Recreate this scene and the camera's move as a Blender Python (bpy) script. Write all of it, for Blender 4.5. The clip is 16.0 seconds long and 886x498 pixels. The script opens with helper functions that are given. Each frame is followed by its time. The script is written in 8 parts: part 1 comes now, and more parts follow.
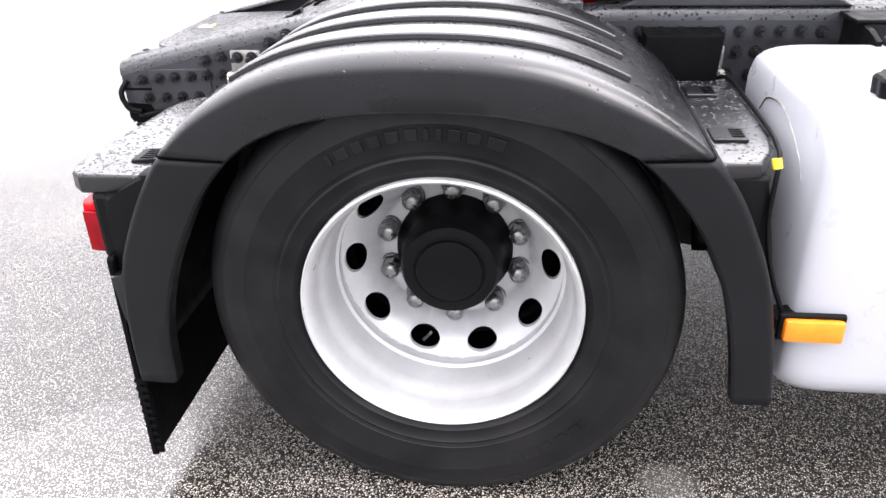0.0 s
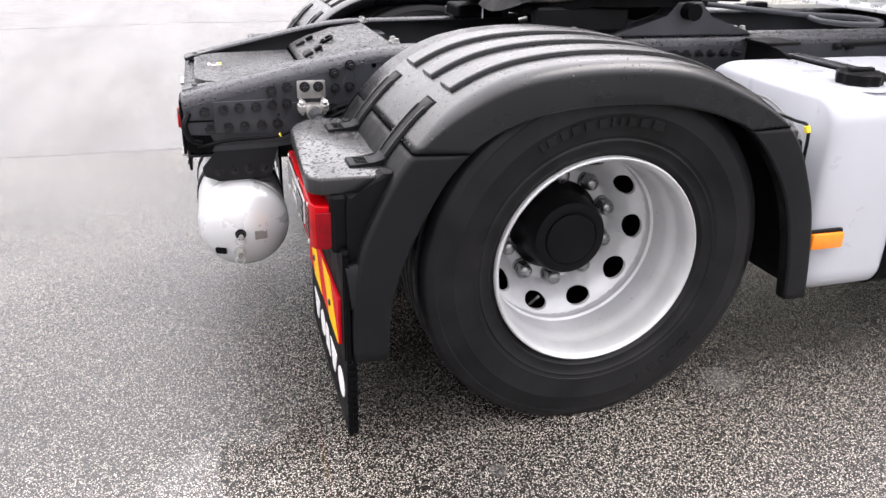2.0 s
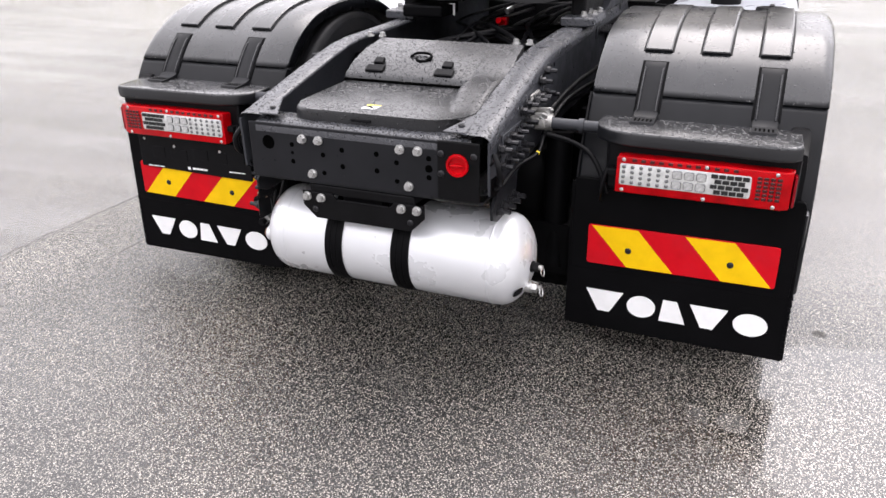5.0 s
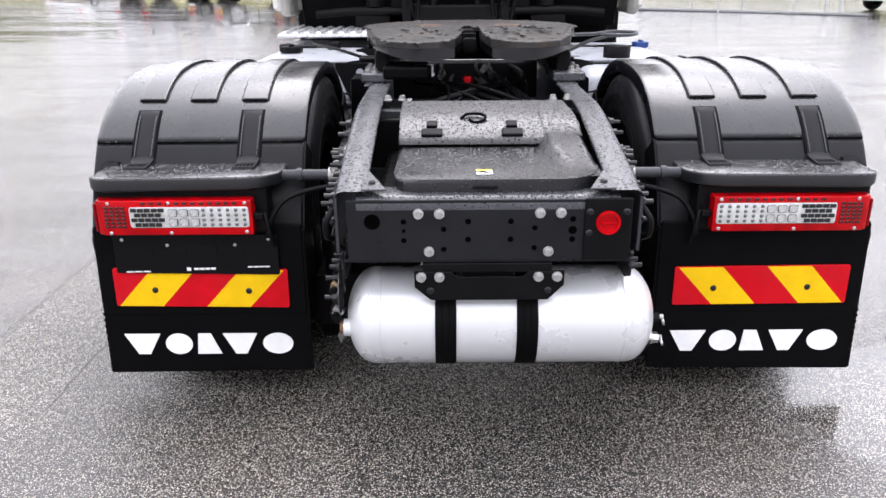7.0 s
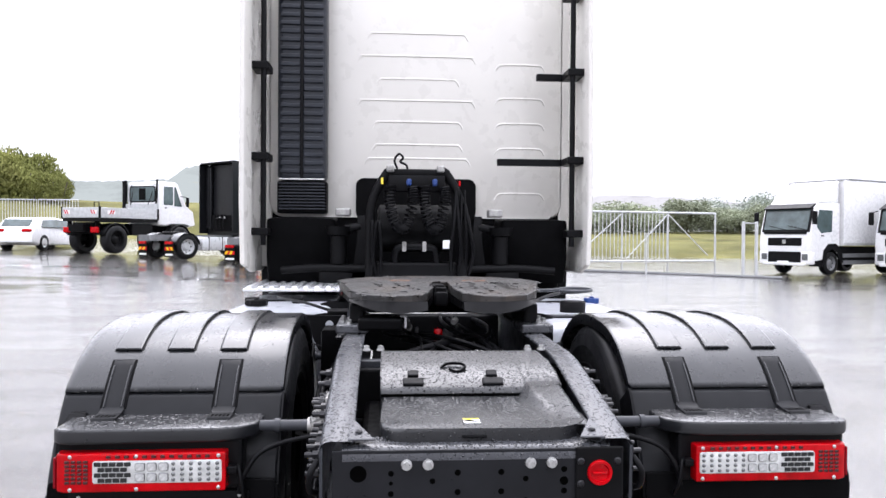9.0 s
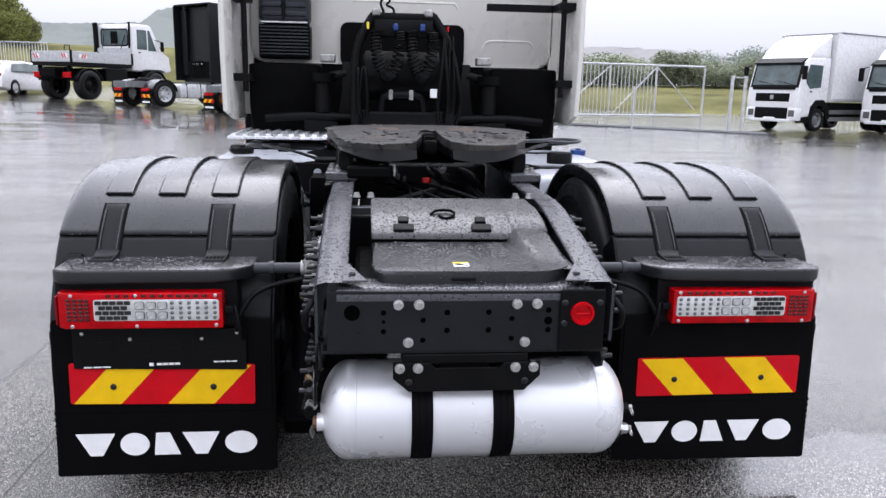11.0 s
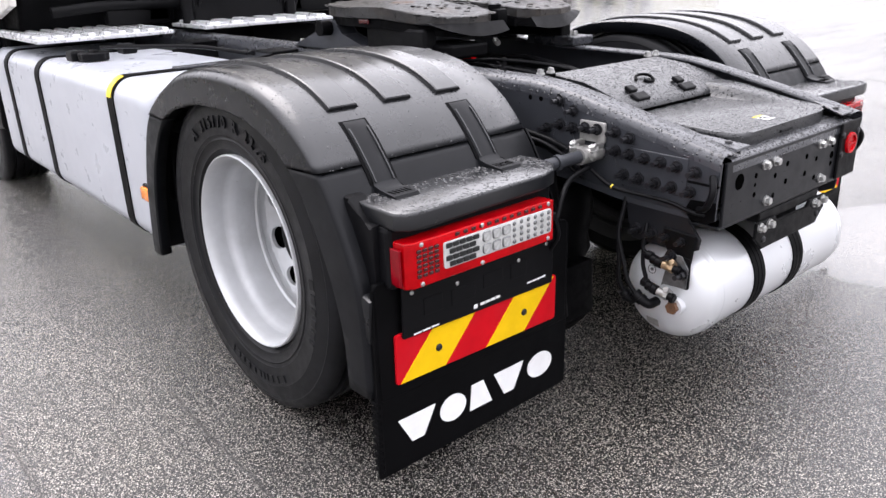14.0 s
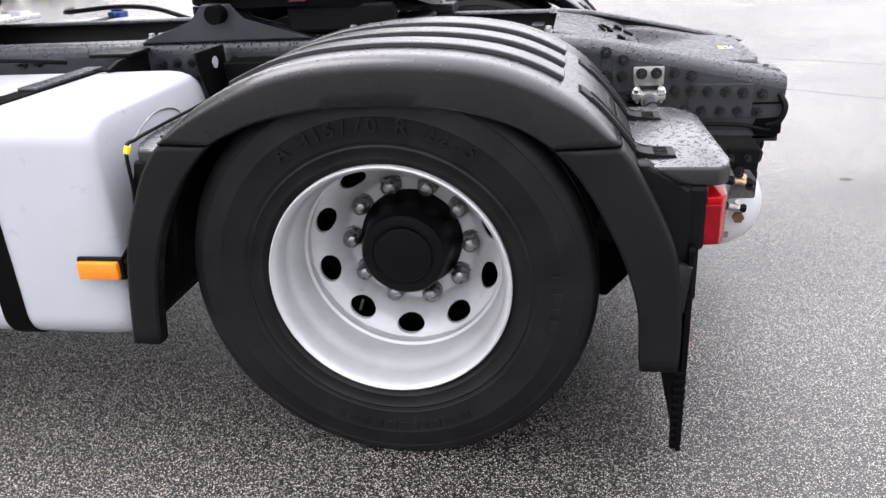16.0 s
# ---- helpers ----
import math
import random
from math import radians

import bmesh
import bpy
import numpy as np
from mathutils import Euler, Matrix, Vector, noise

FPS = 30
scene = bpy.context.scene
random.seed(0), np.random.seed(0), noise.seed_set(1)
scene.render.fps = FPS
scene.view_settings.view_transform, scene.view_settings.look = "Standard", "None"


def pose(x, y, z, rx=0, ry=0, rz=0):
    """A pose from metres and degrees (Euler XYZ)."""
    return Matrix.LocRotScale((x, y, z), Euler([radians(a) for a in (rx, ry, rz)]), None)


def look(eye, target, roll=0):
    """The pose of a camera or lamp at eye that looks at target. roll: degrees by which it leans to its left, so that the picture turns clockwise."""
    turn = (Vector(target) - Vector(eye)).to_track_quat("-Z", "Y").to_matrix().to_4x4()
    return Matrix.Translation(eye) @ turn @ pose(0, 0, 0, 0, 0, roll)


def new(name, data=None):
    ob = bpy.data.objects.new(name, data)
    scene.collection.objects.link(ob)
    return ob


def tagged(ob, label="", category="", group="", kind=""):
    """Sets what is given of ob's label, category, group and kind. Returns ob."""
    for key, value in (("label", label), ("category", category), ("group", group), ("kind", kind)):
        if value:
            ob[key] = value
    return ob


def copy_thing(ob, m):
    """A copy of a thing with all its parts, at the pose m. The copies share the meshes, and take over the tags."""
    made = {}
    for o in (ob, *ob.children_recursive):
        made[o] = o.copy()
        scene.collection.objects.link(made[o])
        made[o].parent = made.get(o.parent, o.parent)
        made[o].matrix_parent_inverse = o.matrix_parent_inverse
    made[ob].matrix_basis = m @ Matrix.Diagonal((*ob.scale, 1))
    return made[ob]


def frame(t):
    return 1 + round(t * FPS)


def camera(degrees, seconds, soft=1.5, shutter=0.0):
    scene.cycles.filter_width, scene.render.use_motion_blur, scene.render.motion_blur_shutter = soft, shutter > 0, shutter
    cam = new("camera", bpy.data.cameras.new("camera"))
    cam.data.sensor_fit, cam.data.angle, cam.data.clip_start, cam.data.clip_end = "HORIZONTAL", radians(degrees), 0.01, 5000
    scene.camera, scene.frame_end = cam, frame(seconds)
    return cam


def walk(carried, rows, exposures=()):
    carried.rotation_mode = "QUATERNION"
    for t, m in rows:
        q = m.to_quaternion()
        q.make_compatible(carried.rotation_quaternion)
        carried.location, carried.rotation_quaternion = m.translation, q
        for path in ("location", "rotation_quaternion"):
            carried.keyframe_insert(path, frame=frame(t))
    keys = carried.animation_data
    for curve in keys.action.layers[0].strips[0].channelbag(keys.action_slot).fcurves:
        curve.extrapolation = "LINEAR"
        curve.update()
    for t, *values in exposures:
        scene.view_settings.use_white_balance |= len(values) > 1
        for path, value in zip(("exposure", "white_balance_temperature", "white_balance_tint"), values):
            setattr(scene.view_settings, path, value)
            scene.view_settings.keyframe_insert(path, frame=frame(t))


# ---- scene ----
# ---- camera and walk ----
cam = camera(60.4, 16.0)
# seconds, eye x y z, yaw, pitch, roll
ROWS = [
    (0, 0.1822, -2.5936, 1.3582, 7.439, -27.372, -1.543),
    (0.5, 0.1032, -2.8569, 1.3836, 2.164, -26.302, -0.044),
    (1, -0.1244, -3.0329, 1.3661, -3.457, -24.867, 1.373),
    (1.5, -0.4970, -3.0686, 1.3474, -9.339, -24.039, 1.739),
    (2, -0.9764, -2.9332, 1.3559, -17.098, -23.457, 1.537),
    (2.5, -1.5174, -2.7896, 1.4068, -26.326, -23.709, 0.584),
    (3, -1.9106, -2.4814, 1.3786, -35.021, -23.639, -0.057),
    (3.5, -2.3288, -2.1382, 1.3993, -45.126, -23.841, -0.002),
    (4, -2.6701, -1.7721, 1.4135, -54.028, -23.570, -0.114),
    (4.5, -2.9233, -1.3656, 1.3883, -62.749, -22.267, -0.559),
    (4.7, -2.9666, -1.2603, 1.4103, -64.451, -23.245, -0.665),
    (6.8, -3.0990, 0.0714, 1.3756, -88.670, -20.184, -0.672),
    (7, -3.0601, 0.1197, 1.3710, -89.871, -19.783, -0.437),
    (7.5, -3.0386, 0.1945, 1.3648, -91.714, -17.818, 0.026),
    (8, -3.0435, 0.2168, 1.3554, -92.792, -13.874, 0.220),
    (8.5, -3.0650, 0.2348, 1.3697, -93.629, -7.227, 0.263),
    (8.7, -3.0740, 0.2421, 1.3638, -93.913, -4.112, 0.286),
    (9.7, -3.0876, 0.2607, 1.3569, -94.814, 1.500, 0.622),
    (10.8, -3.1013, 0.2792, 1.3499, -95.715, -9.581, 0.959),
    (11, -3.1001, 0.2746, 1.3430, -95.752, -11.828, 1.214),
    (11.5, -3.1068, 0.3364, 1.3563, -97.252, -15.812, 1.940),
    (12, -3.0920, 0.5267, 1.3474, -99.919, -17.800, 2.124),
    (12.5, -2.9123, 0.8669, 1.3096, -103.813, -18.755, 1.471),
    (13, -2.7472, 1.3282, 1.2931, -110.280, -19.366, 0.248),
    (13.5, -2.4573, 1.7830, 1.2941, -119.333, -20.106, -0.910),
    (14, -2.0541, 2.1745, 1.3086, -130.047, -20.679, -1.940),
    (14.5, -1.5853, 2.4842, 1.2937, -141.722, -20.969, -3.154),
    (15, -1.1663, 2.6507, 1.3083, -151.413, -21.645, -3.709),
    (15.5, -0.7827, 2.8419, 1.3060, -161.038, -22.165, -3.812),
    (16, -0.4500, 2.8582, 1.2979, -169.422, -23.064, -3.419),
]


def aim(x, y, z, yaw, pitch, roll):
    a, p = radians(yaw), radians(pitch)
    return look((x, y, z), (x - math.sin(a) * math.cos(p), y + math.cos(a) * math.cos(p), z + math.sin(p)), roll)


walk(cam, [(r[0], aim(*r[1:])) for r in ROWS], exposures=[
    (0.0, 0.58, 6650, 17), (0.5, 0.25, 6700, 17), (1.0, 0.07, 6750, 17), (3.5, 0.0, 6700, 17), (4.5, -0.10, 6700, 17), (7.0, 0.0, 6400, 17), (8.7, 0.02, 6300, 17),
    (9.7, -0.15, 6150, 17), (10.9, -0.47, 6100, 17), (11.5, -0.28, 6250, 17), (12.5, -0.09, 6350, 17), (14.0, -0.03, 6500, 17), (16.0, 0.0, 6500, 17)])

# ---- light: a bright overcast sky ----
world = bpy.data.worlds.new("overcast")
scene.world = world
world.use_nodes = True
wt = world.node_tree
wt.nodes.clear()
sky = wt.nodes.new("ShaderNodeTexSky")
sky.sky_type, sky.sun_disc = "NISHITA", False
sky.sun_elevation, sky.sun_rotation = radians(61), radians(90)
sky.air_density, sky.dust_density, sky.ozone_density = 1.0, 6.0, 1.0
hsv = wt.nodes.new("ShaderNodeHueSaturation")
hsv.inputs["Saturation"].default_value = 0.18
wmix = wt.nodes.new("ShaderNodeMix")
wmix.data_type = "RGBA"
wmix.inputs[0].default_value = 0.85
# cloud cover: brighter overhead than near the horizon
wgeo = wt.nodes.new("ShaderNodeTexCoord")
wsep = wt.nodes.new("ShaderNodeSeparateXYZ")
wt.links.new(wgeo.outputs["Generated"], wsep.inputs[0])
cloud = wt.nodes.new("ShaderNodeValToRGB")
cloud.color_ramp.elements[0].position, cloud.color_ramp.elements[0].color = 0.0, (0.292, 0.300, 0.314, 1)
cloud.color_ramp.elements[1].position, cloud.color_ramp.elements[1].color = 0.9, (1.02, 1.05, 1.10, 1)
for pos, v in ((0.20, 0.47), (0.45, 0.83)):
    cloud.color_ramp.elements.new(pos).color = (v * 0.975, v, v * 1.045, 1)
wt.links.new(wsep.outputs[2], cloud.inputs[0])
gain = wt.nodes.new("ShaderNodeVectorMath")
gain.operation = "SCALE"
gain.inputs[3].default_value = 17.0
wt.links.new(cloud.outputs[0], gain.inputs[0])
wt.links.new(gain.outputs[0], wmix.inputs[7])
wbg = wt.nodes.new("ShaderNodeBackground")
wbg.inputs["Strength"].default_value = 0.23
wout = wt.nodes.new("ShaderNodeOutputWorld")
wt.links.new(sky.outputs[0], hsv.inputs["Color"])
wt.links.new(hsv.outputs[0], wmix.inputs[6])
wt.links.new(wmix.outputs[2], wbg.inputs["Color"])
wt.links.new(wbg.outputs[0], wout.inputs[0])
sun = new("sun", bpy.data.lights.new("sun", "SUN"))
sun.data.energy, sun.data.angle, sun.data.color = 1.5, radians(40), (1.0, 0.98, 0.95)
sun.matrix_world = look((0, 0, 0), (-0.55, 0.08, -1.0))


# ---- materials ----
def nodes_of(m):
    m.use_nodes = True
    t = m.node_tree
    return t, t.nodes["Principled BSDF"]


def tex_noise(t, scale, detail=6.0, rough=0.6, stretch=None, kind="ShaderNodeTexNoise", coord="Object"):
    c = t.nodes.new("ShaderNodeTexCoord")
    n = t.nodes.new(kind)
    n.inputs["Scale"].default_value = scale
    if kind == "ShaderNodeTexNoise":
        n.inputs["Detail"].default_value, n.inputs["Roughness"].default_value = detail, rough
    src = c.outputs[coord]
    if stretch:
        mp = t.nodes.new("ShaderNodeMapping")
        mp.inputs["Scale"].default_value = stretch
        t.links.new(src, mp.inputs[0])
        src = mp.outputs[0]
    t.links.new(src, n.inputs["Vector"])
    return n


def ramp(t, src, stops):
    r = t.nodes.new("ShaderNodeValToRGB")
    els = r.color_ramp.elements
    els[0].position, els[0].color = stops[0][0], (*stops[0][1], 1)
    els[1].position, els[1].color = stops[-1][0], (*stops[-1][1], 1)
    for p, c in stops[1:-1]:
        e = els.new(p)
        e.color = (*c, 1)
    t.links.new(src, r.inputs[0])
    return r.outputs[0]


def maprange(t, src, a, b, lo, hi):
    n = t.nodes.new("ShaderNodeMapRange")
    n.inputs[1].default_value, n.inputs[2].default_value, n.inputs[3].default_value, n.inputs[4].default_value = a, b, lo, hi
    t.links.new(src, n.inputs[0])
    return n.outputs[0]


def mathn(t, op, a, b):
    n = t.nodes.new("ShaderNodeMath")
    n.operation = op
    for i, v in enumerate((a, b)):
        if isinstance(v, (int, float)):
            n.inputs[i].default_value = v
        else:
            t.links.new(v, n.inputs[i])
    return n.outputs[0]


def surface(name, color, rough=0.5, metal=0.0, vary=0.25, scale=8.0, grain=300.0, bump=0.15, dist=0.001, drops=0.0, spec=0.5, coat=0.0, dirt=None):
    """A real surface: colour varied at two scales, uneven gloss, fine relief, and rain beads where drops > 0."""
    m = bpy.data.materials.new(name)
    t, b = nodes_of(m)
    big = tex_noise(t, scale, 5)
    lo = tuple(c * (1 - vary) for c in color)
    hi = tuple(min(1, c * (1 + vary * 0.7)) for c in color)
    col = ramp(t, big.outputs[0], [(0.3, lo), (0.7, hi)])
    if dirt:
        dn = tex_noise(t, scale * 0.35, 8, 0.7)
        mix = t.nodes.new("ShaderNodeMix")
        mix.data_type = "RGBA"
        t.links.new(maprange(t, dn.outputs[0], 0.5, 0.72, 0, 0.8), mix.inputs[0])
        t.links.new(col, mix.inputs[6])
        mix.inputs[7].default_value = (*dirt, 1)
        col = mix.outputs[2]
    t.links.new(col, b.inputs["Base Color"])
    fine = tex_noise(t, grain, 3)
    rr = maprange(t, tex_noise(t, scale * 3, 6).outputs[0], 0.3, 0.7, max(0.03, rough * 0.75), min(1, rough * 1.25))
    b.inputs["Metallic"].default_value = metal
    b.inputs["Specular IOR Level"].default_value = spec
    b.inputs["Coat Weight"].default_value = coat
    b.inputs["Coat Roughness"].default_value = 0.08
    bp = t.nodes.new("ShaderNodeBump")
    bp.inputs["Strength"].default_value, bp.inputs["Distance"].default_value = bump, dist
    t.links.new(fine.outputs[0], bp.inputs["Height"])
    normal = bp.outputs[0]
    if drops > 0:
        height = None
        for sc, cut, amp in ((95.0, 0.34, 1.0), (210.0, 0.36, 0.5)):
            v = tex_noise(t, sc, kind="ShaderNodeTexVoronoi")
            keep = mathn(t, "GREATER_THAN", v.outputs["Color"], 1.0 - drops)
            cap = maprange(t, v.outputs["Distance"], cut, cut * 0.35, 0, amp)
            h = mathn(t, "MULTIPLY", cap, keep)
            height = h if height is None else mathn(t, "MAXIMUM", height, h)
        db = t.nodes.new("ShaderNodeBump")
        db.inputs["Strength"].default_value, db.inputs["Distance"].default_value = 1.0, 0.010
        t.links.new(height, db.inputs["Height"])
        t.links.new(normal, db.inputs["Normal"])
        normal = db.outputs[0]
        wet = maprange(t, height, 0.02, 0.2, 0.0, 1.0)
        mx = t.nodes.new("ShaderNodeMix")
        t.links.new(wet, mx.inputs[0])
        t.links.new(rr, mx.inputs[2])
        mx.inputs[3].default_value = 0.06
        rr = mx.outputs[0]
    t.links.new(rr, b.inputs["Roughness"])
    t.links.new(normal, b.inputs["Normal"])
    return m


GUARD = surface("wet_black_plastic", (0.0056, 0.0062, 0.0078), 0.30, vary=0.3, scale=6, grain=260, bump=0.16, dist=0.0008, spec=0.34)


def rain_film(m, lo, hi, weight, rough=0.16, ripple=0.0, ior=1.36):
    """Thin rain film, patchy and rippled; its weight follows the face normal to brighten upper faces."""
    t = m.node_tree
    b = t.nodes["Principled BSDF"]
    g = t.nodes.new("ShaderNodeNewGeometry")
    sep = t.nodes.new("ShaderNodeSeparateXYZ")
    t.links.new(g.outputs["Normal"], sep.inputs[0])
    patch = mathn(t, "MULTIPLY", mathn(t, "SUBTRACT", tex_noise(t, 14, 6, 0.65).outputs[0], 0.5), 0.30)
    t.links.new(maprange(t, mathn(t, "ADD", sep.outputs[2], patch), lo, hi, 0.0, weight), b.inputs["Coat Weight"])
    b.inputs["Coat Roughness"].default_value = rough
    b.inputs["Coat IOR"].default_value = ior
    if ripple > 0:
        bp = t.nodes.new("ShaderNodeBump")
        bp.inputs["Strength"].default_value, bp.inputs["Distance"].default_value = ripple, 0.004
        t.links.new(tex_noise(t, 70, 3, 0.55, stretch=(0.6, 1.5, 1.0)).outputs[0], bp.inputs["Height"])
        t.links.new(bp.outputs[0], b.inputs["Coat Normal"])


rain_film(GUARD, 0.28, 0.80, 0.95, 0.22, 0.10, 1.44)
SKIRT = surface("matt_black_plastic", (0.0058, 0.0063, 0.0076), 0.44, vary=0.3, scale=6, grain=420, bump=0.12, dist=0.0006, spec=0.19)
SHELF = surface("beaded_black_plastic", (0.007, 0.0076, 0.0092), 0.34, vary=0.25, scale=6, grain=420, bump=0.05, dist=0.0006, spec=0.6)
rain_film(SHELF, 0.70, 0.98, 1.0, 0.11, 0.30, 1.62)
LID = surface("beaded_lid_plastic", (0.008, 0.0086, 0.0102), 0.34, vary=0.25, scale=6, grain=420, bump=0.06, dist=0.0006, drops=0.38, spec=0.6)
rain_film(LID, 0.72, 1.05, 0.50, 0.14, 0.14)
PLASTIC = surface("black_plastic", (0.0035, 0.0035, 0.0042), 0.42, vary=0.25, scale=7, grain=700, bump=0.2, dist=0.0005, spec=0.11)
FLAP = surface("black_flap_rubber", (0.0024, 0.0024, 0.0028), 0.5, vary=0.35, scale=5, grain=500, bump=0.2, spec=0.05)
FRAME = surface("dark_grey_chassis_paint", (0.034, 0.0362, 0.042), 0.38, vary=0.25, scale=6, grain=350, bump=0.08, drops=0.05, spec=0.3)
FRAMETOP = surface("beaded_chassis_paint", (0.040, 0.042, 0.048), 0.30, vary=0.25, scale=6, grain=350, bump=0.08, drops=0.34, spec=0.7)
# chassis paint darkened: less light on rear faces is put into the colour
BEAM = surface("shaded_beam_paint", (0.0105, 0.011, 0.013), 0.36, vary=0.25, scale=6, grain=350, bump=0.10, drops=0.05, spec=0.19)
BLACKM = surface("black_painted_steel", (0.0035, 0.0035, 0.004), 0.48, vary=0.4, scale=9, grain=260, bump=0.3, spec=0.11)
DARK = surface("oily_black_steel", (0.0018, 0.0018, 0.0022), 0.55, vary=0.5, scale=10, grain=150, bump=0.4, spec=0.06)
# flat black for the shade in holes, slots and gaps
HOLE = surface("hole_shade", (0.0015, 0.0015, 0.0015), 0.8, vary=0.3, spec=0.0)
BOLT = surface("black_bolt_steel", (0.012, 0.012, 0.014), 0.32, metal=0.2, vary=0.4, scale=40, grain=600, spec=0.4)
ZINC = surface("zinc_plated_steel", (0.55, 0.55, 0.54), 0.32, metal=0.85, vary=0.25, scale=30, grain=300)
ALU = surface("cast_aluminium", (0.36, 0.355, 0.34), 0.45, metal=0.6, vary=0.35, scale=25, grain=250, bump=0.4, dirt=(0.12, 0.115, 0.11))
TYRE = surface("wet_tyre_rubber", (0.0076, 0.0078, 0.0088), 0.38, vary=0.5, scale=9, grain=220, bump=0.3, spec=0.16, dirt=(0.014, 0.0136, 0.0132))
RIM = surface("silver_wheel_paint", (0.50, 0.51, 0.52), 0.36, metal=0.2, vary=0.15, scale=6, grain=300, bump=0.03, dirt=(0.40, 0.40, 0.39))
NUT = surface("wheel_nut_steel", (0.25, 0.252, 0.256), 0.30, metal=0.9, vary=0.3, scale=40, grain=300)
WHITE = surface("white_paint", (0.70, 0.70, 0.70), 0.28, vary=0.04, scale=3, grain=500, bump=0.03, coat=0.4)
TANKW = surface("white_tank_paint", (0.45, 0.465, 0.50), 0.32, vary=0.05, scale=3, grain=300, bump=0.02, coat=0.2)
TANKA = surface("white_air_tank_paint", (0.64, 0.65, 0.665), 0.30, metal=0.28, vary=0.025, scale=2, grain=200, bump=0.01, coat=0.35)
CABW = surface("white_cab_paint", (0.66, 0.64, 0.595), 0.3, vary=0.04, scale=2, grain=300, bump=0.03, coat=0.3)
RED = surface("red_lamp_plastic", (0.43, 0.0014, 0.004), 0.10, vary=0.40, scale=11, grain=60, bump=0.05, spec=0.14)
SIDERED = surface("dark_red_reflector", (0.19, 0.0016, 0.006), 0.12, vary=0.35, scale=30, grain=220, bump=0.3, spec=0.2)
DEEPRED = surface("deep_red_cells", (0.045, 0.0012, 0.002), 0.2, vary=0.3, scale=60)
CLEAR = surface("clear_lamp_lens", (0.52, 0.525, 0.51), 0.14, vary=0.25, scale=40, grain=90, bump=0.15, coat=0.4)
CELL = surface("smoked_lamp_cell", (0.16, 0.165, 0.165), 0.15, metal=0.3, vary=0.5, scale=90, coat=0.3)
DARKCELL = surface("dark_lamp_cell", (0.018, 0.019, 0.019), 0.18, vary=0.4, scale=70, spec=0.3)
CHROME = surface("chrome_reflector", (0.60, 0.61, 0.60), 0.2, metal=0.6, vary=0.3, scale=120)
ORANGE = surface("orange_marker_lens", (0.92, 0.25, 0.008), 0.15, vary=0.12, scale=40, coat=0.4)
REFRED = surface("red_reflective_film", (0.52, 0.004, 0.010), 0.45, vary=0.12, scale=14, grain=420, bump=0.2, spec=0.12, dirt=(0.46, 0.010, 0.018))
REFYEL = surface("yellow_reflective_film", (0.78, 0.48, 0.004), 0.45, vary=0.10, scale=14, grain=420, bump=0.2, spec=0.12)
PRINT = surface("white_print", (0.80, 0.80, 0.80), 0.45, vary=0.06, scale=20)
YELLOW = surface("yellow_label", (0.80, 0.62, 0.04), 0.45, vary=0.08, scale=30)
BLUE = surface("blue_plastic", (0.006, 0.035, 0.16), 0.35, vary=0.15, scale=30)
DROP = surface("rain_drop", (0.022, 0.023, 0.025), 0.08, vary=0.1, grain=50, bump=0.0, spec=0.55)
BRASS = surface("tarnished_brass", (0.42, 0.30, 0.18), 0.38, metal=0.7, vary=0.35, scale=60, grain=300, dirt=(0.16, 0.12, 0.09))
GREYSTEEL = surface("dull_grey_steel", (0.11, 0.112, 0.115), 0.45, metal=0.4, vary=0.5, scale=30, grain=300)
GREASE = surface("greasy_worn_steel", (0.020, 0.0195, 0.019), 0.42, metal=0.0, vary=0.7, scale=9, grain=120, bump=0.8, dist=0.003, drops=0.15, spec=0.36, dirt=(0.060, 0.042, 0.028))
RUST = surface("rusty_plug", (0.13, 0.062, 0.03), 0.7, vary=0.4, scale=60)
TREAD = surface("wet_aluminium_tread", (0.72, 0.73, 0.74), 0.3, metal=0.5, vary=0.1, scale=6, grain=200, bump=0.1)
DUCT = surface("blue_black_duct_plastic", (0.016, 0.019, 0.026), 0.4, vary=0.3, scale=5, grain=300, bump=0.1, spec=0.3)


# ---- mesh helpers ----
def part(name, bm, material, parent=None, label="", smooth=False):
    me = bpy.data.meshes.new(name)
    bmesh.ops.recalc_face_normals(bm, faces=bm.faces[:])
    bm.to_mesh(me)
    bm.free()
    me.materials.append(material)
    if smooth:
        me.shade_smooth()
        me.set_sharp_from_angle(angle=radians(smooth if smooth > 1 else 35))
    ob = new(name, me)
    ob.parent = parent
    if label:
        tagged(ob, label)
    return ob


def shared(name, me, parent, m, label=""):
    """One more piece on mesh data that alike pieces share."""
    ob = new(name, me)
    ob.parent, ob.matrix_basis = parent, m
    if label:
        tagged(ob, label)
    return ob


def mesh_of(name, bm, material, smooth=0):
    me = bpy.data.meshes.new(name)
    bmesh.ops.recalc_face_normals(bm, faces=bm.faces[:])
    bm.to_mesh(me)
    bm.free()
    me.materials.append(material)
    if smooth:
        me.shade_smooth()
        me.set_sharp_from_angle(angle=radians(smooth))
    return me


def thing(name, label, category, group="", at=(0, 0, 0), kind=""):
    ob = new(name)
    ob.location = at
    return tagged(ob, label, category, group, kind)


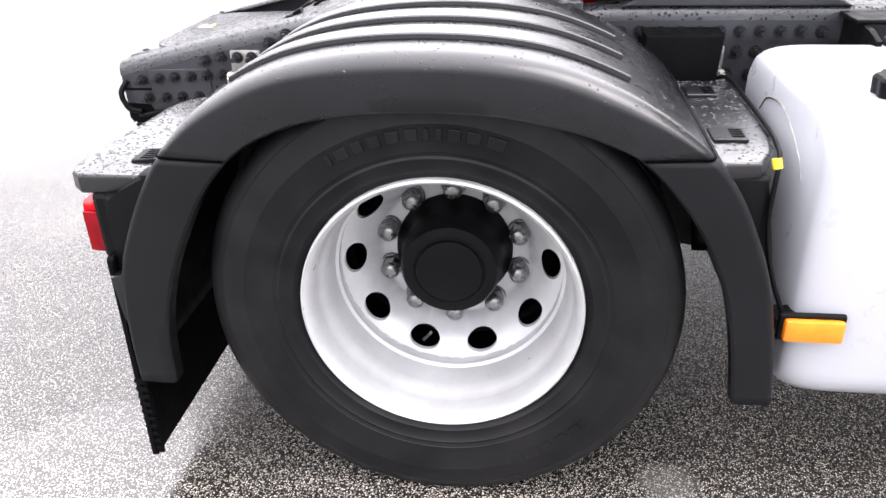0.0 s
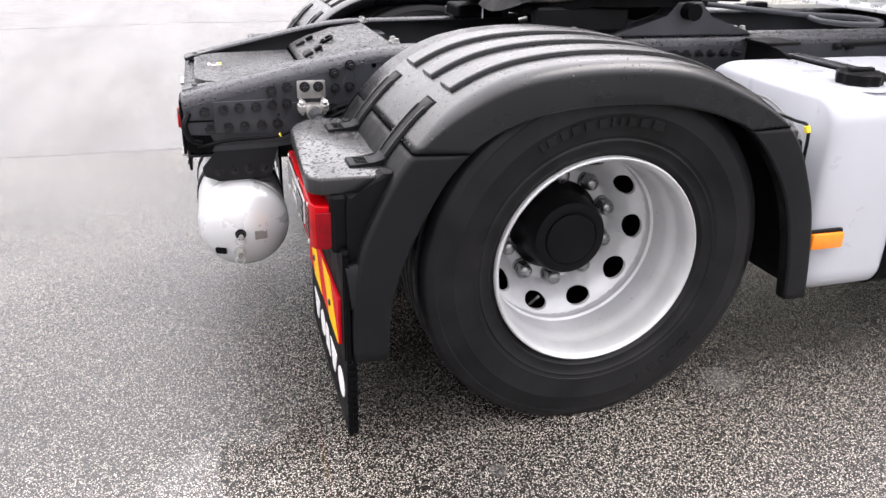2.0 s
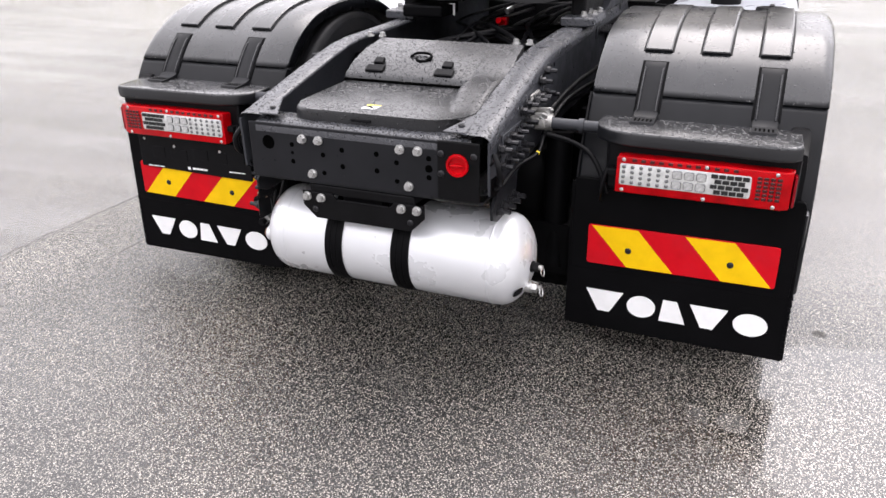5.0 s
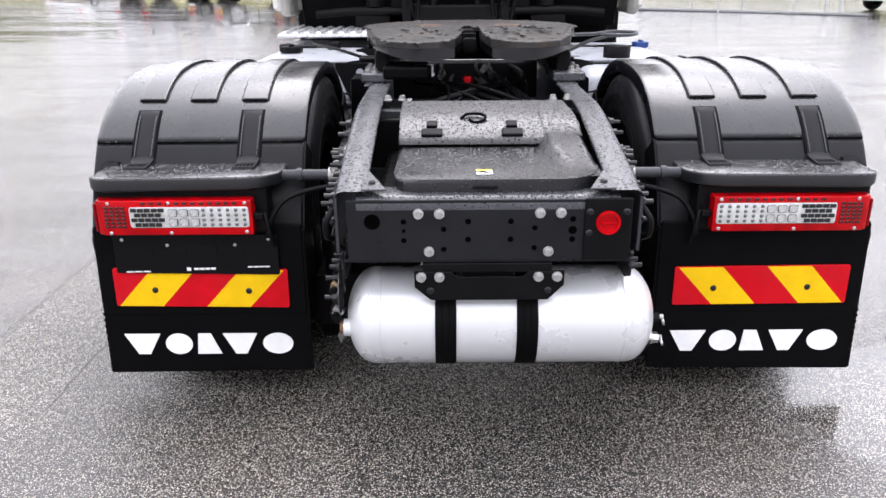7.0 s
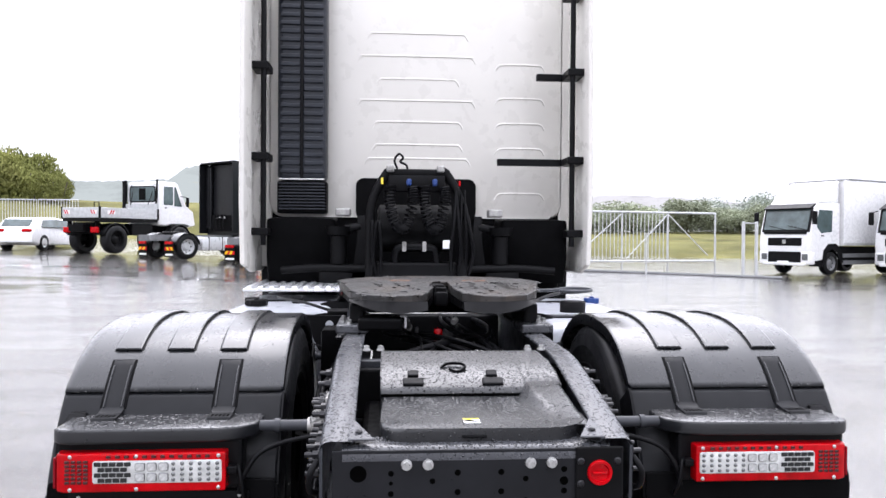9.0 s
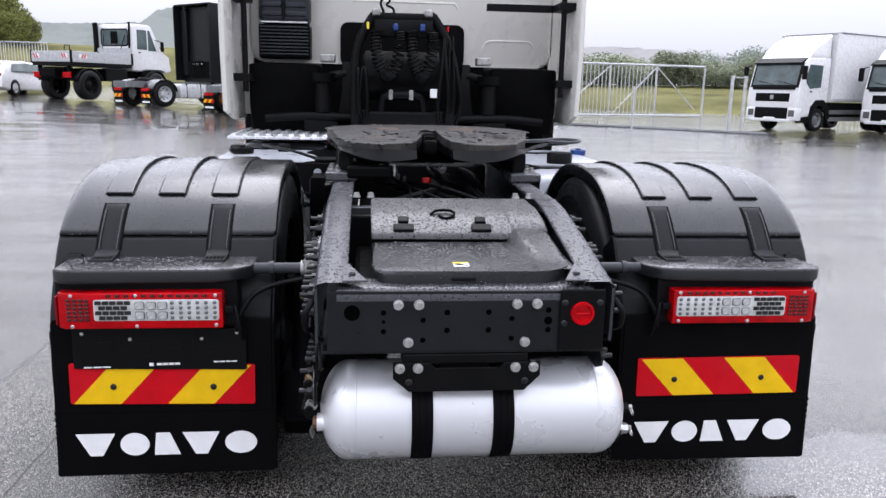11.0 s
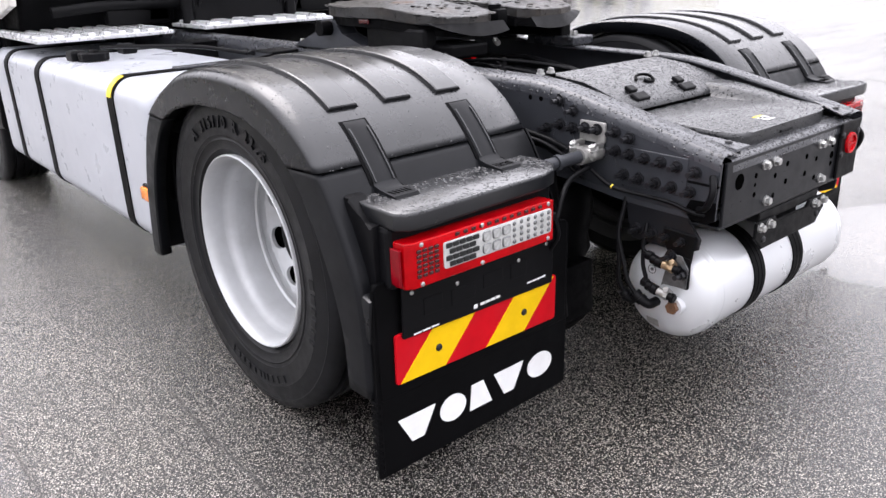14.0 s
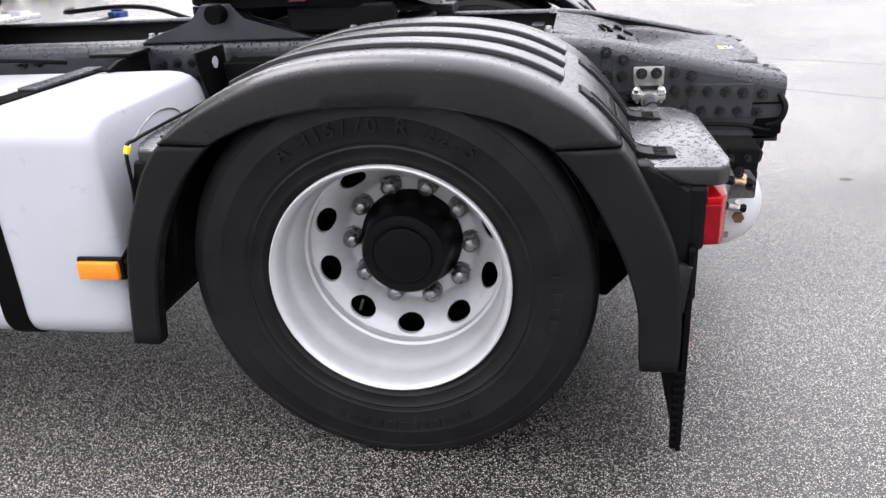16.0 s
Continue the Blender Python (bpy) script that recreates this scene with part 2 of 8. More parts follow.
def box(bm, c, s, bevel=0.0, m=None, seg=2):
    """A box with centre c and size s, its edges rounded."""
    g = bmesh.ops.create_cube(bm, size=1.0)
    vs = g["verts"]
    for v in vs:
        v.co = Vector((c[0] + v.co.x * s[0], c[1] + v.co.y * s[1], c[2] + v.co.z * s[2]))
    if m is not None:
        bmesh.ops.transform(bm, matrix=m, verts=vs)
    if bevel > 0:
        es = list({e for v in vs for e in v.link_edges})
        bmesh.ops.bevel(bm, geom=es, offset=min(bevel, min(s) * 0.45), segments=seg, affect="EDGES", profile=0.5)
    return bm


def frame_axes(d):
    d = Vector(d).normalized()
    u = d.cross(Vector((0, 0, 1)) if abs(d.z) < 0.9 else Vector((1, 0, 0))).normalized()
    return d, u, d.cross(u)


def cyl(bm, p, q, r, r2=None, seg=16, caps=True):
    p, q = Vector(p), Vector(q)
    _, u, w = frame_axes(q - p)
    rings = []
    for c, rad in ((p, r), (q, r if r2 is None else r2)):
        rings.append([bm.verts.new(c + rad * (math.cos(a) * u + math.sin(a) * w)) for a in [2 * math.pi * i / seg for i in range(seg)]])
    for i in range(seg):
        j = (i + 1) % seg
        bm.faces.new((rings[0][i], rings[0][j], rings[1][j], rings[1][i]))
    if caps:
        bm.faces.new(rings[0][::-1])
        bm.faces.new(rings[1])
    return bm


def smooth_path(pts, n=6):
    pts = [Vector(p) for p in pts]
    if len(pts) < 3:
        return pts
    out = []
    ext = [2 * pts[0] - pts[1], *pts, 2 * pts[-1] - pts[-2]]
    for k in range(1, len(ext) - 2):
        a, b, c, d = ext[k - 1 : k + 3]
        for i in range(n):
            t = i / n
            out.append(0.5 * (2 * b + (c - a) * t + (2 * a - 5 * b + 4 * c - d) * t * t + (3 * b - a - 3 * c + d) * t**3))
    out.append(pts[-1])
    return out


def tube(bm, pts, r, seg=8, n=6, smooth=True):
    path = smooth_path(pts, n) if smooth else [Vector(p) for p in pts]
    rings, u = [], None
    for i, p in enumerate(path):
        d = (path[min(i + 1, len(path) - 1)] - path[max(i - 1, 0)]).normalized()
        if u is None:
            u = frame_axes(d)[1]
        u = (u - d * u.dot(d)).normalized()
        w = d.cross(u)
        rings.append([bm.verts.new(p + r * (math.cos(2 * math.pi * k / seg) * u + math.sin(2 * math.pi * k / seg) * w)) for k in range(seg)])
    for a, b in zip(rings, rings[1:]):
        for k in range(seg):
            bm.faces.new((a[k], a[(k + 1) % seg], b[(k + 1) % seg], b[k]))
    bm.faces.new(rings[0][::-1])
    bm.faces.new(rings[-1])
    return bm


def lathe(bm, profile, c, axis=(0, 1, 0), seg=48, closed=False, start=0.0):
    """Turn a profile of (radius, distance along the axis) round the axis through c."""
    d, c = Vector(axis).normalized(), Vector(c)
    u = Vector((1, 0, 0)) if abs(d.x) < 0.9 else Vector((0, 1, 0))
    u = (u - d * u.dot(d)).normalized()
    w = d.cross(u)
    rings = []
    for r, h in profile:
        if r < 1e-5:
            rings.append([bm.verts.new(c + d * h)])
        else:
            rings.append([bm.verts.new(c + d * h + r * (math.cos(a) * u + math.sin(a) * w)) for a in [start + 2 * math.pi * i / seg for i in range(seg)]])
    pairs = list(zip(rings, rings[1:])) + ([(rings[-1], rings[0])] if closed else [])
    for a, b in pairs:
        for i in range(seg):
            j = (i + 1) % seg
            if len(a) == 1 and len(b) == 1:
                continue
            if len(a) == 1:
                bm.faces.new((a[0], b[j], b[i]))
            elif len(b) == 1:
                bm.faces.new((a[i], a[j], b[0]))
            else:
                bm.faces.new((a[i], a[j], b[j], b[i]))
    return bm


def prism(bm, poly, axis, lo, hi, bevel=0.0, seg=2):
    """Push a flat outline out along an axis, from lo to hi. x: outline in y, z; y: in x, z; z: in x, y."""
    def put(a, b, h):
        return {"x": (h, a, b), "y": (a, h, b), "z": (a, b, h)}[axis]
    n = len(poly)
    A = [bm.verts.new(put(*p, lo)) for p in poly]
    B = [bm.verts.new(put(*p, hi)) for p in poly]
    fs = [bm.faces.new(A[::-1]), bm.faces.new(B)]
    for i in range(n):
        fs.append(bm.faces.new((A[i], A[(i + 1) % n], B[(i + 1) % n], B[i])))
    if bevel > 0:
        es = list({e for f in fs[:2] for e in f.edges})
        bmesh.ops.bevel(bm, geom=es, offset=bevel, segments=seg, affect="EDGES", profile=0.5)
    return bm


def rounded(x0, y0, x1, y1, r, n=4):
    """The outline of a rectangle with round corners."""
    out = []
    for cx, cy, a in ((x1 - r, y1 - r, 0), (x0 + r, y1 - r, 90), (x0 + r, y0 + r, 180), (x1 - r, y0 + r, 270)):
        for i in range(n + 1):
            t = radians(a + 90 * i / n)
            out.append((cx + r * math.cos(t), cy + r * math.sin(t)))
    return out


def poly_lerp(pts, n):
    """n points along a smooth line through pts, evenly by index."""
    pts3 = [Vector((a, b, 0)) for a, b in pts]
    k = 8
    fine = smooth_path(pts3, k)
    out = []
    for i in range(n):
        f = i * (len(fine) - 1) / (n - 1)
        j = min(int(f), len(fine) - 2)
        v = fine[j].lerp(fine[j + 1], f - j)
        out.append((v.x, v.y))
    return out


# ---- ground ----
def asphalt():
    m = bpy.data.materials.new("wet_asphalt")
    t, b = nodes_of(m)
    stones = tex_noise(t, 205, kind="ShaderNodeTexVoronoi")
    grit = tex_noise(t, 420, 3)
    patch = tex_noise(t, 0.7, 8, 0.62)
    big = tex_noise(t, 0.16, 5, 0.6)
    bw = t.nodes.new("ShaderNodeSeparateColor")
    t.links.new(stones.outputs["Color"], bw.inputs[0])
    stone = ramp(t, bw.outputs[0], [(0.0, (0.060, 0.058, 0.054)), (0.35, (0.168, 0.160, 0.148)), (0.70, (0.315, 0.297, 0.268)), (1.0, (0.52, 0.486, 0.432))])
    geo = t.nodes.new("ShaderNodeNewGeometry")
    sep = t.nodes.new("ShaderNodeSeparateXYZ")
    t.links.new(geo.outputs["Position"], sep.inputs[0])
    px, py = sep.outputs[0], sep.outputs[1]
    wob = mathn(t, "MULTIPLY", mathn(t, "SUBTRACT", tex_noise(t, 0.9, 6).outputs[0], 0.5), 0.5)
    fine = mathn(t, "MULTIPLY", mathn(t, "SUBTRACT", tex_noise(t, 7.0, 5, 0.7).outputs[0], 0.5), 0.10)
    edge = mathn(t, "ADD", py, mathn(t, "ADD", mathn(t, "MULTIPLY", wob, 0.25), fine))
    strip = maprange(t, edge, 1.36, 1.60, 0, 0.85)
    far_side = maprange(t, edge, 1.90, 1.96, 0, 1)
    # right side paled too: the truck's shade stays in the colour as a dark lane
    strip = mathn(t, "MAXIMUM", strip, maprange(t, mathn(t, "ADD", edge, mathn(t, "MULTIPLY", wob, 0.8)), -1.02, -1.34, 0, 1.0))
    # far ground ahead paled: sky reflection put into its colour
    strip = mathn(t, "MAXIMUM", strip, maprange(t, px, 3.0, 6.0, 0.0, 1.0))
    # paler, closer grained: laid later beyond the paving joint; painted brightness right of the truck and ahead
    pale_lit = ramp(t, bw.outputs[0], [(0.0, (0.150, 0.140, 0.127)), (0.4, (0.330, 0.309, 0.279)), (0.75, (0.530, 0.497, 0.446)), (1.0, (0.72, 0.674, 0.605))])
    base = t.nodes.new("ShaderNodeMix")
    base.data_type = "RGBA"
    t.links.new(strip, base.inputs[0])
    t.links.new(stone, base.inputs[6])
    t.links.new(pale_lit, base.inputs[7])
    # dark binder in the gaps between the stones
    gaps = t.nodes.new("ShaderNodeMix")
    gaps.data_type = "RGBA"
    t.links.new(maprange(t, mathn(t, "ADD", stones.outputs["Distance"], mathn(t, "MULTIPLY", mathn(t, "SUBTRACT", grit.outputs[0], 0.5), 0.30)), 0.32, 0.48, 0.0, 0.95), gaps.inputs[0])
    t.links.new(base.outputs[2], gaps.inputs[6])
    gaps.inputs[7].default_value = (0.0065, 0.0063, 0.0062, 1)
    deep = t.nodes.new("ShaderNodeMix")
    deep.data_type, deep.blend_type = "RGBA", "MULTIPLY"
    away = mathn(t, "MAXIMUM", maprange(t, px, 3.5, 7.0, 0.0, 1.0), mathn(t, "MULTIPLY", maprange(t, mathn(t, "ABSOLUTE", py, 0), 2.6, 5.0, 0.0, 1.0), maprange(t, px, -0.5, 2.5, 0.60, 1.0)))
    t.links.new(mathn(t, "MULTIPLY", far_side, maprange(t, px, 3.5, 7.0, 1.0, 0.0)), deep.inputs[0])
    t.links.new(gaps.outputs[2], deep.inputs[6])
    deep.inputs[7].default_value = (0.75, 0.735, 0.75, 1)
    mix = t.nodes.new("ShaderNodeMix")
    mix.data_type, mix.blend_type = "RGBA", "MULTIPLY"
    mix.inputs[0].default_value = 0.85
    t.links.new(deep.outputs[2], mix.inputs[6])
    t.links.new(ramp(t, patch.outputs[0], [(0.30, (0.60, 0.605, 0.62)), (0.72, (1.28, 1.25, 1.20))]), mix.inputs[7])
    # cracks, a small dark stain, a pale chalky patch
    def spot(cx, cy, r, wobble=2.0):
        dx, dy = mathn(t, "SUBTRACT", px, cx), mathn(t, "SUBTRACT", py, cy)
        d = mathn(t, "SQRT", mathn(t, "ADD", mathn(t, "MULTIPLY", dx, dx), mathn(t, "MULTIPLY", dy, dy)), 0)
        d = mathn(t, "ADD", d, mathn(t, "MULTIPLY", fine, wobble * r * 8))
        return maprange(t, d, r * 1.25, r * 0.75, 0, 1)
    def crack(x0, y0, ang, half, width):
        ca, sa = math.cos(ang), math.sin(ang)
        dx, dy = mathn(t, "SUBTRACT", px, x0), mathn(t, "SUBTRACT", py, y0)
        along = mathn(t, "ADD", mathn(t, "MULTIPLY", dx, ca), mathn(t, "MULTIPLY", dy, sa))
        side = mathn(t, "ADD", mathn(t, "MULTIPLY", dx, -sa), mathn(t, "MULTIPLY", dy, ca))
        side = mathn(t, "ABSOLUTE", mathn(t, "ADD", side, mathn(t, "MULTIPLY", wob, 0.35)), 0)
        k = maprange(t, side, width, width * 0.3, 0, 1)
        return mathn(t, "MULTIPLY", k, maprange(t, mathn(t, "ABSOLUTE", along, 0), half, half * 0.8, 0, 1))
    joint = maprange(t, mathn(t, "ABSOLUTE", mathn(t, "ADD", mathn(t, "SUBTRACT", py, 1.93), mathn(t, "MULTIPLY", fine, 0.25)), 0), 0.012, 0.004, 0.0, 0.35)
    marks = crack(2.5, 9.8, 0.75, 1.6, 0.03)
    for c in (crack(-3.5, 7.6, 0.2, 2.2, 0.025), crack(-0.3, 1.47, 0.0, 0.6, 0.006), joint, crack(-0.6, 8.1, 0.03, 0.8, 0.03), crack(-2.6, -2.9, -0.62, 2.0, 0.012), crack(-1.2, -5.2, -0.5, 3.0, 0.016), spot(-1.806, -1.093, 0.026), crack(-4.5, 9.2, 0.1, 1.6, 0.02), spot(-0.337, -1.413, 0.022)):
        marks = mathn(t, "MAXIMUM", marks, c)
    dark = t.nodes.new("ShaderNodeMix")
    dark.data_type = "RGBA"
    t.links.new(mathn(t, "MULTIPLY", marks, 0.5), dark.inputs[0])
    t.links.new(mix.outputs[2], dark.inputs[6])
    dark.inputs[7].default_value = (0.016, 0.015, 0.014, 1)
    pale = t.nodes.new("ShaderNodeMix")
    pale.data_type = "RGBA"
    t.links.new(mathn(t, "MULTIPLY", spot(0.53, -1.18, 0.07), 0.15), pale.inputs[0])
    t.links.new(dark.outputs[2], pale.inputs[6])
    pale.inputs[7].default_value = (0.42, 0.41, 0.40, 1)
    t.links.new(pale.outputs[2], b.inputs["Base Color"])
    # standing water: one pool by the mudflap, sheets in the far hollows
    def pool(cx, cy, rx, ry, soft):
        dx = mathn(t, "DIVIDE", mathn(t, "SUBTRACT", px, cx), rx)
        dy = mathn(t, "DIVIDE", mathn(t, "SUBTRACT", py, cy), ry)
        d2 = mathn(t, "ADD", mathn(t, "MULTIPLY", dx, dx), mathn(t, "MULTIPLY", dy, dy))
        d2 = mathn(t, "ADD", d2, mathn(t, "MULTIPLY", mathn(t, "ADD", wob, mathn(t, "MULTIPLY", fine, 3.0)), 2.2))
        return maprange(t, d2, 1.0 + soft, 1.0 - soft, 0, 1)
    streak = tex_noise(t, 1.0, 5, 0.6, stretch=(1.6, 0.25, 1.0))
    water = mathn(t, "MULTIPLY", pool(-0.86, -1.62, 0.46, 0.66, 0.35), 0.92)
    water = mathn(t, "MAXIMUM", water, mathn(t, "MULTIPLY", pool(24.0, 11.0, 13.0, 10.0, 0.5), maprange(t, streak.outputs[0], 0.35, 0.65, 0.60, 0.97)))
    water = mathn(t, "MAXIMUM", water, mathn(t, "MULTIPLY", pool(19.0, -16.0, 7.0, 6.0, 0.6), maprange(t, streak.outputs[0], 0.35, 0.65, 0.60, 0.95)))
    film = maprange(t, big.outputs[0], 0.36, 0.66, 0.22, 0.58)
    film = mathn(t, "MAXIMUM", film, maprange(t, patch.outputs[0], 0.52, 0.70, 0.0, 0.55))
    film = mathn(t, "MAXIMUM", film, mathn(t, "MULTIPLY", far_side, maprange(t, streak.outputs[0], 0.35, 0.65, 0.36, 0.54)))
    # film is heavier away from the truck, to brighten the ground there
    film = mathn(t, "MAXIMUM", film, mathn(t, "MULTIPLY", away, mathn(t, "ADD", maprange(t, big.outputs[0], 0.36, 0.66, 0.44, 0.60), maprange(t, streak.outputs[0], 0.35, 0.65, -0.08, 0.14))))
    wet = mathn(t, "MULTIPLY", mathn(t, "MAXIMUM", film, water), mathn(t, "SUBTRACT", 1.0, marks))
    # rough stones below, a film of water over them
    rr = mathn(t, "ADD", maprange(t, wet, 0, 1, 0.26, 0.16), mathn(t, "MULTIPLY", marks, 0.3))
    t.links.new(mathn(t, "ADD", rr, mathn(t, "MULTIPLY", mathn(t, "SUBTRACT", grit.outputs[0], 0.5), 0.16)), b.inputs["Roughness"])
    b.inputs["Specular IOR Level"].default_value = 0.45
    h = mathn(t, "ADD", mathn(t, "MULTIPLY", stones.outputs["Distance"], -1.0), mathn(t, "MULTIPLY", grit.outputs[0], 0.35))
    bp = t.nodes.new("ShaderNodeBump")
    bp.inputs["Distance"].default_value = 0.005
    t.links.new(maprange(t, wet, 0, 0.9, 0.75, 0.15), bp.inputs["Strength"])
    t.links.new(h, bp.inputs["Height"])
    t.links.new(bp.outputs[0], b.inputs["Normal"])
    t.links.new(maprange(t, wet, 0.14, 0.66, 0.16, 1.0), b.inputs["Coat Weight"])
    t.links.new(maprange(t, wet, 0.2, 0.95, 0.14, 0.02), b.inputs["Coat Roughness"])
    b.inputs["Coat IOR"].default_value = 1.45
    cb = t.nodes.new("ShaderNodeBump")
    cb.inputs["Distance"].default_value = 0.004
    t.links.new(maprange(t, wet, 0.2, 0.85, 0.42, 0.0), cb.inputs["Strength"])
    t.links.new(h, cb.inputs["Height"])
    t.links.new(cb.outputs[0], b.inputs["Coat Normal"])
    return m


def yard_z(x, y):
    """The yard is flat round the truck; far ahead it rises a little on one side and falls on the other."""
    k = min(1.0, max(0.0, (x - 9.0) / 18.0))
    k = k * k * (3 - 2 * k)
    rise = min(1.0, max(0.0, (x - 33.0) / 20.0)) * min(1.0, max(0.0, y / 8.0)) * 0.75
    return rise + k * float(np.interp(y, [-60, -15, -8, 0, 8, 14, 20, 60], [-0.1, 0.0, 0.16, 0.22, 0.42, 0.54, 0.70, 0.75]))


ASPHALT = asphalt()
bm = bmesh.new()
# one sheet, fine near the truck and coarse towards the horizon
xs = [-2500, -600, -120, -40, -12, -6, -3, 0, 3, 6, 9, 12, 15, 18, 21, 24, 27, 30, 33, 36, 40, 46, 53, 60, 90, 200, 700, 2500]
ys = [-2500, -600, -120, -60, -40, -30, -22, -18, -15, -12, -9, -6, -3, 0, 3, 6, 9, 12, 15, 18, 22, 30, 40, 60, 120, 600, 2500]
grid = [[bm.verts.new((x, y, yard_z(x, y))) for y in ys] for x in xs]
for i in range(len(xs) - 1):
    for j in range(len(ys) - 1):
        bm.faces.new((grid[i][j], grid[i + 1][j], grid[i + 1][j + 1], grid[i][j + 1]))
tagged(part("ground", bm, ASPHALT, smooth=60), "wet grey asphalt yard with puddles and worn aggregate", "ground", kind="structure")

# ---- the tractor unit ----
truck = thing("tractor_truck", "white two-axle tractor unit with black chassis, wet from rain", "truck")
S2 = (1, -1)  # left, right

# bolts: one mesh for all black frame bolts, one for bright ones; both point along +y
bm = bmesh.new()
cyl(bm, (0, 0, 0), (0, 0.004, 0), 0.017, seg=14)
cyl(bm, (0, 0.004, 0), (0, 0.018, 0), 0.0125, seg=6)
cyl(bm, (0, 0.018, 0), (0, 0.040, 0), 0.0075, seg=8)
STUD = mesh_of("stud_bolt", bm, BOLT)
bm = bmesh.new()
cyl(bm, (0, 0, 0), (0, 0.005, 0), 0.0145, seg=16)
cyl(bm, (0, 0.005, 0), (0, 0.016, 0), 0.0112, seg=6)
cyl(bm, (0, 0.016, 0), (0, 0.018, 0), 0.008, seg=8)
BRIGHT = mesh_of("bright_bolt", bm, ZINC)
bm = bmesh.new()
lathe(bm, [(0.0, 0.0035), (0.004, 0.003), (0.0058, 0.0015), (0.006, 0)], (0, 0, 0), seg=10)
SCREW = mesh_of("screw_head", bm, ZINC)
bm = bmesh.new()
lathe(bm, [(0.0, 0.005), (0.007, 0.0045), (0.010, 0.002), (0.0105, 0)], (0, 0, 0), seg=12)
RIVET = mesh_of("black_rivet", bm, BOLT)


def facing(d):
    """The turn that brings +y to a direction."""
    return Vector((0, 1, 0)).rotation_difference(Vector(d)).to_matrix().to_4x4()


def bolt_at(me, parent, p, d, name="bolt", spin=None):
    return shared(name, me, parent, Matrix.Translation(p) @ facing(d) @ Matrix.Rotation(spin if spin is not None else random.uniform(0, 3), 4, "Y"))


def rain(ob, n, seed, up=0.35, r0=0.0014, r1=0.0046):
    """Rain drops over the upper faces of a part, kept as one part of many domes."""
    rnd = random.Random(seed)
    me = ob.data
    tris = []
    for p in me.polygons:
        if p.normal.z < up:
            continue
        vs = [me.vertices[i].co for i in p.vertices]
        for k in range(1, len(vs) - 1):
            tris.append((vs[0], vs[k], vs[k + 1], p.normal))
    areas = np.cumsum([(b - a).cross(c - a).length for a, b, c, _ in tris])
    verts, faces = [], []
    for _ in range(n):
        a, b, c, nrm = tris[int(np.searchsorted(areas, rnd.random() * areas[-1]))]
        u, v = rnd.random(), rnd.random()
        if u + v > 1:
            u, v = 1 - u, 1 - v
        p = a + (b - a) * u + (c - a) * v
        r = r0 + (r1 - r0) * rnd.random() ** 2.2
        _, e, w = frame_axes(nrm)
        turn, long = rnd.uniform(0, 6.28), rnd.uniform(1.0, 1.7)
        e, w = e * math.cos(turn) + w * math.sin(turn), w * math.cos(turn) - e * math.sin(turn)
        q = len(verts)
        for f, h in ((1.0, -0.0004), (0.8, r * 0.16)):
            for k in range(6):
                t = k * math.pi / 3
                verts.append(p + e * (r * f * long * math.cos(t)) + w * (r * f * math.sin(t)) + nrm * h)
        verts.append(p + nrm * (r * 0.24))
        for k in range(6):
            j = (k + 1) % 6
            faces += [(q + k, q + j, q + 6 + j, q + 6 + k), (q + 6 + k, q + 6 + j, q + 12)]
    dm = bpy.data.meshes.new("rain_water")
    dm.from_pydata(verts, [], faces)
    dm.materials.append(DROP)
    dm.shade_smooth()
    d = new("rain_water", dm)
    d.parent = ob
    return tagged(d, "", "", "", "stuff")


# -- wheels --
R_TYRE, HUBZ = 0.508, 0.497


def tyre_mesh(y_in, y_out, s, cx=0.0, cz=HUBZ):
    bm = bmesh.new()
    c, hw = (y_in + y_out) / 2, (y_out - y_in) / 2
    half = [(0.288, 0.70), (0.300, 0.80), (0.318, 0.885), (0.3205, 0.905), (0.325, 0.90), (0.345, 0.93), (0.349, 0.950), (0.354, 0.935), (0.362, 0.950), (0.3635, 0.960), (0.367, 0.958), (0.385, 0.985), (0.418, 1.0), (0.422, 1.008), (0.427, 1.0), (0.448, 0.985), (0.468, 0.955), (0.471, 0.96), (0.476, 0.945), (0.490, 0.915), (0.500, 0.86), (0.506, 0.78)]
    tread = []
    for g in (0.62, 0.30, 0.0):
        tread += [(R_TYRE, g + 0.07), (0.492, g + 0.045), (0.492, g - 0.045), (R_TYRE, g - 0.07)]
    prof = half + tread + [(r, -k) for r, k in tread[::-1]][4:] + [(r, -k) for r, k in half[::-1]]
    lathe(bm, [(r, s * (c + k * hw)) for r, k in prof], (cx, 0, cz), seg=96)
    for v in bm.verts:
        if v.co.z < 0.001:
            v.co.z = 0.001
            v.co.y += 0.004 * (1 if (abs(v.co.y) - c) * s > 0 else -1)
    return bm


def rim_y(r):
    """How far out the wheel disc lies at a radius."""
    pts = [(0.10, 0.928), (0.178, 0.929), (0.186, 0.934), (0.200, 0.957), (0.228, 0.995), (0.250, 1.016), (0.264, 1.024)]
    return float(np.interp(r, [p[0] for p in pts], [p[1] for p in pts]))


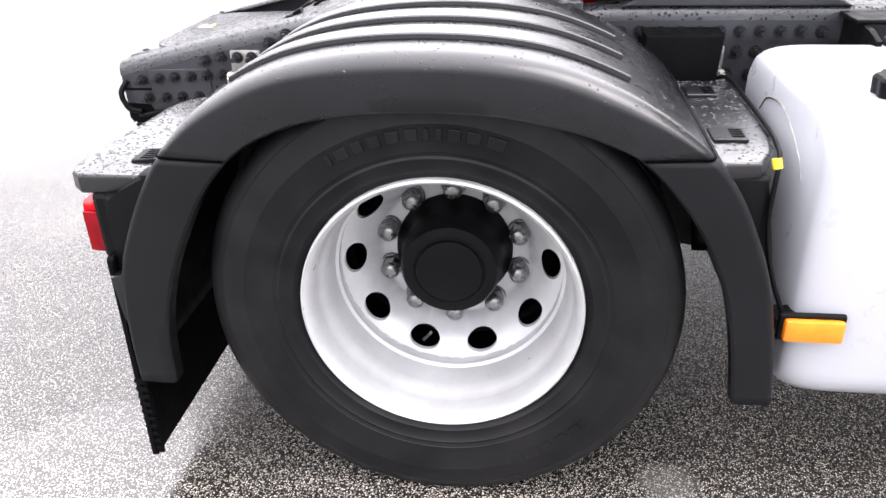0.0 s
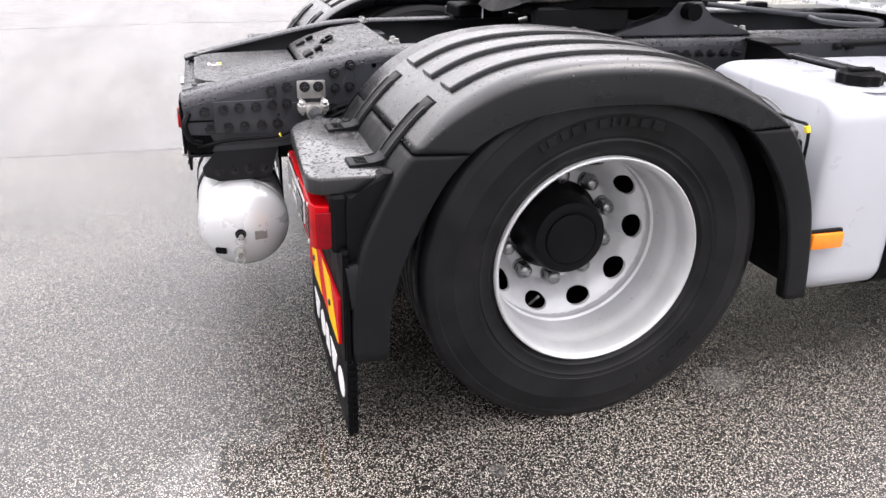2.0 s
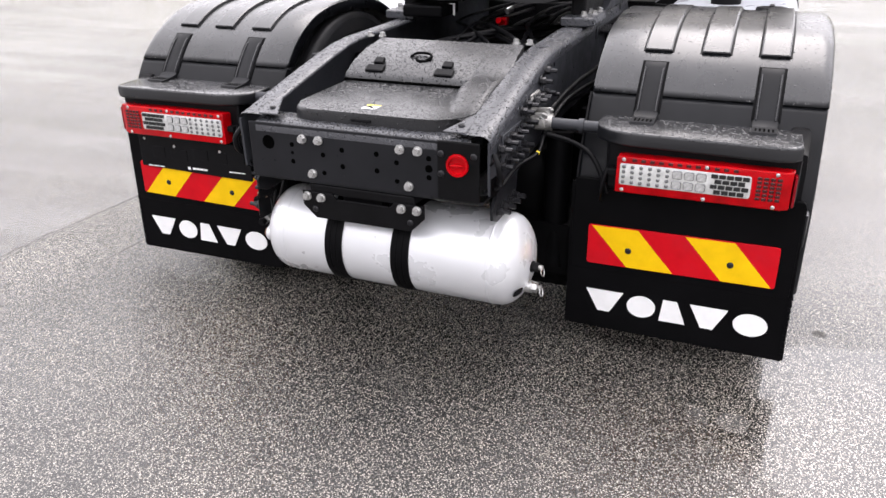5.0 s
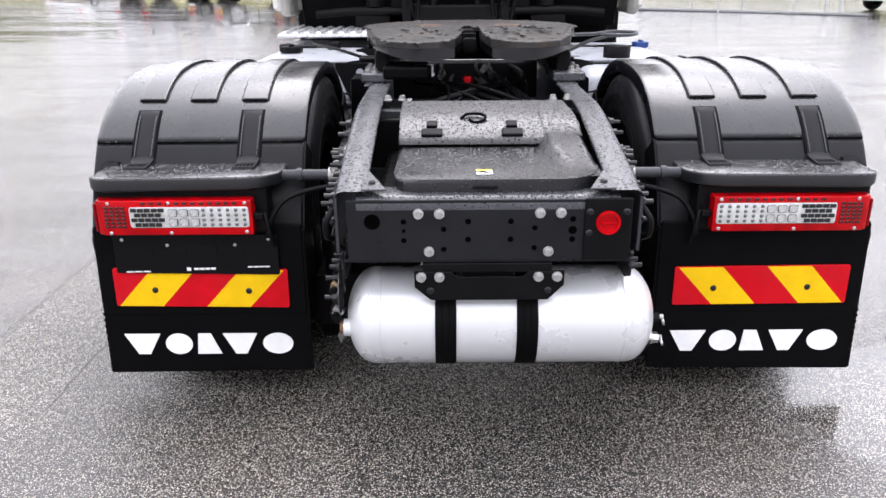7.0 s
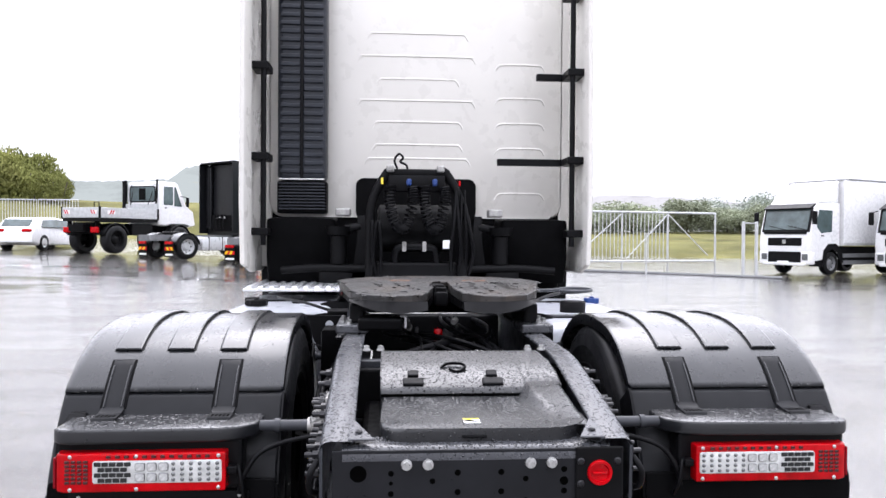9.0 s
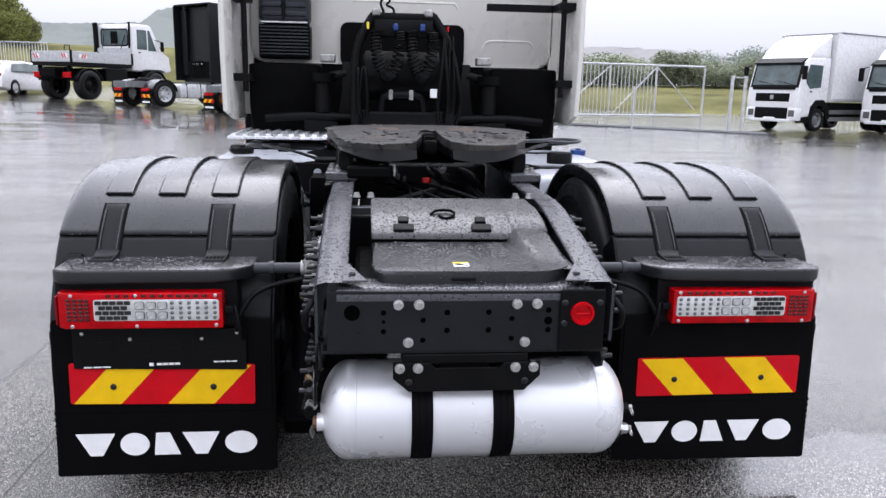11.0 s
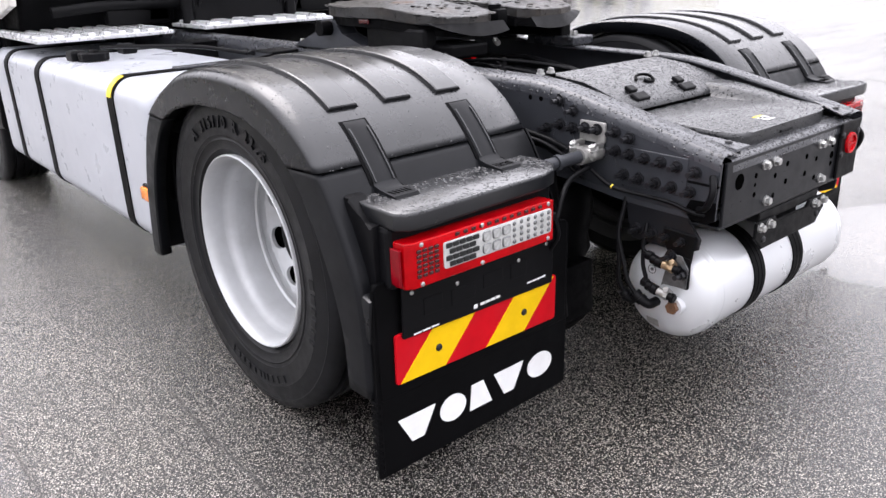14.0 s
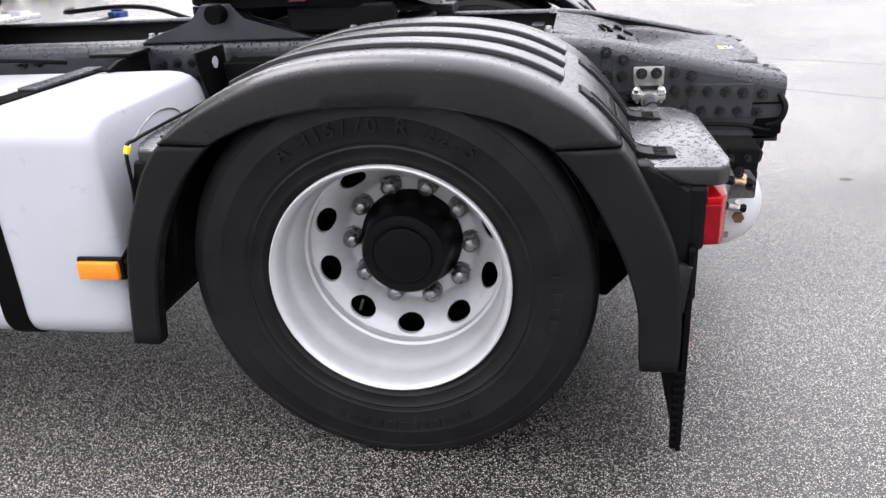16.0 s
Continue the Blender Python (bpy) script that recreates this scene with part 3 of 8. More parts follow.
def wheel(s, phase):
    """Disc wheel with twin tyres."""
    bm = bmesh.new()
    c = (0, 0, HUBZ)
    barrel = [(0.264, 1.024), (0.266, 1.030), (0.2665, 1.036), (0.2685, 1.042), (0.2620, 1.046), (0.2620, 1.057), (0.2690, 1.062), (0.2690, 1.122), (0.2700, 1.127), (0.2700, 1.136), (0.278, 1.154), (0.2825, 1.168), (0.2830, 1.174), (0.2845, 1.204), (0.2870, 1.220), (0.2930, 1.234), (0.2985, 1.2390), (0.3025, 1.2365), (0.3040, 1.229), (0.303, 1.215), (0.291, 1.175), (0.288, 1.13)]
    lathe(bm, [(r, s * y) for r, y in barrel], c, seg=120)
    # disc: ten sectors, each with an open hand hole
    def put(r, a, dy=0.0):
        return bm.verts.new((r * math.cos(a), s * (rim_y(r) + dy), HUBZ + r * math.sin(a)))
    r0, r1, half = 0.186, 0.264, math.pi / 10
    for k in range(10):
        a0 = phase + half + 2 * half * k
        dirs = [2 * math.pi * i / 32 for i in range(32)]
        hole, edge, back = [], [], []
        for d in dirs:
            ca, cr = math.cos(d), math.sin(d)
            hole.append(put(0.235 + 0.0225 * cr, a0 + 0.0390 * ca / 0.235))
            back.append(put(0.235 + 0.0225 * cr, a0 + 0.0390 * ca / 0.235, -0.012))
            # the sector's edge in angle and radius, scaled to a common square
            sx, sy = half, (r1 - 0.235) if cr > 0 else (0.235 - r0)
            q = max(abs(ca), abs(cr))
            edge.append(put(0.235 + sy * cr / q, a0 + sx * ca / q))
        for i in range(32):
            j = (i + 1) % 32
            bm.faces.new((hole[i], hole[j], edge[j], edge[i]))
            bm.faces.new((hole[i], back[i], back[j], hole[j]))
    lathe(bm, [(r0, s * rim_y(r0)), (0.181, s * 0.930), (0.175, s * 0.928), (0.125, s * 0.928)], c, seg=120)
    bmesh.ops.remove_doubles(bm, verts=bm.verts[:], dist=0.0008)
    w = part("rear_wheel", bm, RIM, truck, "silver ten-hole steel disc wheel with twin tyres", smooth=40)
    part("outer_tyre", tyre_mesh(0.928, 1.252, s), TYRE, w, "wet black road tyre", smooth=28)
    part("inner_tyre", tyre_mesh(0.575, 0.890, s), TYRE, w, smooth=28)
    bm = bmesh.new()
    lathe(bm, [(0.295, s * 1.10), (0.30, s * 0.9), (0.30, s * 0.62), (0.24, s * 0.60), (0.255, s * 0.80), (0.245, s * 0.900), (0.12, s * 0.905)], c, seg=48)
    part("inner_rim", bm, DARK, w, smooth=40)
    bm = bmesh.new()
    lathe(bm, [(0.143, s * 0.929), (0.143, s * 0.940), (0.138, s * 0.946), (0.130, s * 0.952), (0.122, s * 0.985), (0.117, s * 1.040), (0.110, s * 1.052), (0.090, s * 1.0565), (0.084, s * 1.056), (0.082, s * 1.0535), (0.079, s * 1.0535), (0.077, s * 1.059), (0.070, s * 1.061), (0.0, s * 1.061)], c, seg=64)
    part("hub_cap", bm, PLASTIC, w, "black hub cap", smooth=40)
    bm = bmesh.new()
    lathe(bm, [(0.0300, 0), (0.0300, 0.006), (0.0275, 0.009)], (0, 0, 0), seg=20)
    cyl(bm, (0, 0.006, 0), (0, 0.037, 0), 0.0258, 0.0248, seg=6)
    lathe(bm, [(0.0225, 0.037), (0.0215, 0.044), (0.0165, 0.050), (0.008, 0.053), (0, 0.0535)], (0, 0, 0), seg=16)
    me = mesh_of("wheel_nut", bm, NUT, 40)
    for k in range(10):
        a = phase + 2 * math.pi * k / 10
        bolt_at(me, w, (0.1675 * math.cos(a), s * 0.928, HUBZ + 0.1675 * math.sin(a)), (0, s, 0), "wheel_nut")
    # valve stem behind one hand hole
    av = phase + half + 2 * half * (8 if s > 0 else 6)
    bm = bmesh.new()
    cyl(bm, (0.262 * math.cos(av), s * 0.975, HUBZ + 0.262 * math.sin(av)), (0.222 * math.cos(av + 0.05), s * 0.992, HUBZ + 0.222 * math.sin(av + 0.05)), 0.0042, seg=8)
    part("valve_stem", bm, ZINC, w, smooth=40)
    # raised marks on the sidewall: the size in figures, the makers' words as plain bars
    def arc_marks(a_mid, r, items):
        a = a_mid - sum(wd + 0.012 for wd in items) / 2 / r
        for wd in items:
            a += (wd / 2) / r
            mt = Matrix.Translation((0, 0, HUBZ)) @ Matrix.Rotation(-a + math.pi / 2, 4, "Y") @ Matrix.Translation((0, s * 1.2530, r))
            bmk = bmesh.new()
            box(bmk, (0, 0, 0), (wd, 0.0036, 0.024), 0.003, mt)
            part("raised_mark", bmk, TYRE, w)
            a += (wd / 2 + 0.012) / r
    arc_marks(radians(97 if s < 0 else 268), 0.4, [0.034, 0.026, 0.024, 0.012, 0.010, 0.024, 0.026, 0.024, 0.02, 0.026, 0.01])
    arc_marks(radians(-52 if s < 0 else 190), 0.41, [0.03, 0.03, 0.02, 0.03, 0.026, 0.012])
    return w


WHEELS = {1: wheel(1, radians(1.5)), -1: wheel(-1, radians(18))}
for w in WHEELS.values():
    w.location.x = -0.005


def size_figures(s, text, a_mid, r):
    """Raised figures round the sidewall, one letter after another."""
    step = 0.0335
    a = a_mid + (step * (len(text) - 1) / 2 / r) * (1 if s < 0 else -1)
    for ch in text:
        if ch != " ":
            cu = bpy.data.curves.new("figure", "FONT")
            cu.offset = 0.0011
            cu.body, cu.size, cu.extrude, cu.align_x = ch, 0.049, 0.003, "CENTER"
            tmp = bpy.data.objects.new("figure", cu)
            me = bpy.data.meshes.new_from_object(tmp)
            bpy.data.objects.remove(tmp)
            bpy.data.curves.remove(cu)
            me.materials.clear()
            me.materials.append(TYRE)
            # text lies in x, y facing z: stand it up, facing out of the wheel
            stand = Matrix.Rotation(math.pi / 2, 4, "X") if s < 0 else Matrix.Rotation(math.pi, 4, "Z") @ Matrix.Rotation(math.pi / 2, 4, "X")
            m = Matrix.Translation((0, 0, HUBZ)) @ Matrix.Rotation(math.pi / 2 - a, 4, "Y") @ Matrix.Translation((0, s * 1.2530, r - 0.018)) @ stand
            shared("size_figure", me, WHEELS[s], m)
        a += (-1 if s < 0 else 1) * step / r


size_figures(1, "A 315/70 R 22.5", radians(90), 0.405)

# -- rear mudguards --
OUT = [(-.700, .31), (-.698, .45), (-.682, .59), (-.640, .70), (-.592, .79), (-.548, .852), (-.48, .925), (-.40, .980), (-.30, 1.022), (-.18, 1.045), (-.04, 1.053), (.10, 1.047), (.22, 1.026), (.33, .985), (.42, .935), (.505, .868), (.56, .80), (.605, .71), (.645, .605), (.672, .47), (.69, .335)]
ARCH = [(-.606, .31), (-.598, .45), (-.567, .57), (-.521, .675), (-.464, .775), (-.403, .845), (-.35, .883), (-.29, .91), (-.22, .93), (-.14, .942), (-.04, .947), (.08, .944), (.17, .932), (.26, .911), (.32, .888), (.372, .862), (.437, .80), (.502, .71), (.553, .60), (.585, .47), (.603, .335)]
GN = 81
OUTF, ARCHF = poly_lerp(OUT, GN), poly_lerp(ARCH, GN)
SEAM_R, SEAM_F = 20, 60


def out_normal(i):
    a, b = OUTF[max(i - 1, 0)], OUTF[min(i + 1, GN - 1)]
    d = Vector((b[0] - a[0], b[1] - a[1])).normalized()
    return Vector((-d.y, d.x))


def guard_row(i, drop):
    """One section of the guard: inner lip, roof, rounded shoulder, outer cheek."""
    (ox, oz), (ax, az) = OUTF[i], ARCHF[i]
    n = out_normal(i) * drop
    ox, oz = ox + n.x, oz + n.y
    d = Vector((ax - ox, az - oz))
    L = d.length
    d = d / L
    w = min(1.0, max(0.0, min(i - SEAM_R + 2, SEAM_F + 2 - i) / 10.0))
    w = w * w * (3 - 2 * w)
    rs, dr = 0.018 + 0.030 * w, 0.016 + 0.018 * w
    row = [(ox + d.x * 0.05, 0.585, oz + d.y * 0.05), (ox + d.x * 0.006, 0.585, oz + d.y * 0.006), (ox, 0.592, oz), (ox, 0.75, oz), (ox, 0.95, oz), (ox, 1.10, oz), (ox, 1.285 - rs, oz)]
    for k in range(1, 9):
        a = radians(90 * k / 8)
        row.append((ox + d.x * dr * (1 - math.cos(a)), 1.285 + drop - rs + rs * math.sin(a), oz + d.y * dr * (1 - math.cos(a))))
    return row + [(ox + d.x * L * 0.7, 1.287 + drop, oz + d.y * L * 0.7), (ox + d.x * (L - 0.006), 1.287 + drop, oz + d.y * (L - 0.006)), (ax, 1.282 + drop, az), (ax, 1.245, az)]


def guard_shell(s, i0, i1, drop=0.0):
    """The bent sheet from one station to another."""
    bm = bmesh.new()
    rows = [[bm.verts.new((x, s * y, z)) for x, y, z in guard_row(i, drop)] for i in range(i0, i1 + 1)]
    for a, b in zip(rows, rows[1:]):
        for j in range(len(a) - 1):
            bm.faces.new((a[j], a[j + 1], b[j + 1], b[j]))
    return bm


def over_roof(s, y0, y1, i0, i1, h, inset=0.012, ext=0.0):
    """A raised pad that runs over the roof between two stations, with upright ends."""
    bm = bmesh.new()
    rows = []
    stations = [(i0, -0.002 / h), (i0, 0.75)] + [(i, 1.0) for i in range(i0, i1 + 1)] + [(i1, 0.75), (i1, -0.002 / h)]
    for k, (i, f) in enumerate(stations):
        n = out_normal(i)
        x, z = OUTF[i]
        if k in (2, len(stations) - 3):
            j = i + (1 if k == 2 else -1)
            x, z = x + (OUTF[j][0] - x) * 0.12, z + (OUTF[j][1] - z) * 0.12
        elif k > len(stations) - 3 and ext:
            x, z = x + (OUTF[i + 1][0] - OUTF[i][0]) * ext, z + (OUTF[i + 1][1] - OUTF[i][1]) * ext
        hh = h * f
        pts = [(y0, -0.002), (y0 + inset * 0.4, hh * 0.8), (y0 + inset, hh), (y1 - inset, hh), (y1 - inset * 0.4, hh * 0.8), (y1, -0.002)]
        rows.append([bm.verts.new((x + n.x * q, s * y, z + n.y * q)) for y, q in pts])
    for a, b in zip(rows, rows[1:]):
        for j in range(len(a) - 1):
            bm.faces.new((a[j], a[j + 1], b[j + 1], b[j]))
    return bm


def solidify(ob, t=0.006):
    md = ob.modifiers.new("sheet", "SOLIDIFY")
    md.thickness, md.offset = t, -1
    return ob


def mudguard(s):
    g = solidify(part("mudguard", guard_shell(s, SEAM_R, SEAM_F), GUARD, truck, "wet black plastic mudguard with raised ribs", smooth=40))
    solidify(part("rear_skirt", guard_shell(s, 0, SEAM_R, -0.002), SKIRT, g, smooth=40))
    solidify(part("front_skirt", guard_shell(s, SEAM_F, GN - 1, -0.002), SKIRT, g, smooth=40))
    rain(g, 1500, 23 + s, 0.2, 0.0010, 0.0030)
    # inner side walls, down beside the inner tyre
    for i0, i1 in ((0, SEAM_R), (SEAM_F, GN - 1)):
        bm = bmesh.new()
        rows = []
        for i in range(i0, i1 + 1):
            x, z = OUTF[i]
            d = Vector((x, z - HUBZ))
            q = d.normalized() * min(0.535, d.length - 0.03)
            rows.append([bm.verts.new((xx, s * yy, zz)) for xx, zz, yy in ((x, z, 0.585), (q.x, q.y + HUBZ, 0.585), (q.x, q.y + HUBZ, 0.579), (x, z, 0.579))])
        for a, b in zip(rows, rows[1:]):
            for j in range(4):
                bm.faces.new((a[j], a[(j + 1) % 4], b[(j + 1) % 4], b[j]))
        bm.faces.new(rows[0])
        bm.faces.new(rows[-1][::-1])
        part("inner_wall", bm, PLASTIC, g)
    # dark line of the seams
    for i in (SEAM_R, SEAM_F):
        bmg = bmesh.new()
        tube(bmg, [(x, s * y, z) for x, y, z in guard_row(i, 0.0)[2:-2]], 0.0013, 6, smooth=False)
        part("seam_line", bmg, HOLE, g)
    # ribs over the roof
    for y0, y1 in ((0.722, 0.812), (0.899, 0.989), (1.073, 1.163)):
        rb = part("rib", over_roof(s, y0, y1, 27, 53, 0.011, 0.007), GUARD, g, smooth=25)
        # thin dark pad draws the shadow line round the rib
        part("rib_shade_line", over_roof(s, y0 - 0.004, y1 + 0.004, 27, 53, 0.0012, 0.001), PLASTIC, rb, smooth=25)
    # tongues with buckles that fasten the lamp shelf
    for y0 in (0.733, 1.083):
        # raised dark pad draws the shade of the groove
        part("tongue_groove", over_roof(s, y0 - 0.007, y0 + 0.075, 17, 25, 0.0014, 0.001, 0.25), DARK, g, smooth=30)
        t = part("tongue", over_roof(s, y0, y0 + 0.068, 16, 25, 0.005, 0.004), SKIRT, g, smooth=25)
        for ya in (y0 + 0.003, y0 + 0.058):
            part("tongue_edge", over_roof(s, ya, ya + 0.007, 17, 24, 0.0085, 0.002), GUARD, t, smooth=25)
        # the tongue bends flat on to the shelf and ends in a slotted foot
        bm = bmesh.new()
        prism(bm, [(-0.585, 0.812), (-0.598, 0.800), (-0.612, 0.7965), (-0.672, 0.7965), (-0.676, 0.789), (-0.585, 0.786)], "y", s * (y0 - 0.002), s * (y0 + 0.070), 0.003)
        bk = part("tongue_foot", bm, SKIRT, t, smooth=30)
        for k in range(5):
            bm = bmesh.new()
            box(bm, (-0.642, s * (y0 + 0.010 + 0.012 * k), 0.7966), (0.030, 0.0055, 0.0012))
            part("foot_slot", bm, HOLE, bk)
    # lamp shelf with a turned-down lip
    pts = [(-.535, .640), (-.66, .632), (-.715, .645), (-.755, .69), (-.775, .75), (-.786, 1.165), (-.781, 1.203), (-.755, 1.226), (-.60, 1.222), (-.535, 1.215)]
    bm = bmesh.new()
    prism(bm, [(x, s * y) for x, y in pts], "z", 0.746, 0.789, 0.008, 3)
    rain(part("lamp_shelf", bm, SHELF, g, "shelf over the rear lamp, covered in rain drops", smooth=40), 1700, 3 + s, 0.35, 0.0011, 0.0044)
    # plain shelf at the front of the guard
    bm = bmesh.new()
    prism(bm, [(x, s * y) for x, y in ((.50, .60), (.655, .60), (.672, .62), (.668, 1.02), (.645, 1.12), (.61, 1.19), (.50, 1.20))], "z", 0.790, 0.830, 0.008, 3)
    fs = part("front_shelf", bm, SHELF, g, "small front shelf of the guard, wet with rain", smooth=40)
    rain(fs, 500, 13 + s)
    for y in (0.72, 1.04):
        bm = bmesh.new()
        box(bm, (0.575, s * y, 0.8335), (0.07, 0.075, 0.007), 0.002)
        ft_ = part("shelf_foot", bm, GUARD, fs)
        for k in range(4):
            bm = bmesh.new()
            box(bm, (0.592, s * (y - 0.022 + 0.014 * k), 0.8373), (0.026, 0.006, 0.001))
            part("foot_slot", bm, HOLE, ft_)
    bm = bmesh.new()
    prism(bm, [(.55, .80), (.625, .80), (.64, .72), (.665, .60), (.66, .52), (.60, .52), (.57, .70)], "y", s * 1.12, s * 1.20, 0.010)
    part("front_moulding", bm, PLASTIC, g, smooth=40)
    # housing under the shelf and the moulded corner behind it
    bm = bmesh.new()
    box(bm, (-0.70, s * 0.955, 0.672), (0.075, 0.55, 0.155), 0.012)
    part("lamp_housing", bm, PLASTIC, g)
    bm = bmesh.new()
    prism(bm, [(-.70, .75), (-.66, .75), (-.61, .80), (-.585, .80), (-.60, .70), (-.655, .56), (-.672, .50), (-.69, .44), (-.698, .52), (-.70, .61), (-.70, .70)], "y", s * 1.19, s * 1.245, 0.010)
    part("corner_moulding", bm, PLASTIC, g, smooth=40)
    bm = bmesh.new()
    prism(bm, [(-.712, .575), (-.675, .585), (-.655, .55), (-.67, .47), (-.70, .455)], "y", s * 1.24, s * 1.276, 0.012)
    part("corner_pad", bm, GUARD, g, smooth=40)
    return g


for s in S2:
    mudguard(s)


# -- mudflaps, warning boards, lettering, plate holder --
def printed_shapes(parent, s):
    """Plain white printing in its place and size: wedges, discs and a block, with no letters."""
    x, z0, z1 = -0.7135, 0.150, 0.227
    total = 0.575
    left = 1.215 if s > 0 else -0.645
    for kind, a, b in (("wedge", 0.0, 0.215), ("disc", 0.24, 0.40), ("block", 0.425, 0.57), ("wedge", 0.585, 0.79), ("disc", 0.82, 1.0)):
        y0, y1 = left - total * a, left - total * b
        w, mid = abs(y1 - y0), (y0 + y1) / 2
        bm = bmesh.new()
        if kind == "wedge":
            poly = [(y0, z1), (y1, z1), (mid - w * 0.16, z0), (mid + w * 0.16, z0)]
        elif kind == "disc":
            poly = [(mid + w / 2 * math.cos(a), (z0 + z1) / 2 + 0.039 * math.sin(a)) for a in [2 * math.pi * i / 32 for i in range(32)]]
        else:
            poly = [(y0 - w * 0.1, z1), (y0 - w * 0.62, z1), (y1, z0), (y0, z0)]
        prism(bm, poly, "x", x - 0.0015, x + 0.001)
        part("printed_shape", bm, PRINT, parent)


def warning_board(s):
    y0, y1, z0, z1 = 0.640, 1.218, 0.326, 0.462
    tilt = Matrix.Translation((0, s * y0, z0)) @ Matrix.Rotation(radians(0.9 if s > 0 else -0.4), 4, "X") @ Matrix.Translation((0, -s * y0, -z0))
    bm = bmesh.new()
    prism(bm, [(s * y, z) for y, z in rounded(y0, z0, y1, z1, 0.008)], "x", -0.724, -0.716, 0.0015)
    bmesh.ops.transform(bm, matrix=tilt, verts=bm.verts[:])
    b = part("warning_board", bm, REFRED, truck, "red and yellow striped reflective board")
    # slanted yellow stripes, from the inner end outwards
    for a in (0.012, 0.303):
        bm = bmesh.new()
        wd, lean = 0.146, 0.118
        poly = [(y0 + a, z1 - 0.002), (y0 + a + wd, z1 - 0.002), (y0 + a + wd + lean, z0 + 0.002), (y0 + a + lean, z0 + 0.002)]
        prism(bm, [(s * y, z) for y, z in poly], "x", -0.7255, -0.723)
        bmesh.ops.transform(bm, matrix=tilt, verts=bm.verts[:])
        part("yellow_stripe", bm, REFYEL, b, "yellow reflective stripe")
    for y in (0.772, 1.083):
        p = tilt @ Vector((-0.7255, s * y, 0.386))
        bolt_at(RIVET, b, p, (-1, 0, 0), "rivet")


def mudflap(s):
    bm = bmesh.new()
    poly = [(0.575, 0.60), (0.575, 0.088), (0.60, 0.083), (1.272, 0.078), (1.280, 0.085), (1.272, 0.30), (1.266, 0.60)]
    prism(bm, [(s * y, z) for y, z in poly], "x", -0.713, -0.701, 0.003)
    f = part("mudflap", bm, FLAP, truck, "black rubber mudflap with white printing")
    # a stiff upper board and the ribs of the rubber edge
    bm = bmesh.new()
    prism(bm, [(s * y, z) for y, z in rounded(0.585, 0.30, 1.262, 0.615, 0.012)], "x", -0.7165, -0.700, 0.003)
    part("flap_board", bm, FLAP, f)
    bm = bmesh.new()
    box(bm, (-0.7005, s * 1.2645, 0.192), (0.027, 0.010, 0.222), 0.004)
    part("edge_strip", bm, FLAP, f)
    for k in range(10):
        bm = bmesh.new()
        box(bm, (-0.7005, s * 1.2705, 0.102 + 0.022 * k), (0.029, 0.012, 0.012), 0.003)
        part("edge_rib", bm, FLAP, f)
    printed_shapes(f, s)
    warning_board(s)


for s in S2:
    mudflap(s)

bm = bmesh.new()
prism(bm, rounded(0.662, 0.452, 1.196, 0.590, 0.006), "x", -0.7315, -0.7245, 0.002)
bmesh.ops.transform(bm, matrix=Matrix.Translation((0, 0.93, 0.5)) @ Matrix.Rotation(radians(1.0), 4, "X") @ Matrix.Translation((0, -0.93, -0.5)), verts=bm.verts[:])
holder = part("plate_holder", bm, PLASTIC, truck, "empty black number plate holder with small white print")
for y in (1.165, 1.02, 0.80, 0.69):
    bolt_at(SCREW, holder, (-0.7315, y, 0.572 if y in (1.165, 0.69) else 0.553), (-1, 0, 0), "screw")
for y0, y1, z, h, n in ((1.165, 1.080, 0.4585, 0.0042, 3), (0.965, 0.950, 0.4635, 0.011, 1), (0.942, 0.868, 0.4635, 0.0072, 4), (0.765, 0.690, 0.4665, 0.0046, 4)):
    for k in range(n):
        a, b = y0 + (y1 - y0) * k / n, y0 + (y1 - y0) * (k + 0.86) / n
        bm = bmesh.new()
        box(bm, (-0.7318, (a + b) / 2, z + 0.0065 - 0.0175 * ((a + b) / 2 - 0.93)), (0.0012, abs(b - a), h))
        part("print_bar", bm, PRINT, holder)
for y0, y1, z0, z1 in ((1.13, 1.07, 0.50, 0.545), (1.04, 0.96, 0.498, 0.54), (0.93, 0.86, 0.51, 0.55), (0.83, 0.77, 0.505, 0.55)):
    bm = bmesh.new()
    box(bm, (-0.7317, (y0 + y1) / 2, (z0 + z1) / 2), (0.003, abs(y1 - y0), z1 - z0), 0.001)
    part("embossed_bar", bm, PLASTIC, holder)


# -- rear lamps --
bm = bmesh.new()
box(bm, (0, 0, 0), (0.006, 0.0188, 0.0122), 0.001, seg=1)
BRICK = mesh_of("brick_cell", bm, DARKCELL)
bm = bmesh.new()
prism(bm, rounded(-0.0145, -0.0125, 0.0145, 0.0125, 0.006, 3), "x", -0.003, 0.003, 0.0015, 1)
SQUARE = mesh_of("square_cell", bm, CELL)
bm = bmesh.new()
prism(bm, rounded(-0.0125, -0.0108, 0.0125, 0.0108, 0.006, 3), "x", -0.002, 0.002)
SQCORE = mesh_of("square_core", bm, CHROME)
bm = bmesh.new()
lathe(bm, [(0.0, 0.004), (0.003, 0.0037), (0.0058, 0.002), (0.006, 0.0)], (0, 0, 0), seg=12)
BULL = mesh_of("round_cell", bm, CELL, 60)
bm = bmesh.new()
box(bm, (0, 0, 0), (0.004, 0.0135, 0.0085), 0.001, seg=1)
REDCELL = mesh_of("red_cell", bm, DEEPRED)


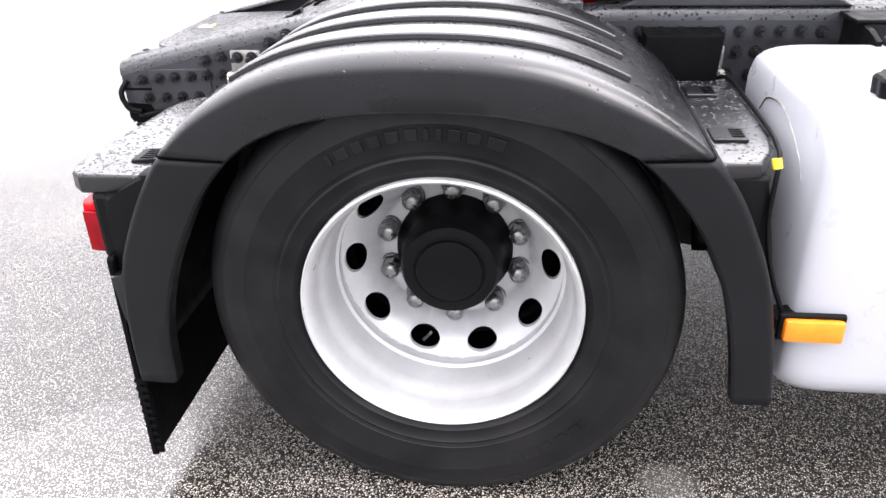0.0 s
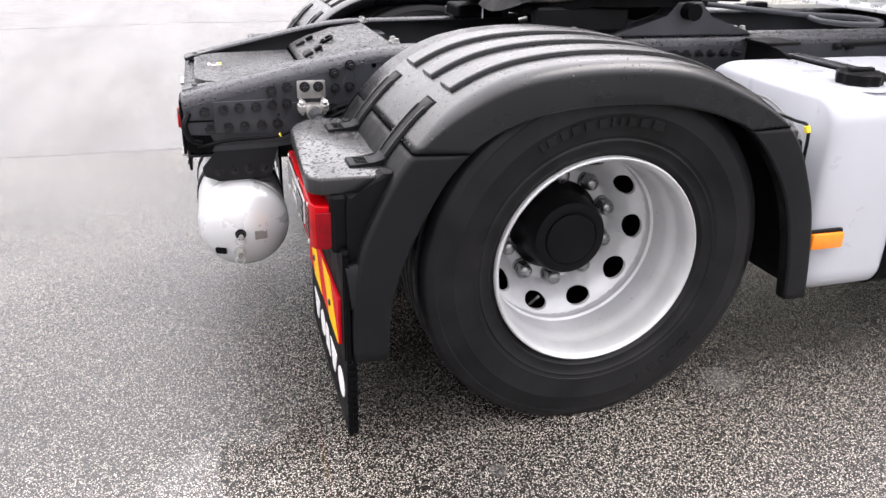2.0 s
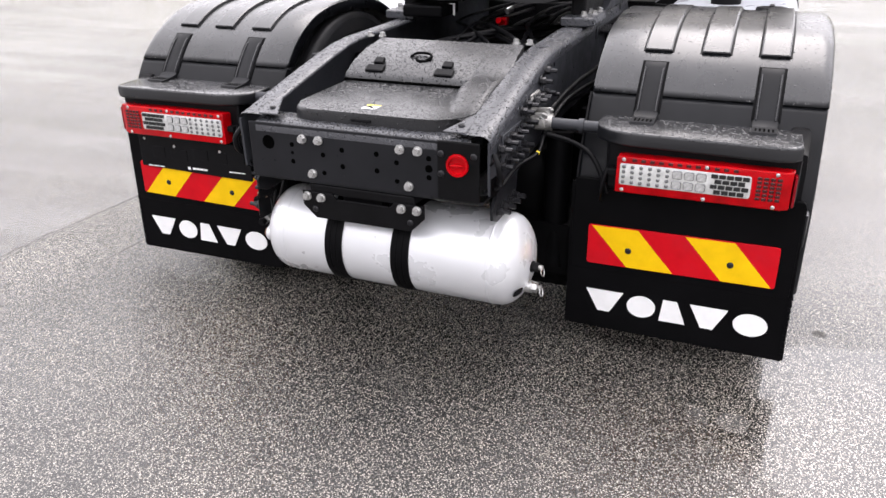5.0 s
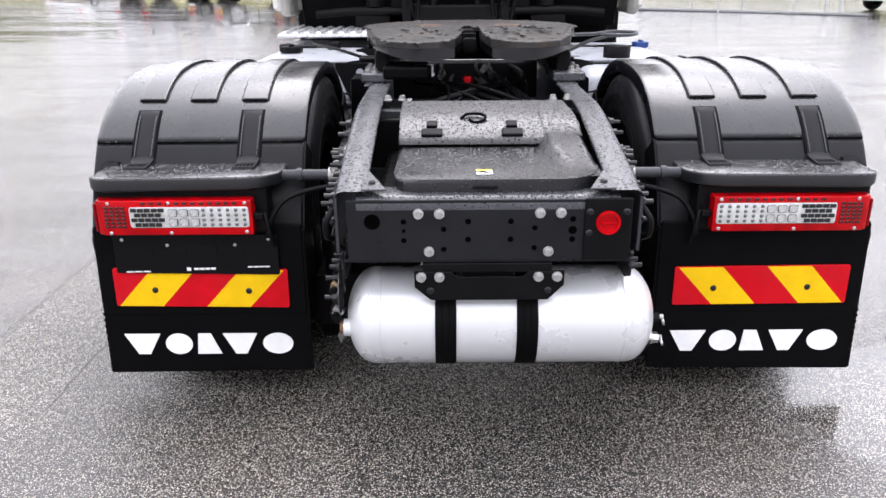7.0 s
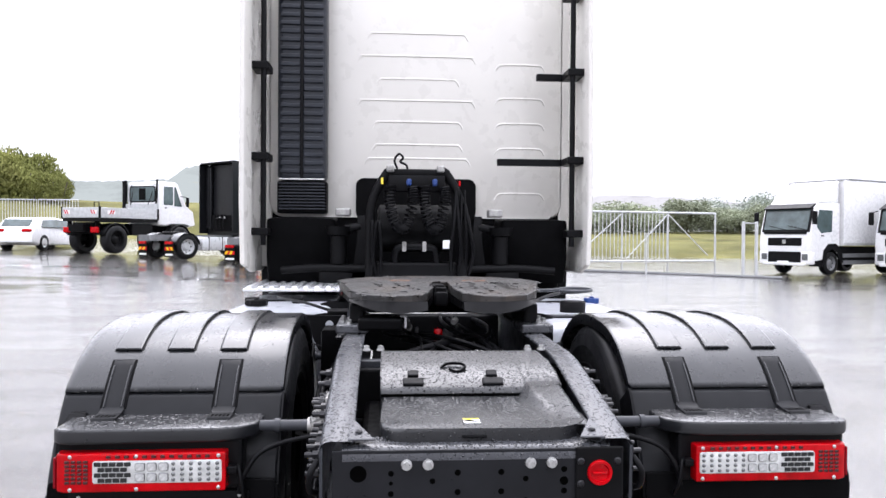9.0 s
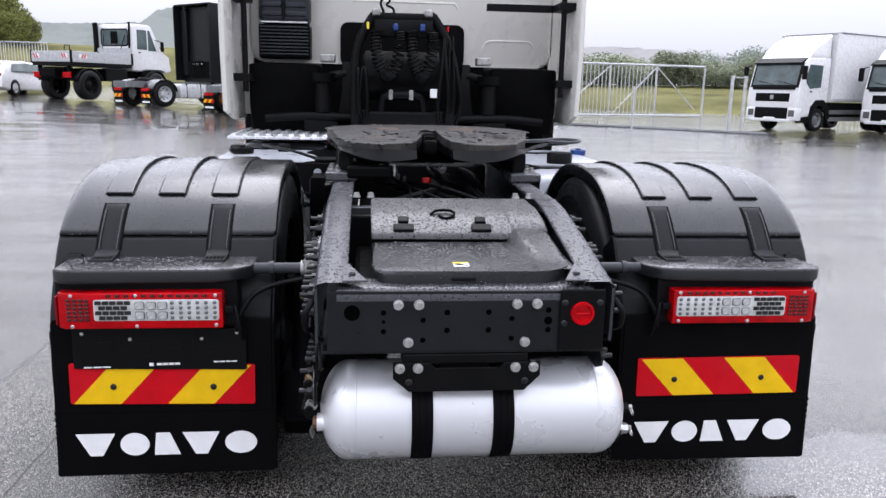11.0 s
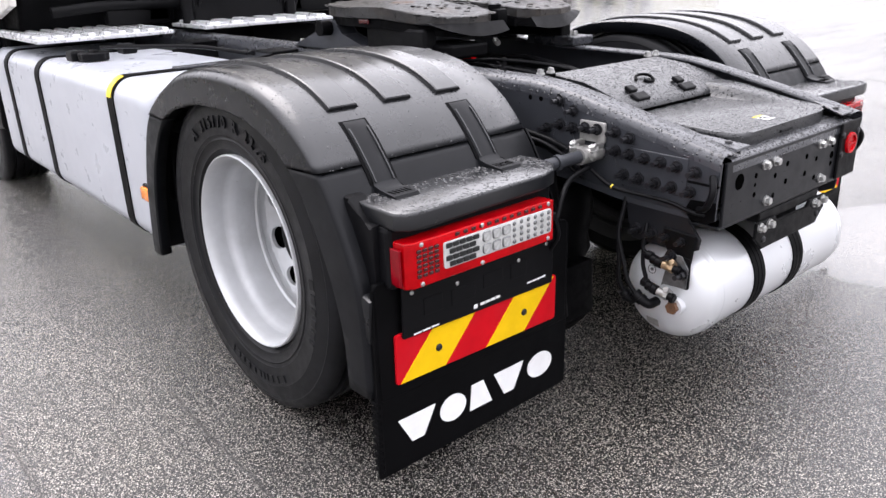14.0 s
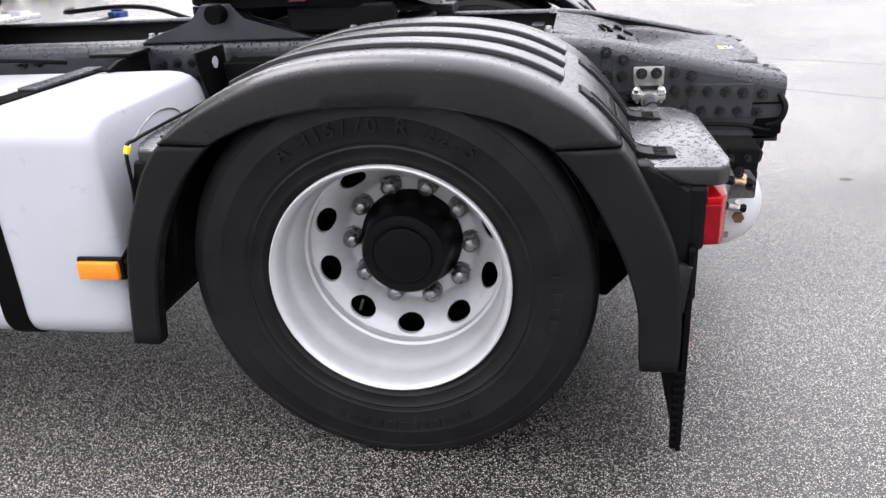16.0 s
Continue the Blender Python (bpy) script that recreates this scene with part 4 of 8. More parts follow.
def rear_lamp(s):
    """Red housing with a clear window of three kinds of cells."""
    x = -0.782
    bm = bmesh.new()
    poly = [(-.782, .722), (-.782, 1.190), (-.770, 1.212), (-.70, 1.222), (-.70, .722)]
    prism(bm, [(a, s * b) for a, b in poly], "z", 0.603, 0.718, 0.006, 3)
    lamp = part("rear_lamp", bm, RED, truck, "red tail lamp with a clear reversing window", smooth=40)
    bm = bmesh.new()
    prism(bm, [(s * y, z) for y, z in rounded(0.732, 0.630, 1.105, 0.697, 0.008)], "x", x - 0.004, x + 0.002, 0.002)
    part("clear_window", bm, CLEAR, lamp, "clear lamp window", smooth=40)
    xf = x - 0.0045
    for r in range(4):
        for k in range(5):
            y = 1.090 - 0.0215 * k - (0.0105 if r % 2 else 0)
            if y < 0.994:
                continue
            shared("brick_cell", BRICK, lamp, Matrix.Translation((xf, s * y, 0.6875 - 0.0158 * r)))
    for r in range(2):
        for k in range(3):
            m = Matrix.Translation((xf, s * (0.968 - 0.034 * k), 0.679 - 0.031 * r))
            shared("square_cell", SQUARE, lamp, m)
            shared("square_core", SQCORE, lamp, Matrix.Translation((-0.002, 0, 0)) @ m)
    for r in range(4):
        for k in range(6):
            m = Matrix.Translation((xf + 0.001, s * (0.872 - 0.0255 * k), 0.6875 - 0.0158 * r)) @ facing((-1, 0, 0))
            shared("round_cell", BULL, lamp, m)
    for r in range(6):
        for k in range(4):
            shared("red_cell", REDCELL, lamp, Matrix.Translation((x - 0.001, s * (1.178 - 0.0175 * k), 0.694 - 0.0122 * r)))
    for k in range(12):
        shared("red_cell", REDCELL, lamp, Matrix.Translation((x - 0.001, s * (1.06 - 0.026 * k), 0.708)))
    for y, z in ((0.742, 0.709), (0.98, 0.709), (1.170, 0.709), (0.742, 0.614), (0.98, 0.612), (1.170, 0.612)):
        bolt_at(SCREW, lamp, (x - 0.0005, s * y, z), (-1, 0, 0), "screw")
    # red reflector on the lamp's side
    bm = bmesh.new()
    box(bm, (-0.740, s * 1.2205, 0.658), (0.056, 0.008, 0.092), 0.003)
    part("side_reflector", bm, SIDERED, lamp, "dark red side reflector")
    # cable down to the lamp's inner end
    bm = bmesh.new()
    tube(bm, [(-0.72, s * 0.715, 0.66), (-0.75, s * 0.69, 0.66), (-0.76, s * 0.675, 0.60), (-0.73, s * 0.67, 0.55)], 0.007)
    part("lamp_cable", bm, PLASTIC, lamp, smooth=60)
    bm = bmesh.new()
    box(bm, (-0.755, s * 0.706, 0.66), (0.03, 0.03, 0.022), 0.004)
    part("lamp_plug", bm, PLASTIC, lamp)


for s in S2:
    rear_lamp(s)


# -- guard stays: tube into a cast bracket on the rail --
def guard_stay(s, x, z):
    bm = bmesh.new()
    cyl(bm, (x, s * 0.46, z - 0.055), (x, s * 0.70, z - 0.055), 0.018, seg=20)
    cyl(bm, (x, s * 0.575, z - 0.055), (x, s * 0.592, z - 0.055), 0.023, seg=20)
    st = part("guard_stay", bm, FRAME, truck, "black tube that carries the mudguard", smooth=40)
    bm = bmesh.new()
    box(bm, (x, s * 0.428, z + 0.01), (0.094, 0.012, 0.060), 0.006)
    box(bm, (x, s * 0.452, z - 0.044), (0.100, 0.05, 0.026), 0.008)
    cyl(bm, (x, s * 0.43, z - 0.055), (x, s * 0.49, z - 0.055), 0.025, seg=20)
    box(bm, (x + 0.035, s * 0.45, z - 0.04), (0.012, 0.05, 0.05), 0.004)
    box(bm, (x - 0.035, s * 0.45, z - 0.04), (0.012, 0.05, 0.05), 0.004)
    br = part("cast_bracket", bm, ALU, st, "cast aluminium clamp bracket", smooth=40)
    for dx in (-0.022, 0.022):
        bolt_at(STUD, br, (x + dx, s * 0.436, z + 0.02), (0, s, 0))
    for dx in (-0.036, 0.036):
        bolt_at(BRIGHT, br, (x + dx, s * 0.466, z - 0.034), (0, s * 0.5, 1))


for s in S2:
    guard_stay(s, -0.671, 0.824)
    guard_stay(s, 0.640, 0.840)


# -- frame rails --
RTOP = [(-1.078, .822), (-.96, .850), (-.80, .886), (-.62, .925), (-.50, .948), (-.40, .957), (.15, .965), (.42, .982), (3.0, .985)]
RBOT = [(3.0, .69), (.2, .69), (-.4, .685), (-.62, .665), (-.80, .645), (-1.03, .640), (-1.072, .648)]


def frame_rail(s):
    bm = bmesh.new()
    prism(bm, [(x, z - 0.018) for x, z in RTOP] + RBOT, "y", s * 0.412, s * 0.420)
    r = part("frame_rail", bm, FRAME, truck, "dark grey steel frame rail with many bolts")
    # top flange: a bent strip with a rounded outer edge, beaded with rain
    for name, pts, sign, mat in (("top_flange", RTOP, 1, FRAMETOP), ("bottom_flange", RBOT[::-1], -1, FRAME)):
        bm = bmesh.new()
        rows = []
        fine = []
        for a, b in zip(pts, pts[1:]):
            n = max(1, int(abs(b[0] - a[0]) / 0.08))
            fine += [(a[0] + (b[0] - a[0]) * k / n, a[1] + (b[1] - a[1]) * k / n) for k in range(n)]
        fine.append(pts[-1])
        for x, z in fine:
            sec = [(0.4215, z - sign * 0.040), (0.4218, z - sign * 0.026), (0.4200, z - sign * 0.017), (0.4160, z - sign * 0.009), (0.4105, z - sign * 0.0035), (0.403, z - sign * 0.0002), (0.392, z + sign * 0.002), (0.334, z + sign * 0.002), (0.331, z - sign * 0.001), (0.331, z - sign * 0.008)]
            rows.append([bm.verts.new((x, s * y, zz)) for y, zz in sec])
        for a, b in zip(rows, rows[1:]):
            for j in range(len(a) - 1):
                bm.faces.new((a[j], a[j + 1], b[j + 1], b[j]))
        fl = part(name, bm, mat, r, smooth=50)
        if sign > 0:
            rain(fl, 2600, 33 + s, 0.6)
    # rear end: stiffening plate, lower slice behind a groove
    bm = bmesh.new()
    prism(bm, [(-.985, .700), (-.985, .803), (-.795, .806), (-.795, .738), (-.76, .738), (-.735, .792), (-.60, .792), (-.57, .84), (-.545, .90), (-.53, .90), (-.50, .70), (-.60, .69)], "y", s * 0.420, s * 0.4245, 0.0015, 1)
    part("stiffener_plate", bm, FRAME, r)
    bm = bmesh.new()
    box(bm, (-1.03, s * 0.4205, 0.7425), (0.095, 0.004, 0.006))
    part("joint_groove", bm, DARK, r)
    # thin dark sheet painted for the shade in the cutout
    bm = bmesh.new()
    prism(bm, [(-1.075, .650), (-1.075, .70), (-1.0, .695), (-.985, .665), (-1.0, .642), (-1.05, .636)], "y", s * 0.423, s * 0.4215)
    part("end_cutout", bm, DARK, r)
    bolts = [(-1.010, .771), (-.953, .777), (-.903, .781), (-.850, .783), (-.800, .786), (-.752, .789), (-.998, .716), (-.942, .719), (-.890, .721), (-.836, .722), (-.785, .726), (-.798, .831), (-.748, .842), (-.594, .884), (-.541, .909), (-.592, .835), (-.545, .838), (-.60, .77), (-.55, .765), (-.49, .82)]
    for x, z in bolts:
        bolt_at(STUD, r, (x, s * 0.4245, z), (0, s, 0))
    for k in range(13):
        bolt_at(STUD, r, (0.30 + 0.0526 * k, s * 0.425, 0.917), (0, s, 0))
    for x, z in ((.72, .862), (.77, .862), (.82, .862), (.70, .80), (.76, .80), (.82, .80), (1.4, .93), (1.46, .93), (1.72, .93)):
        bolt_at(STUD, r, (x, s * 0.42, z), (0, s, 0))
    for k in range(2):
        bm = bmesh.new()
        cyl(bm, (-0.46 + 0.045 * k, s * 0.4195, 0.905), (-0.46 + 0.045 * k, s * 0.4208, 0.905), 0.008, seg=12)
        part("punched_hole", bm, HOLE, r)
    bm = bmesh.new()
    prism(bm, [(.25, .89), (1.05, .89), (1.05, .945), (.25, .945)], "y", s * 0.420, s * 0.425)
    part("side_strip", bm, FRAME, r)
    # gusset that hangs below the rear end
    bm = bmesh.new()
    prism(bm, [(-.985, .66), (-.785, .66), (-.807, .57), (-.817, .54), (-.985, .535), (-1.03, .555), (-1.035, .585), (-.995, .625)], "y", s * 0.405, s * 0.415, 0.003)
    g = part("hanger_plate", bm, BEAM, r)
    for k in range(4):
        bolt_at(STUD, g, (-0.985 + 0.05 * k, s * 0.415, 0.572), (0, s, 0))
    # corner plate on the flange at the very rear
    bm = bmesh.new()
    prism(bm, [(-1.074, s * .275), (-1.074, s * .345), (-.955, s * .345), (-.955, s * .33)], "z", 0.823, 0.829, 0.002, 1)
    bmesh.ops.transform(bm, matrix=Matrix.Translation((-1.074, 0, 0.826)) @ Matrix.Rotation(radians(-11), 4, "Y") @ Matrix.Translation((1.074, 0, -0.826)), verts=bm.verts[:])
    cp = part("corner_plate", bm, FRAMETOP, r)
    bolt_at(RIVET, cp, (-1.035, s * 0.318, 0.838), (0, 0, 1))
    bm = bmesh.new()
    box(bm, (-0.3, s * 0.30, 0.9), (0.05, 0.11, 0.03), 0.004)
    ct = part("cover_bracket", bm, FRAME, r)
    for dy in (0.0, 0.05):
        bolt_at(BRIGHT, ct, (-0.36, s * (0.315 - dy), 0.957), (0, 0, 1))
    return r


for s in S2:
    frame_rail(s)

# -- rear cross member with its fittings --
bm = bmesh.new()
box(bm, (-1.072, 0, 0.711), (0.010, 0.775, 0.176), 0.003)
xm = part("rear_crossmember", bm, BEAM, truck, "dark grey steel end beam of the chassis")
bm = bmesh.new()
rows = []
for x, z in ((-1.0775, .770), (-1.0775, .788), (-1.074, .799), (-1.064, .806), (-1.03, .809), (-.985, .812), (-.975, .806), (-.972, .76)):
    rows.append([bm.verts.new((x, y, z)) for y in (-0.36, -0.2, 0, 0.2, 0.36)])
for a, b in zip(rows, rows[1:]):
    for j in range(4):
        bm.faces.new((a[j], a[j + 1], b[j + 1], b[j]))
rain(part("top_flange", bm, FRAMETOP, xm, smooth=50), 1200, 41, 0.5)
bm = bmesh.new()
box(bm, (-1.03, 0, 0.622), (0.09, 0.80, 0.010), 0.003)
part("bottom_flange", bm, BEAM, xm)
for y, z in ((0.191, .760), (0.134, .760), (-0.141, .761), (-0.198, .761), (0.163, .651), (-0.167, .650)):
    bolt_at(BRIGHT, xm, (-1.077, y, z), (-1, 0, 0))
holes = [(0.318, .737, .019)] + [(0.232, .737, .0065), (0.232, .683, .0065), (0.232, .711, .0045), (0.122, .715, .0065), (0.122, .657, .0065), (0.055, .737, .007), (0.055, .685, .007), (-0.062, .737, .007), (-0.062, .685, .007), (-0.128, .718, .0065), (-0.128, .660, .0065), (-0.232, .742, .007), (-0.232, .711, .010), (-0.232, .684, .007)]
# flat dark discs stand for the shade inside the holes
for y, z, r in holes:
    bm = bmesh.new()
    lathe(bm, [(r * 1.18, 0.0004), (r * 1.15, 0.0014), (0, 0.0014)], (0, 0, 0), seg=18)
    ob = part("drilled_hole", bm, HOLE, xm)
    ob.matrix_basis = Matrix.Translation((-1.0765, y, z)) @ facing((-1, 0, 0))
bm = bmesh.new()
box(bm, (-1.083, -0.327, 0.715), (0.010, 0.130, 0.178), 0.006)
pl = part("plug_plate", bm, BLACKM, xm, "black plate with a red round plug")
bm = bmesh.new()
lathe(bm, [(0.034, 0.0), (0.034, 0.006), (0.032, 0.009), (0.025, 0.0095), (0.023, 0.004), (0.0, 0.004)], (0, 0, 0), seg=28)
ob = part("red_plug", bm, RED, pl, "bright red plastic plug", smooth=40)
ob.matrix_basis = Matrix.Translation((-1.088, -0.326, 0.735)) @ facing((-1, 0, 0))
bm = bmesh.new()
box(bm, (-1.095, -0.326, 0.735), (0.006, 0.042, 0.007), 0.002)
part("plug_grip", bm, RED, pl)
for y, z in ((-0.275, .765), (-0.375, .765), (-0.275, .705)):
    bolt_at(RIVET, pl, (-1.088, y, z), (-1, 0, 0))

# tank hanger below the beam
bm = bmesh.new()
prism(bm, [(.205, .592), (.10, .592), (.085, .570), (-.10, .570), (-.115, .592), (-.215, .592), (-.215, .55), (-.17, .505), (.16, .505), (.205, .545)], "x", -1.083, -1.073, 0.003)
th = part("tank_hanger", bm, BLACKM, truck, "black bracket that holds the air tank")
bm = bmesh.new()
box(bm, (-1.03, 0.0, 0.60), (0.09, 0.36, 0.03), 0.004)
part("hanger_shelf", bm, BLACKM, th)
bm = bmesh.new()
box(bm, (-1.04, 0.0, 0.585), (0.05, 0.14, 0.07), 0.006)
part("hanger_block", bm, DARK, th)
for y in (0.186, 0.135, -0.142, -0.194):
    bolt_at(BRIGHT, th, (-1.083, y, 0.577), (-1, 0, 0))
for y in (0.16, -0.17):
    bolt_at(RIVET, th, (-1.083, y, 0.535), (-1, 0, 0))

# -- air tank across the rear --
TX, TZ, TR = -0.917, 0.388, 0.149
bm = bmesh.new()
prof = [(0.0, 0.418)] + [(TR * math.sin(radians(a)), 0.332 + 0.086 * math.cos(radians(a))) for a in range(10, 91, 8)]
prof += [(TR * 0.995, 0.329), (TR, 0.325), (TR, -0.420), (TR * 0.995, -0.424)]
prof += [(TR * math.sin(radians(a)), -0.426 - 0.088 * math.cos(radians(a))) for a in range(90, 9, -8)] + [(0.0, -0.514)]
lathe(bm, prof, (TX, 0, TZ), seg=72)
at_ = part("air_tank", bm, TANKA, truck, "shiny white aluminium air tank held by two black straps", smooth=50)
for y in (0.118, -0.119):
    bm = bmesh.new()
    lathe(bm, [(TR + 0.001, y - 0.031), (TR + 0.004, y - 0.031), (TR + 0.0045, y - 0.012), (TR + 0.003, y - 0.01), (TR + 0.0045, y - 0.008), (TR + 0.0045, y + 0.008), (TR + 0.003, y + 0.01), (TR + 0.0045, y + 0.012), (TR + 0.004, y + 0.031), (TR + 0.001, y + 0.031)], (TX, 0, TZ), seg=64)
    part("strap", bm, FLAP, at_, "black rubber-lined tank strap", smooth=30)
for y in (0.31, -0.405):
    bm = bmesh.new()
    lathe(bm, [(TR, y - 0.004), (TR + 0.0018, y - 0.002), (TR + 0.0018, y + 0.002), (TR, y + 0.004)], (TX, 0, TZ), seg=64)
    part("weld_bead", bm, TANKA, at_, smooth=60)
# right-hand end: two valves, label plate, drain mark
for x, z, r, mat in ((-0.934, 0.381, 0.018, PLASTIC), (-0.940, 0.314, 0.020, ZINC)):
    bm = bmesh.new()
    cyl(bm, (x, -0.48, z), (x, -0.518, z), r, seg=16)
    cyl(bm, (x, -0.518, z), (x, -0.535, z), r * 0.85, seg=6)
    v = part("tank_valve", bm, mat, at_, "screwed valve on the tank's end", smooth=40)
    bm = bmesh.new()
    cyl(bm, (x, -0.535, z), (x, -0.548, z), r * 0.45, seg=10)
    part("valve_pin", bm, ALU, v, smooth=40)
    bm = bmesh.new()
    tube(bm, [(x - 0.008, -0.545, z), (x - 0.018, -0.548, z - 0.012), (x - 0.002, -0.552, z - 0.026), (x + 0.014, -0.548, z - 0.012), (x + 0.006, -0.545, z)], 0.002, 6)
    part("pull_ring", bm, ZINC, v, smooth=60)
bm = bmesh.new()
box(bm, (0, 0, 0), (0.042, 0.002, 0.030), 0.0)
ob = part("type_plate", bm, ALU, at_, "small grey type plate")
ob.matrix_basis = Matrix.Translation((-0.868, -0.508, 0.371)) @ Matrix.Rotation(radians(14), 4, "Z")
bm = bmesh.new()
prism(bm, rounded(-0.019, -0.013, 0.019, 0.013, 0.006), "y", -0.0015, 0.0015)
ob = part("black_stamp", bm, PLASTIC, at_)
ob.matrix_basis = Matrix.Translation((-1.001, -0.4905, 0.318)) @ Matrix.Rotation(radians(-22), 4, "Z") @ Matrix.Rotation(radians(20), 4, "X")
# left-hand end: plug, elbows and hoses
bm = bmesh.new()
cyl(bm, (-0.975, 0.40, 0.372), (-0.975, 0.436, 0.372), 0.019, seg=6)
bmr = bmesh.new()
cyl(bmr, (-0.975, 0.39, 0.372), (-0.975, 0.424, 0.372), 0.027, seg=24)
part("plug_boss", bmr, TANKA, at_, smooth=40)
part("drain_plug", bm, RUST, at_, "rust-brown hexagon plug")
bm = bmesh.new()
box(bm, (0, 0, 0), (0.042, 0.002, 0.026))
ob = part("type_plate", bm, ALU, at_)
ob.matrix_basis = Matrix.Translation((-0.925, 0.443, 0.318)) @ Matrix.Rotation(radians(-6), 4, "Z") @ Matrix.Rotation(radians(-20), 4, "X")
for x, z, dx in ((-0.853, 0.367, 0.022), (-0.915, 0.370, 0.040)):
    bm = bmesh.new()
    tube(bm, [(x, 0.405, z), (x, 0.447, z), (x + dx * 0.4, 0.458, z + 0.008), (x + dx, 0.462, z + 0.022)], 0.0145, 12)
    el = part("hose_elbow", bm, PLASTIC, at_, "black plastic hose elbow", smooth=60)
    for px, pz, r in ((x + dx * 0.55, z + 0.012, 0.0175), (x + dx, z + 0.022, 0.0165)):
        bm = bmesh.new()
        cyl(bm, (px - dx * 0.12, 0.4585, pz - 0.004), (px + dx * 0.12, 0.4615, pz + 0.004), r, seg=12)
        part("elbow_collar", bm, PLASTIC, el, smooth=40)
    bm = bmesh.new()
    tube(bm, [(x + dx, 0.462, z + 0.022), (x + dx * 1.7, 0.466, z + 0.060), (-0.812 + 0.25 * (x + 0.853), 0.462, 0.475), (-0.795, 0.450, 0.56), (-0.790, 0.42, 0.64), (-0.785, 0.40, 0.70)], 0.0068, 8)
    part("air_hose", bm, PLASTIC, el, "black air hose", smooth=60)
# steel bracket with two air couplings, hung from the hanger plate
bm = bmesh.new()
prism(bm, rounded(-1.020, 0.437, -0.955, 0.530, 0.008), "y", 0.424, 0.428, 0.001, 1)
prism(bm, [(-1.025, .595), (-.925, .60), (-.930, .55), (-.955, .515), (-1.018, .515)], "y", 0.4155, 0.4235, 0.002, 1)
vb = part("valve_bracket", bm, BLACKM, truck, "black bracket with brass and steel air couplings")
bm = bmesh.new()
prism(bm, [(-.957, .535), (-.995, .533), (-1.018, .50), (-1.014, .44), (-.945, .438), (-.935, .43)], "y", 0.4285, 0.4325, 0.001, 1)
part("coupling_plate", bm, GREYSTEEL, vb, "worn grey steel coupling plate")
for x, z in ((-1.002, 0.483), (-0.962, 0.528)):
    bolt_at(STUD, vb, (x, 0.4325, z), (0, 1, 0))
for x0, z0, x1, z1, mat in ((-0.948, 0.502, -1.003, 0.495, BRASS), (-0.938, 0.417, -0.992, 0.409, ALU)):
    bm = bmesh.new()
    d = Vector((x1 - x0, 0, z1 - z0))
    p = Vector((x0, 0.447, z0))
    cyl(bm, p, p + d * 0.45, 0.0125, seg=14)
    cyl(bm, p + d * 0.45, p + d * 0.62, 0.0145, seg=6)
    cyl(bm, p + d * 0.5 - Vector((0, 0.02, 0)), p + d * 0.5 + Vector((0, 0.006, 0.020)), 0.009, seg=10)
    f = part("coupling", bm, mat, vb, smooth=40)
    bm = bmesh.new()
    cyl(bm, p + d * 0.62, p + d, 0.0115, seg=10)
    cyl(bm, p + d * 0.80, p + d * 0.92, 0.0145, seg=10)
    part("coupling_cap", bm, PLASTIC, f, smooth=40)
    bm = bmesh.new()
    for u in (0.0, 0.34, 0.68):
        q = p - d.normalized() * (0.012 + 0.05 * u) + Vector((0, 0, 0.016 * u * u))
        cyl(bm, q - d.normalized() * 0.008, q + d.normalized() * 0.008, 0.0150 - 0.002 * u, seg=12)
    part("hose_nut", bm, PLASTIC, f, smooth=40)
    top = [(-0.879, 0.447, 0.531), (-0.878, 0.44, 0.565), (-0.872, 0.425, 0.60)] if mat is BRASS else [(-0.896, 0.450, 0.450), (-0.884, 0.450, 0.485), (-0.880, 0.446, 0.53)]
    bm = bmesh.new()
    tube(bm, [tuple(p - d.normalized() * 0.045 + Vector((0, 0, 0.008)))] + top, 0.0062, 8)
    part("coupling_hose", bm, PLASTIC, f, smooth=60)
bm = bmesh.new()
lathe(bm, [(0.0115, 0.0), (0.0135, 0.0), (0.0135, 0.001), (0.0115, 0.001)], (-0.900, 0.4265, 0.468), seg=20, closed=True)
cyl(bm, (-0.900, 0.425, 0.468), (-0.900, 0.4275, 0.468), 0.005, seg=10)
part("stamped_mark", bm, GREYSTEEL, at_, "round stamped mark")

# wiring along the rails' outsides
for s in S2:
    bm = bmesh.new()
    tube(bm, [(-0.70, s * 0.47, 0.735), (-0.78, s * 0.475, 0.70), (-0.86, s * 0.445, 0.685), (-0.95, s * 0.44, 0.68), (-1.02, s * 0.435, 0.665), (-1.06, s * 0.40, 0.655)], 0.0062)
    c = part("rail_cable", bm, PLASTIC, truck, "black corrugated cable", smooth=60)
    bm = bmesh.new()
    cyl(bm, (-0.780, s * 0.475, 0.701), (-0.784, s * 0.4745, 0.699), 0.0070, seg=10)
    part("yellow_tape", bm, YELLOW, c)
    bm = bmesh.new()
    tube(bm, [(-0.70, s * 0.48, 0.74), (-0.705, s * 0.56, 0.725), (-0.735, s * 0.63, 0.70), (-0.75, s * 0.672, 0.64), (-0.735, s * 0.69, 0.58)], 0.008)
    part("lamp_lead", bm, PLASTIC, c, smooth=60)
    bm = bmesh.new()
    tube(bm, [(-1.06, s * 0.425, 0.77), (-1.075, s * 0.445, 0.735), (-1.06, s * 0.445, 0.69), (-1.03, s * 0.43, 0.675)], 0.009)
    part("end_loop", bm, PLASTIC, c, smooth=60)

# -- cover between the rails --
def lid_top(x):
    return 0.845 + 0.034 * (x + 1.018)


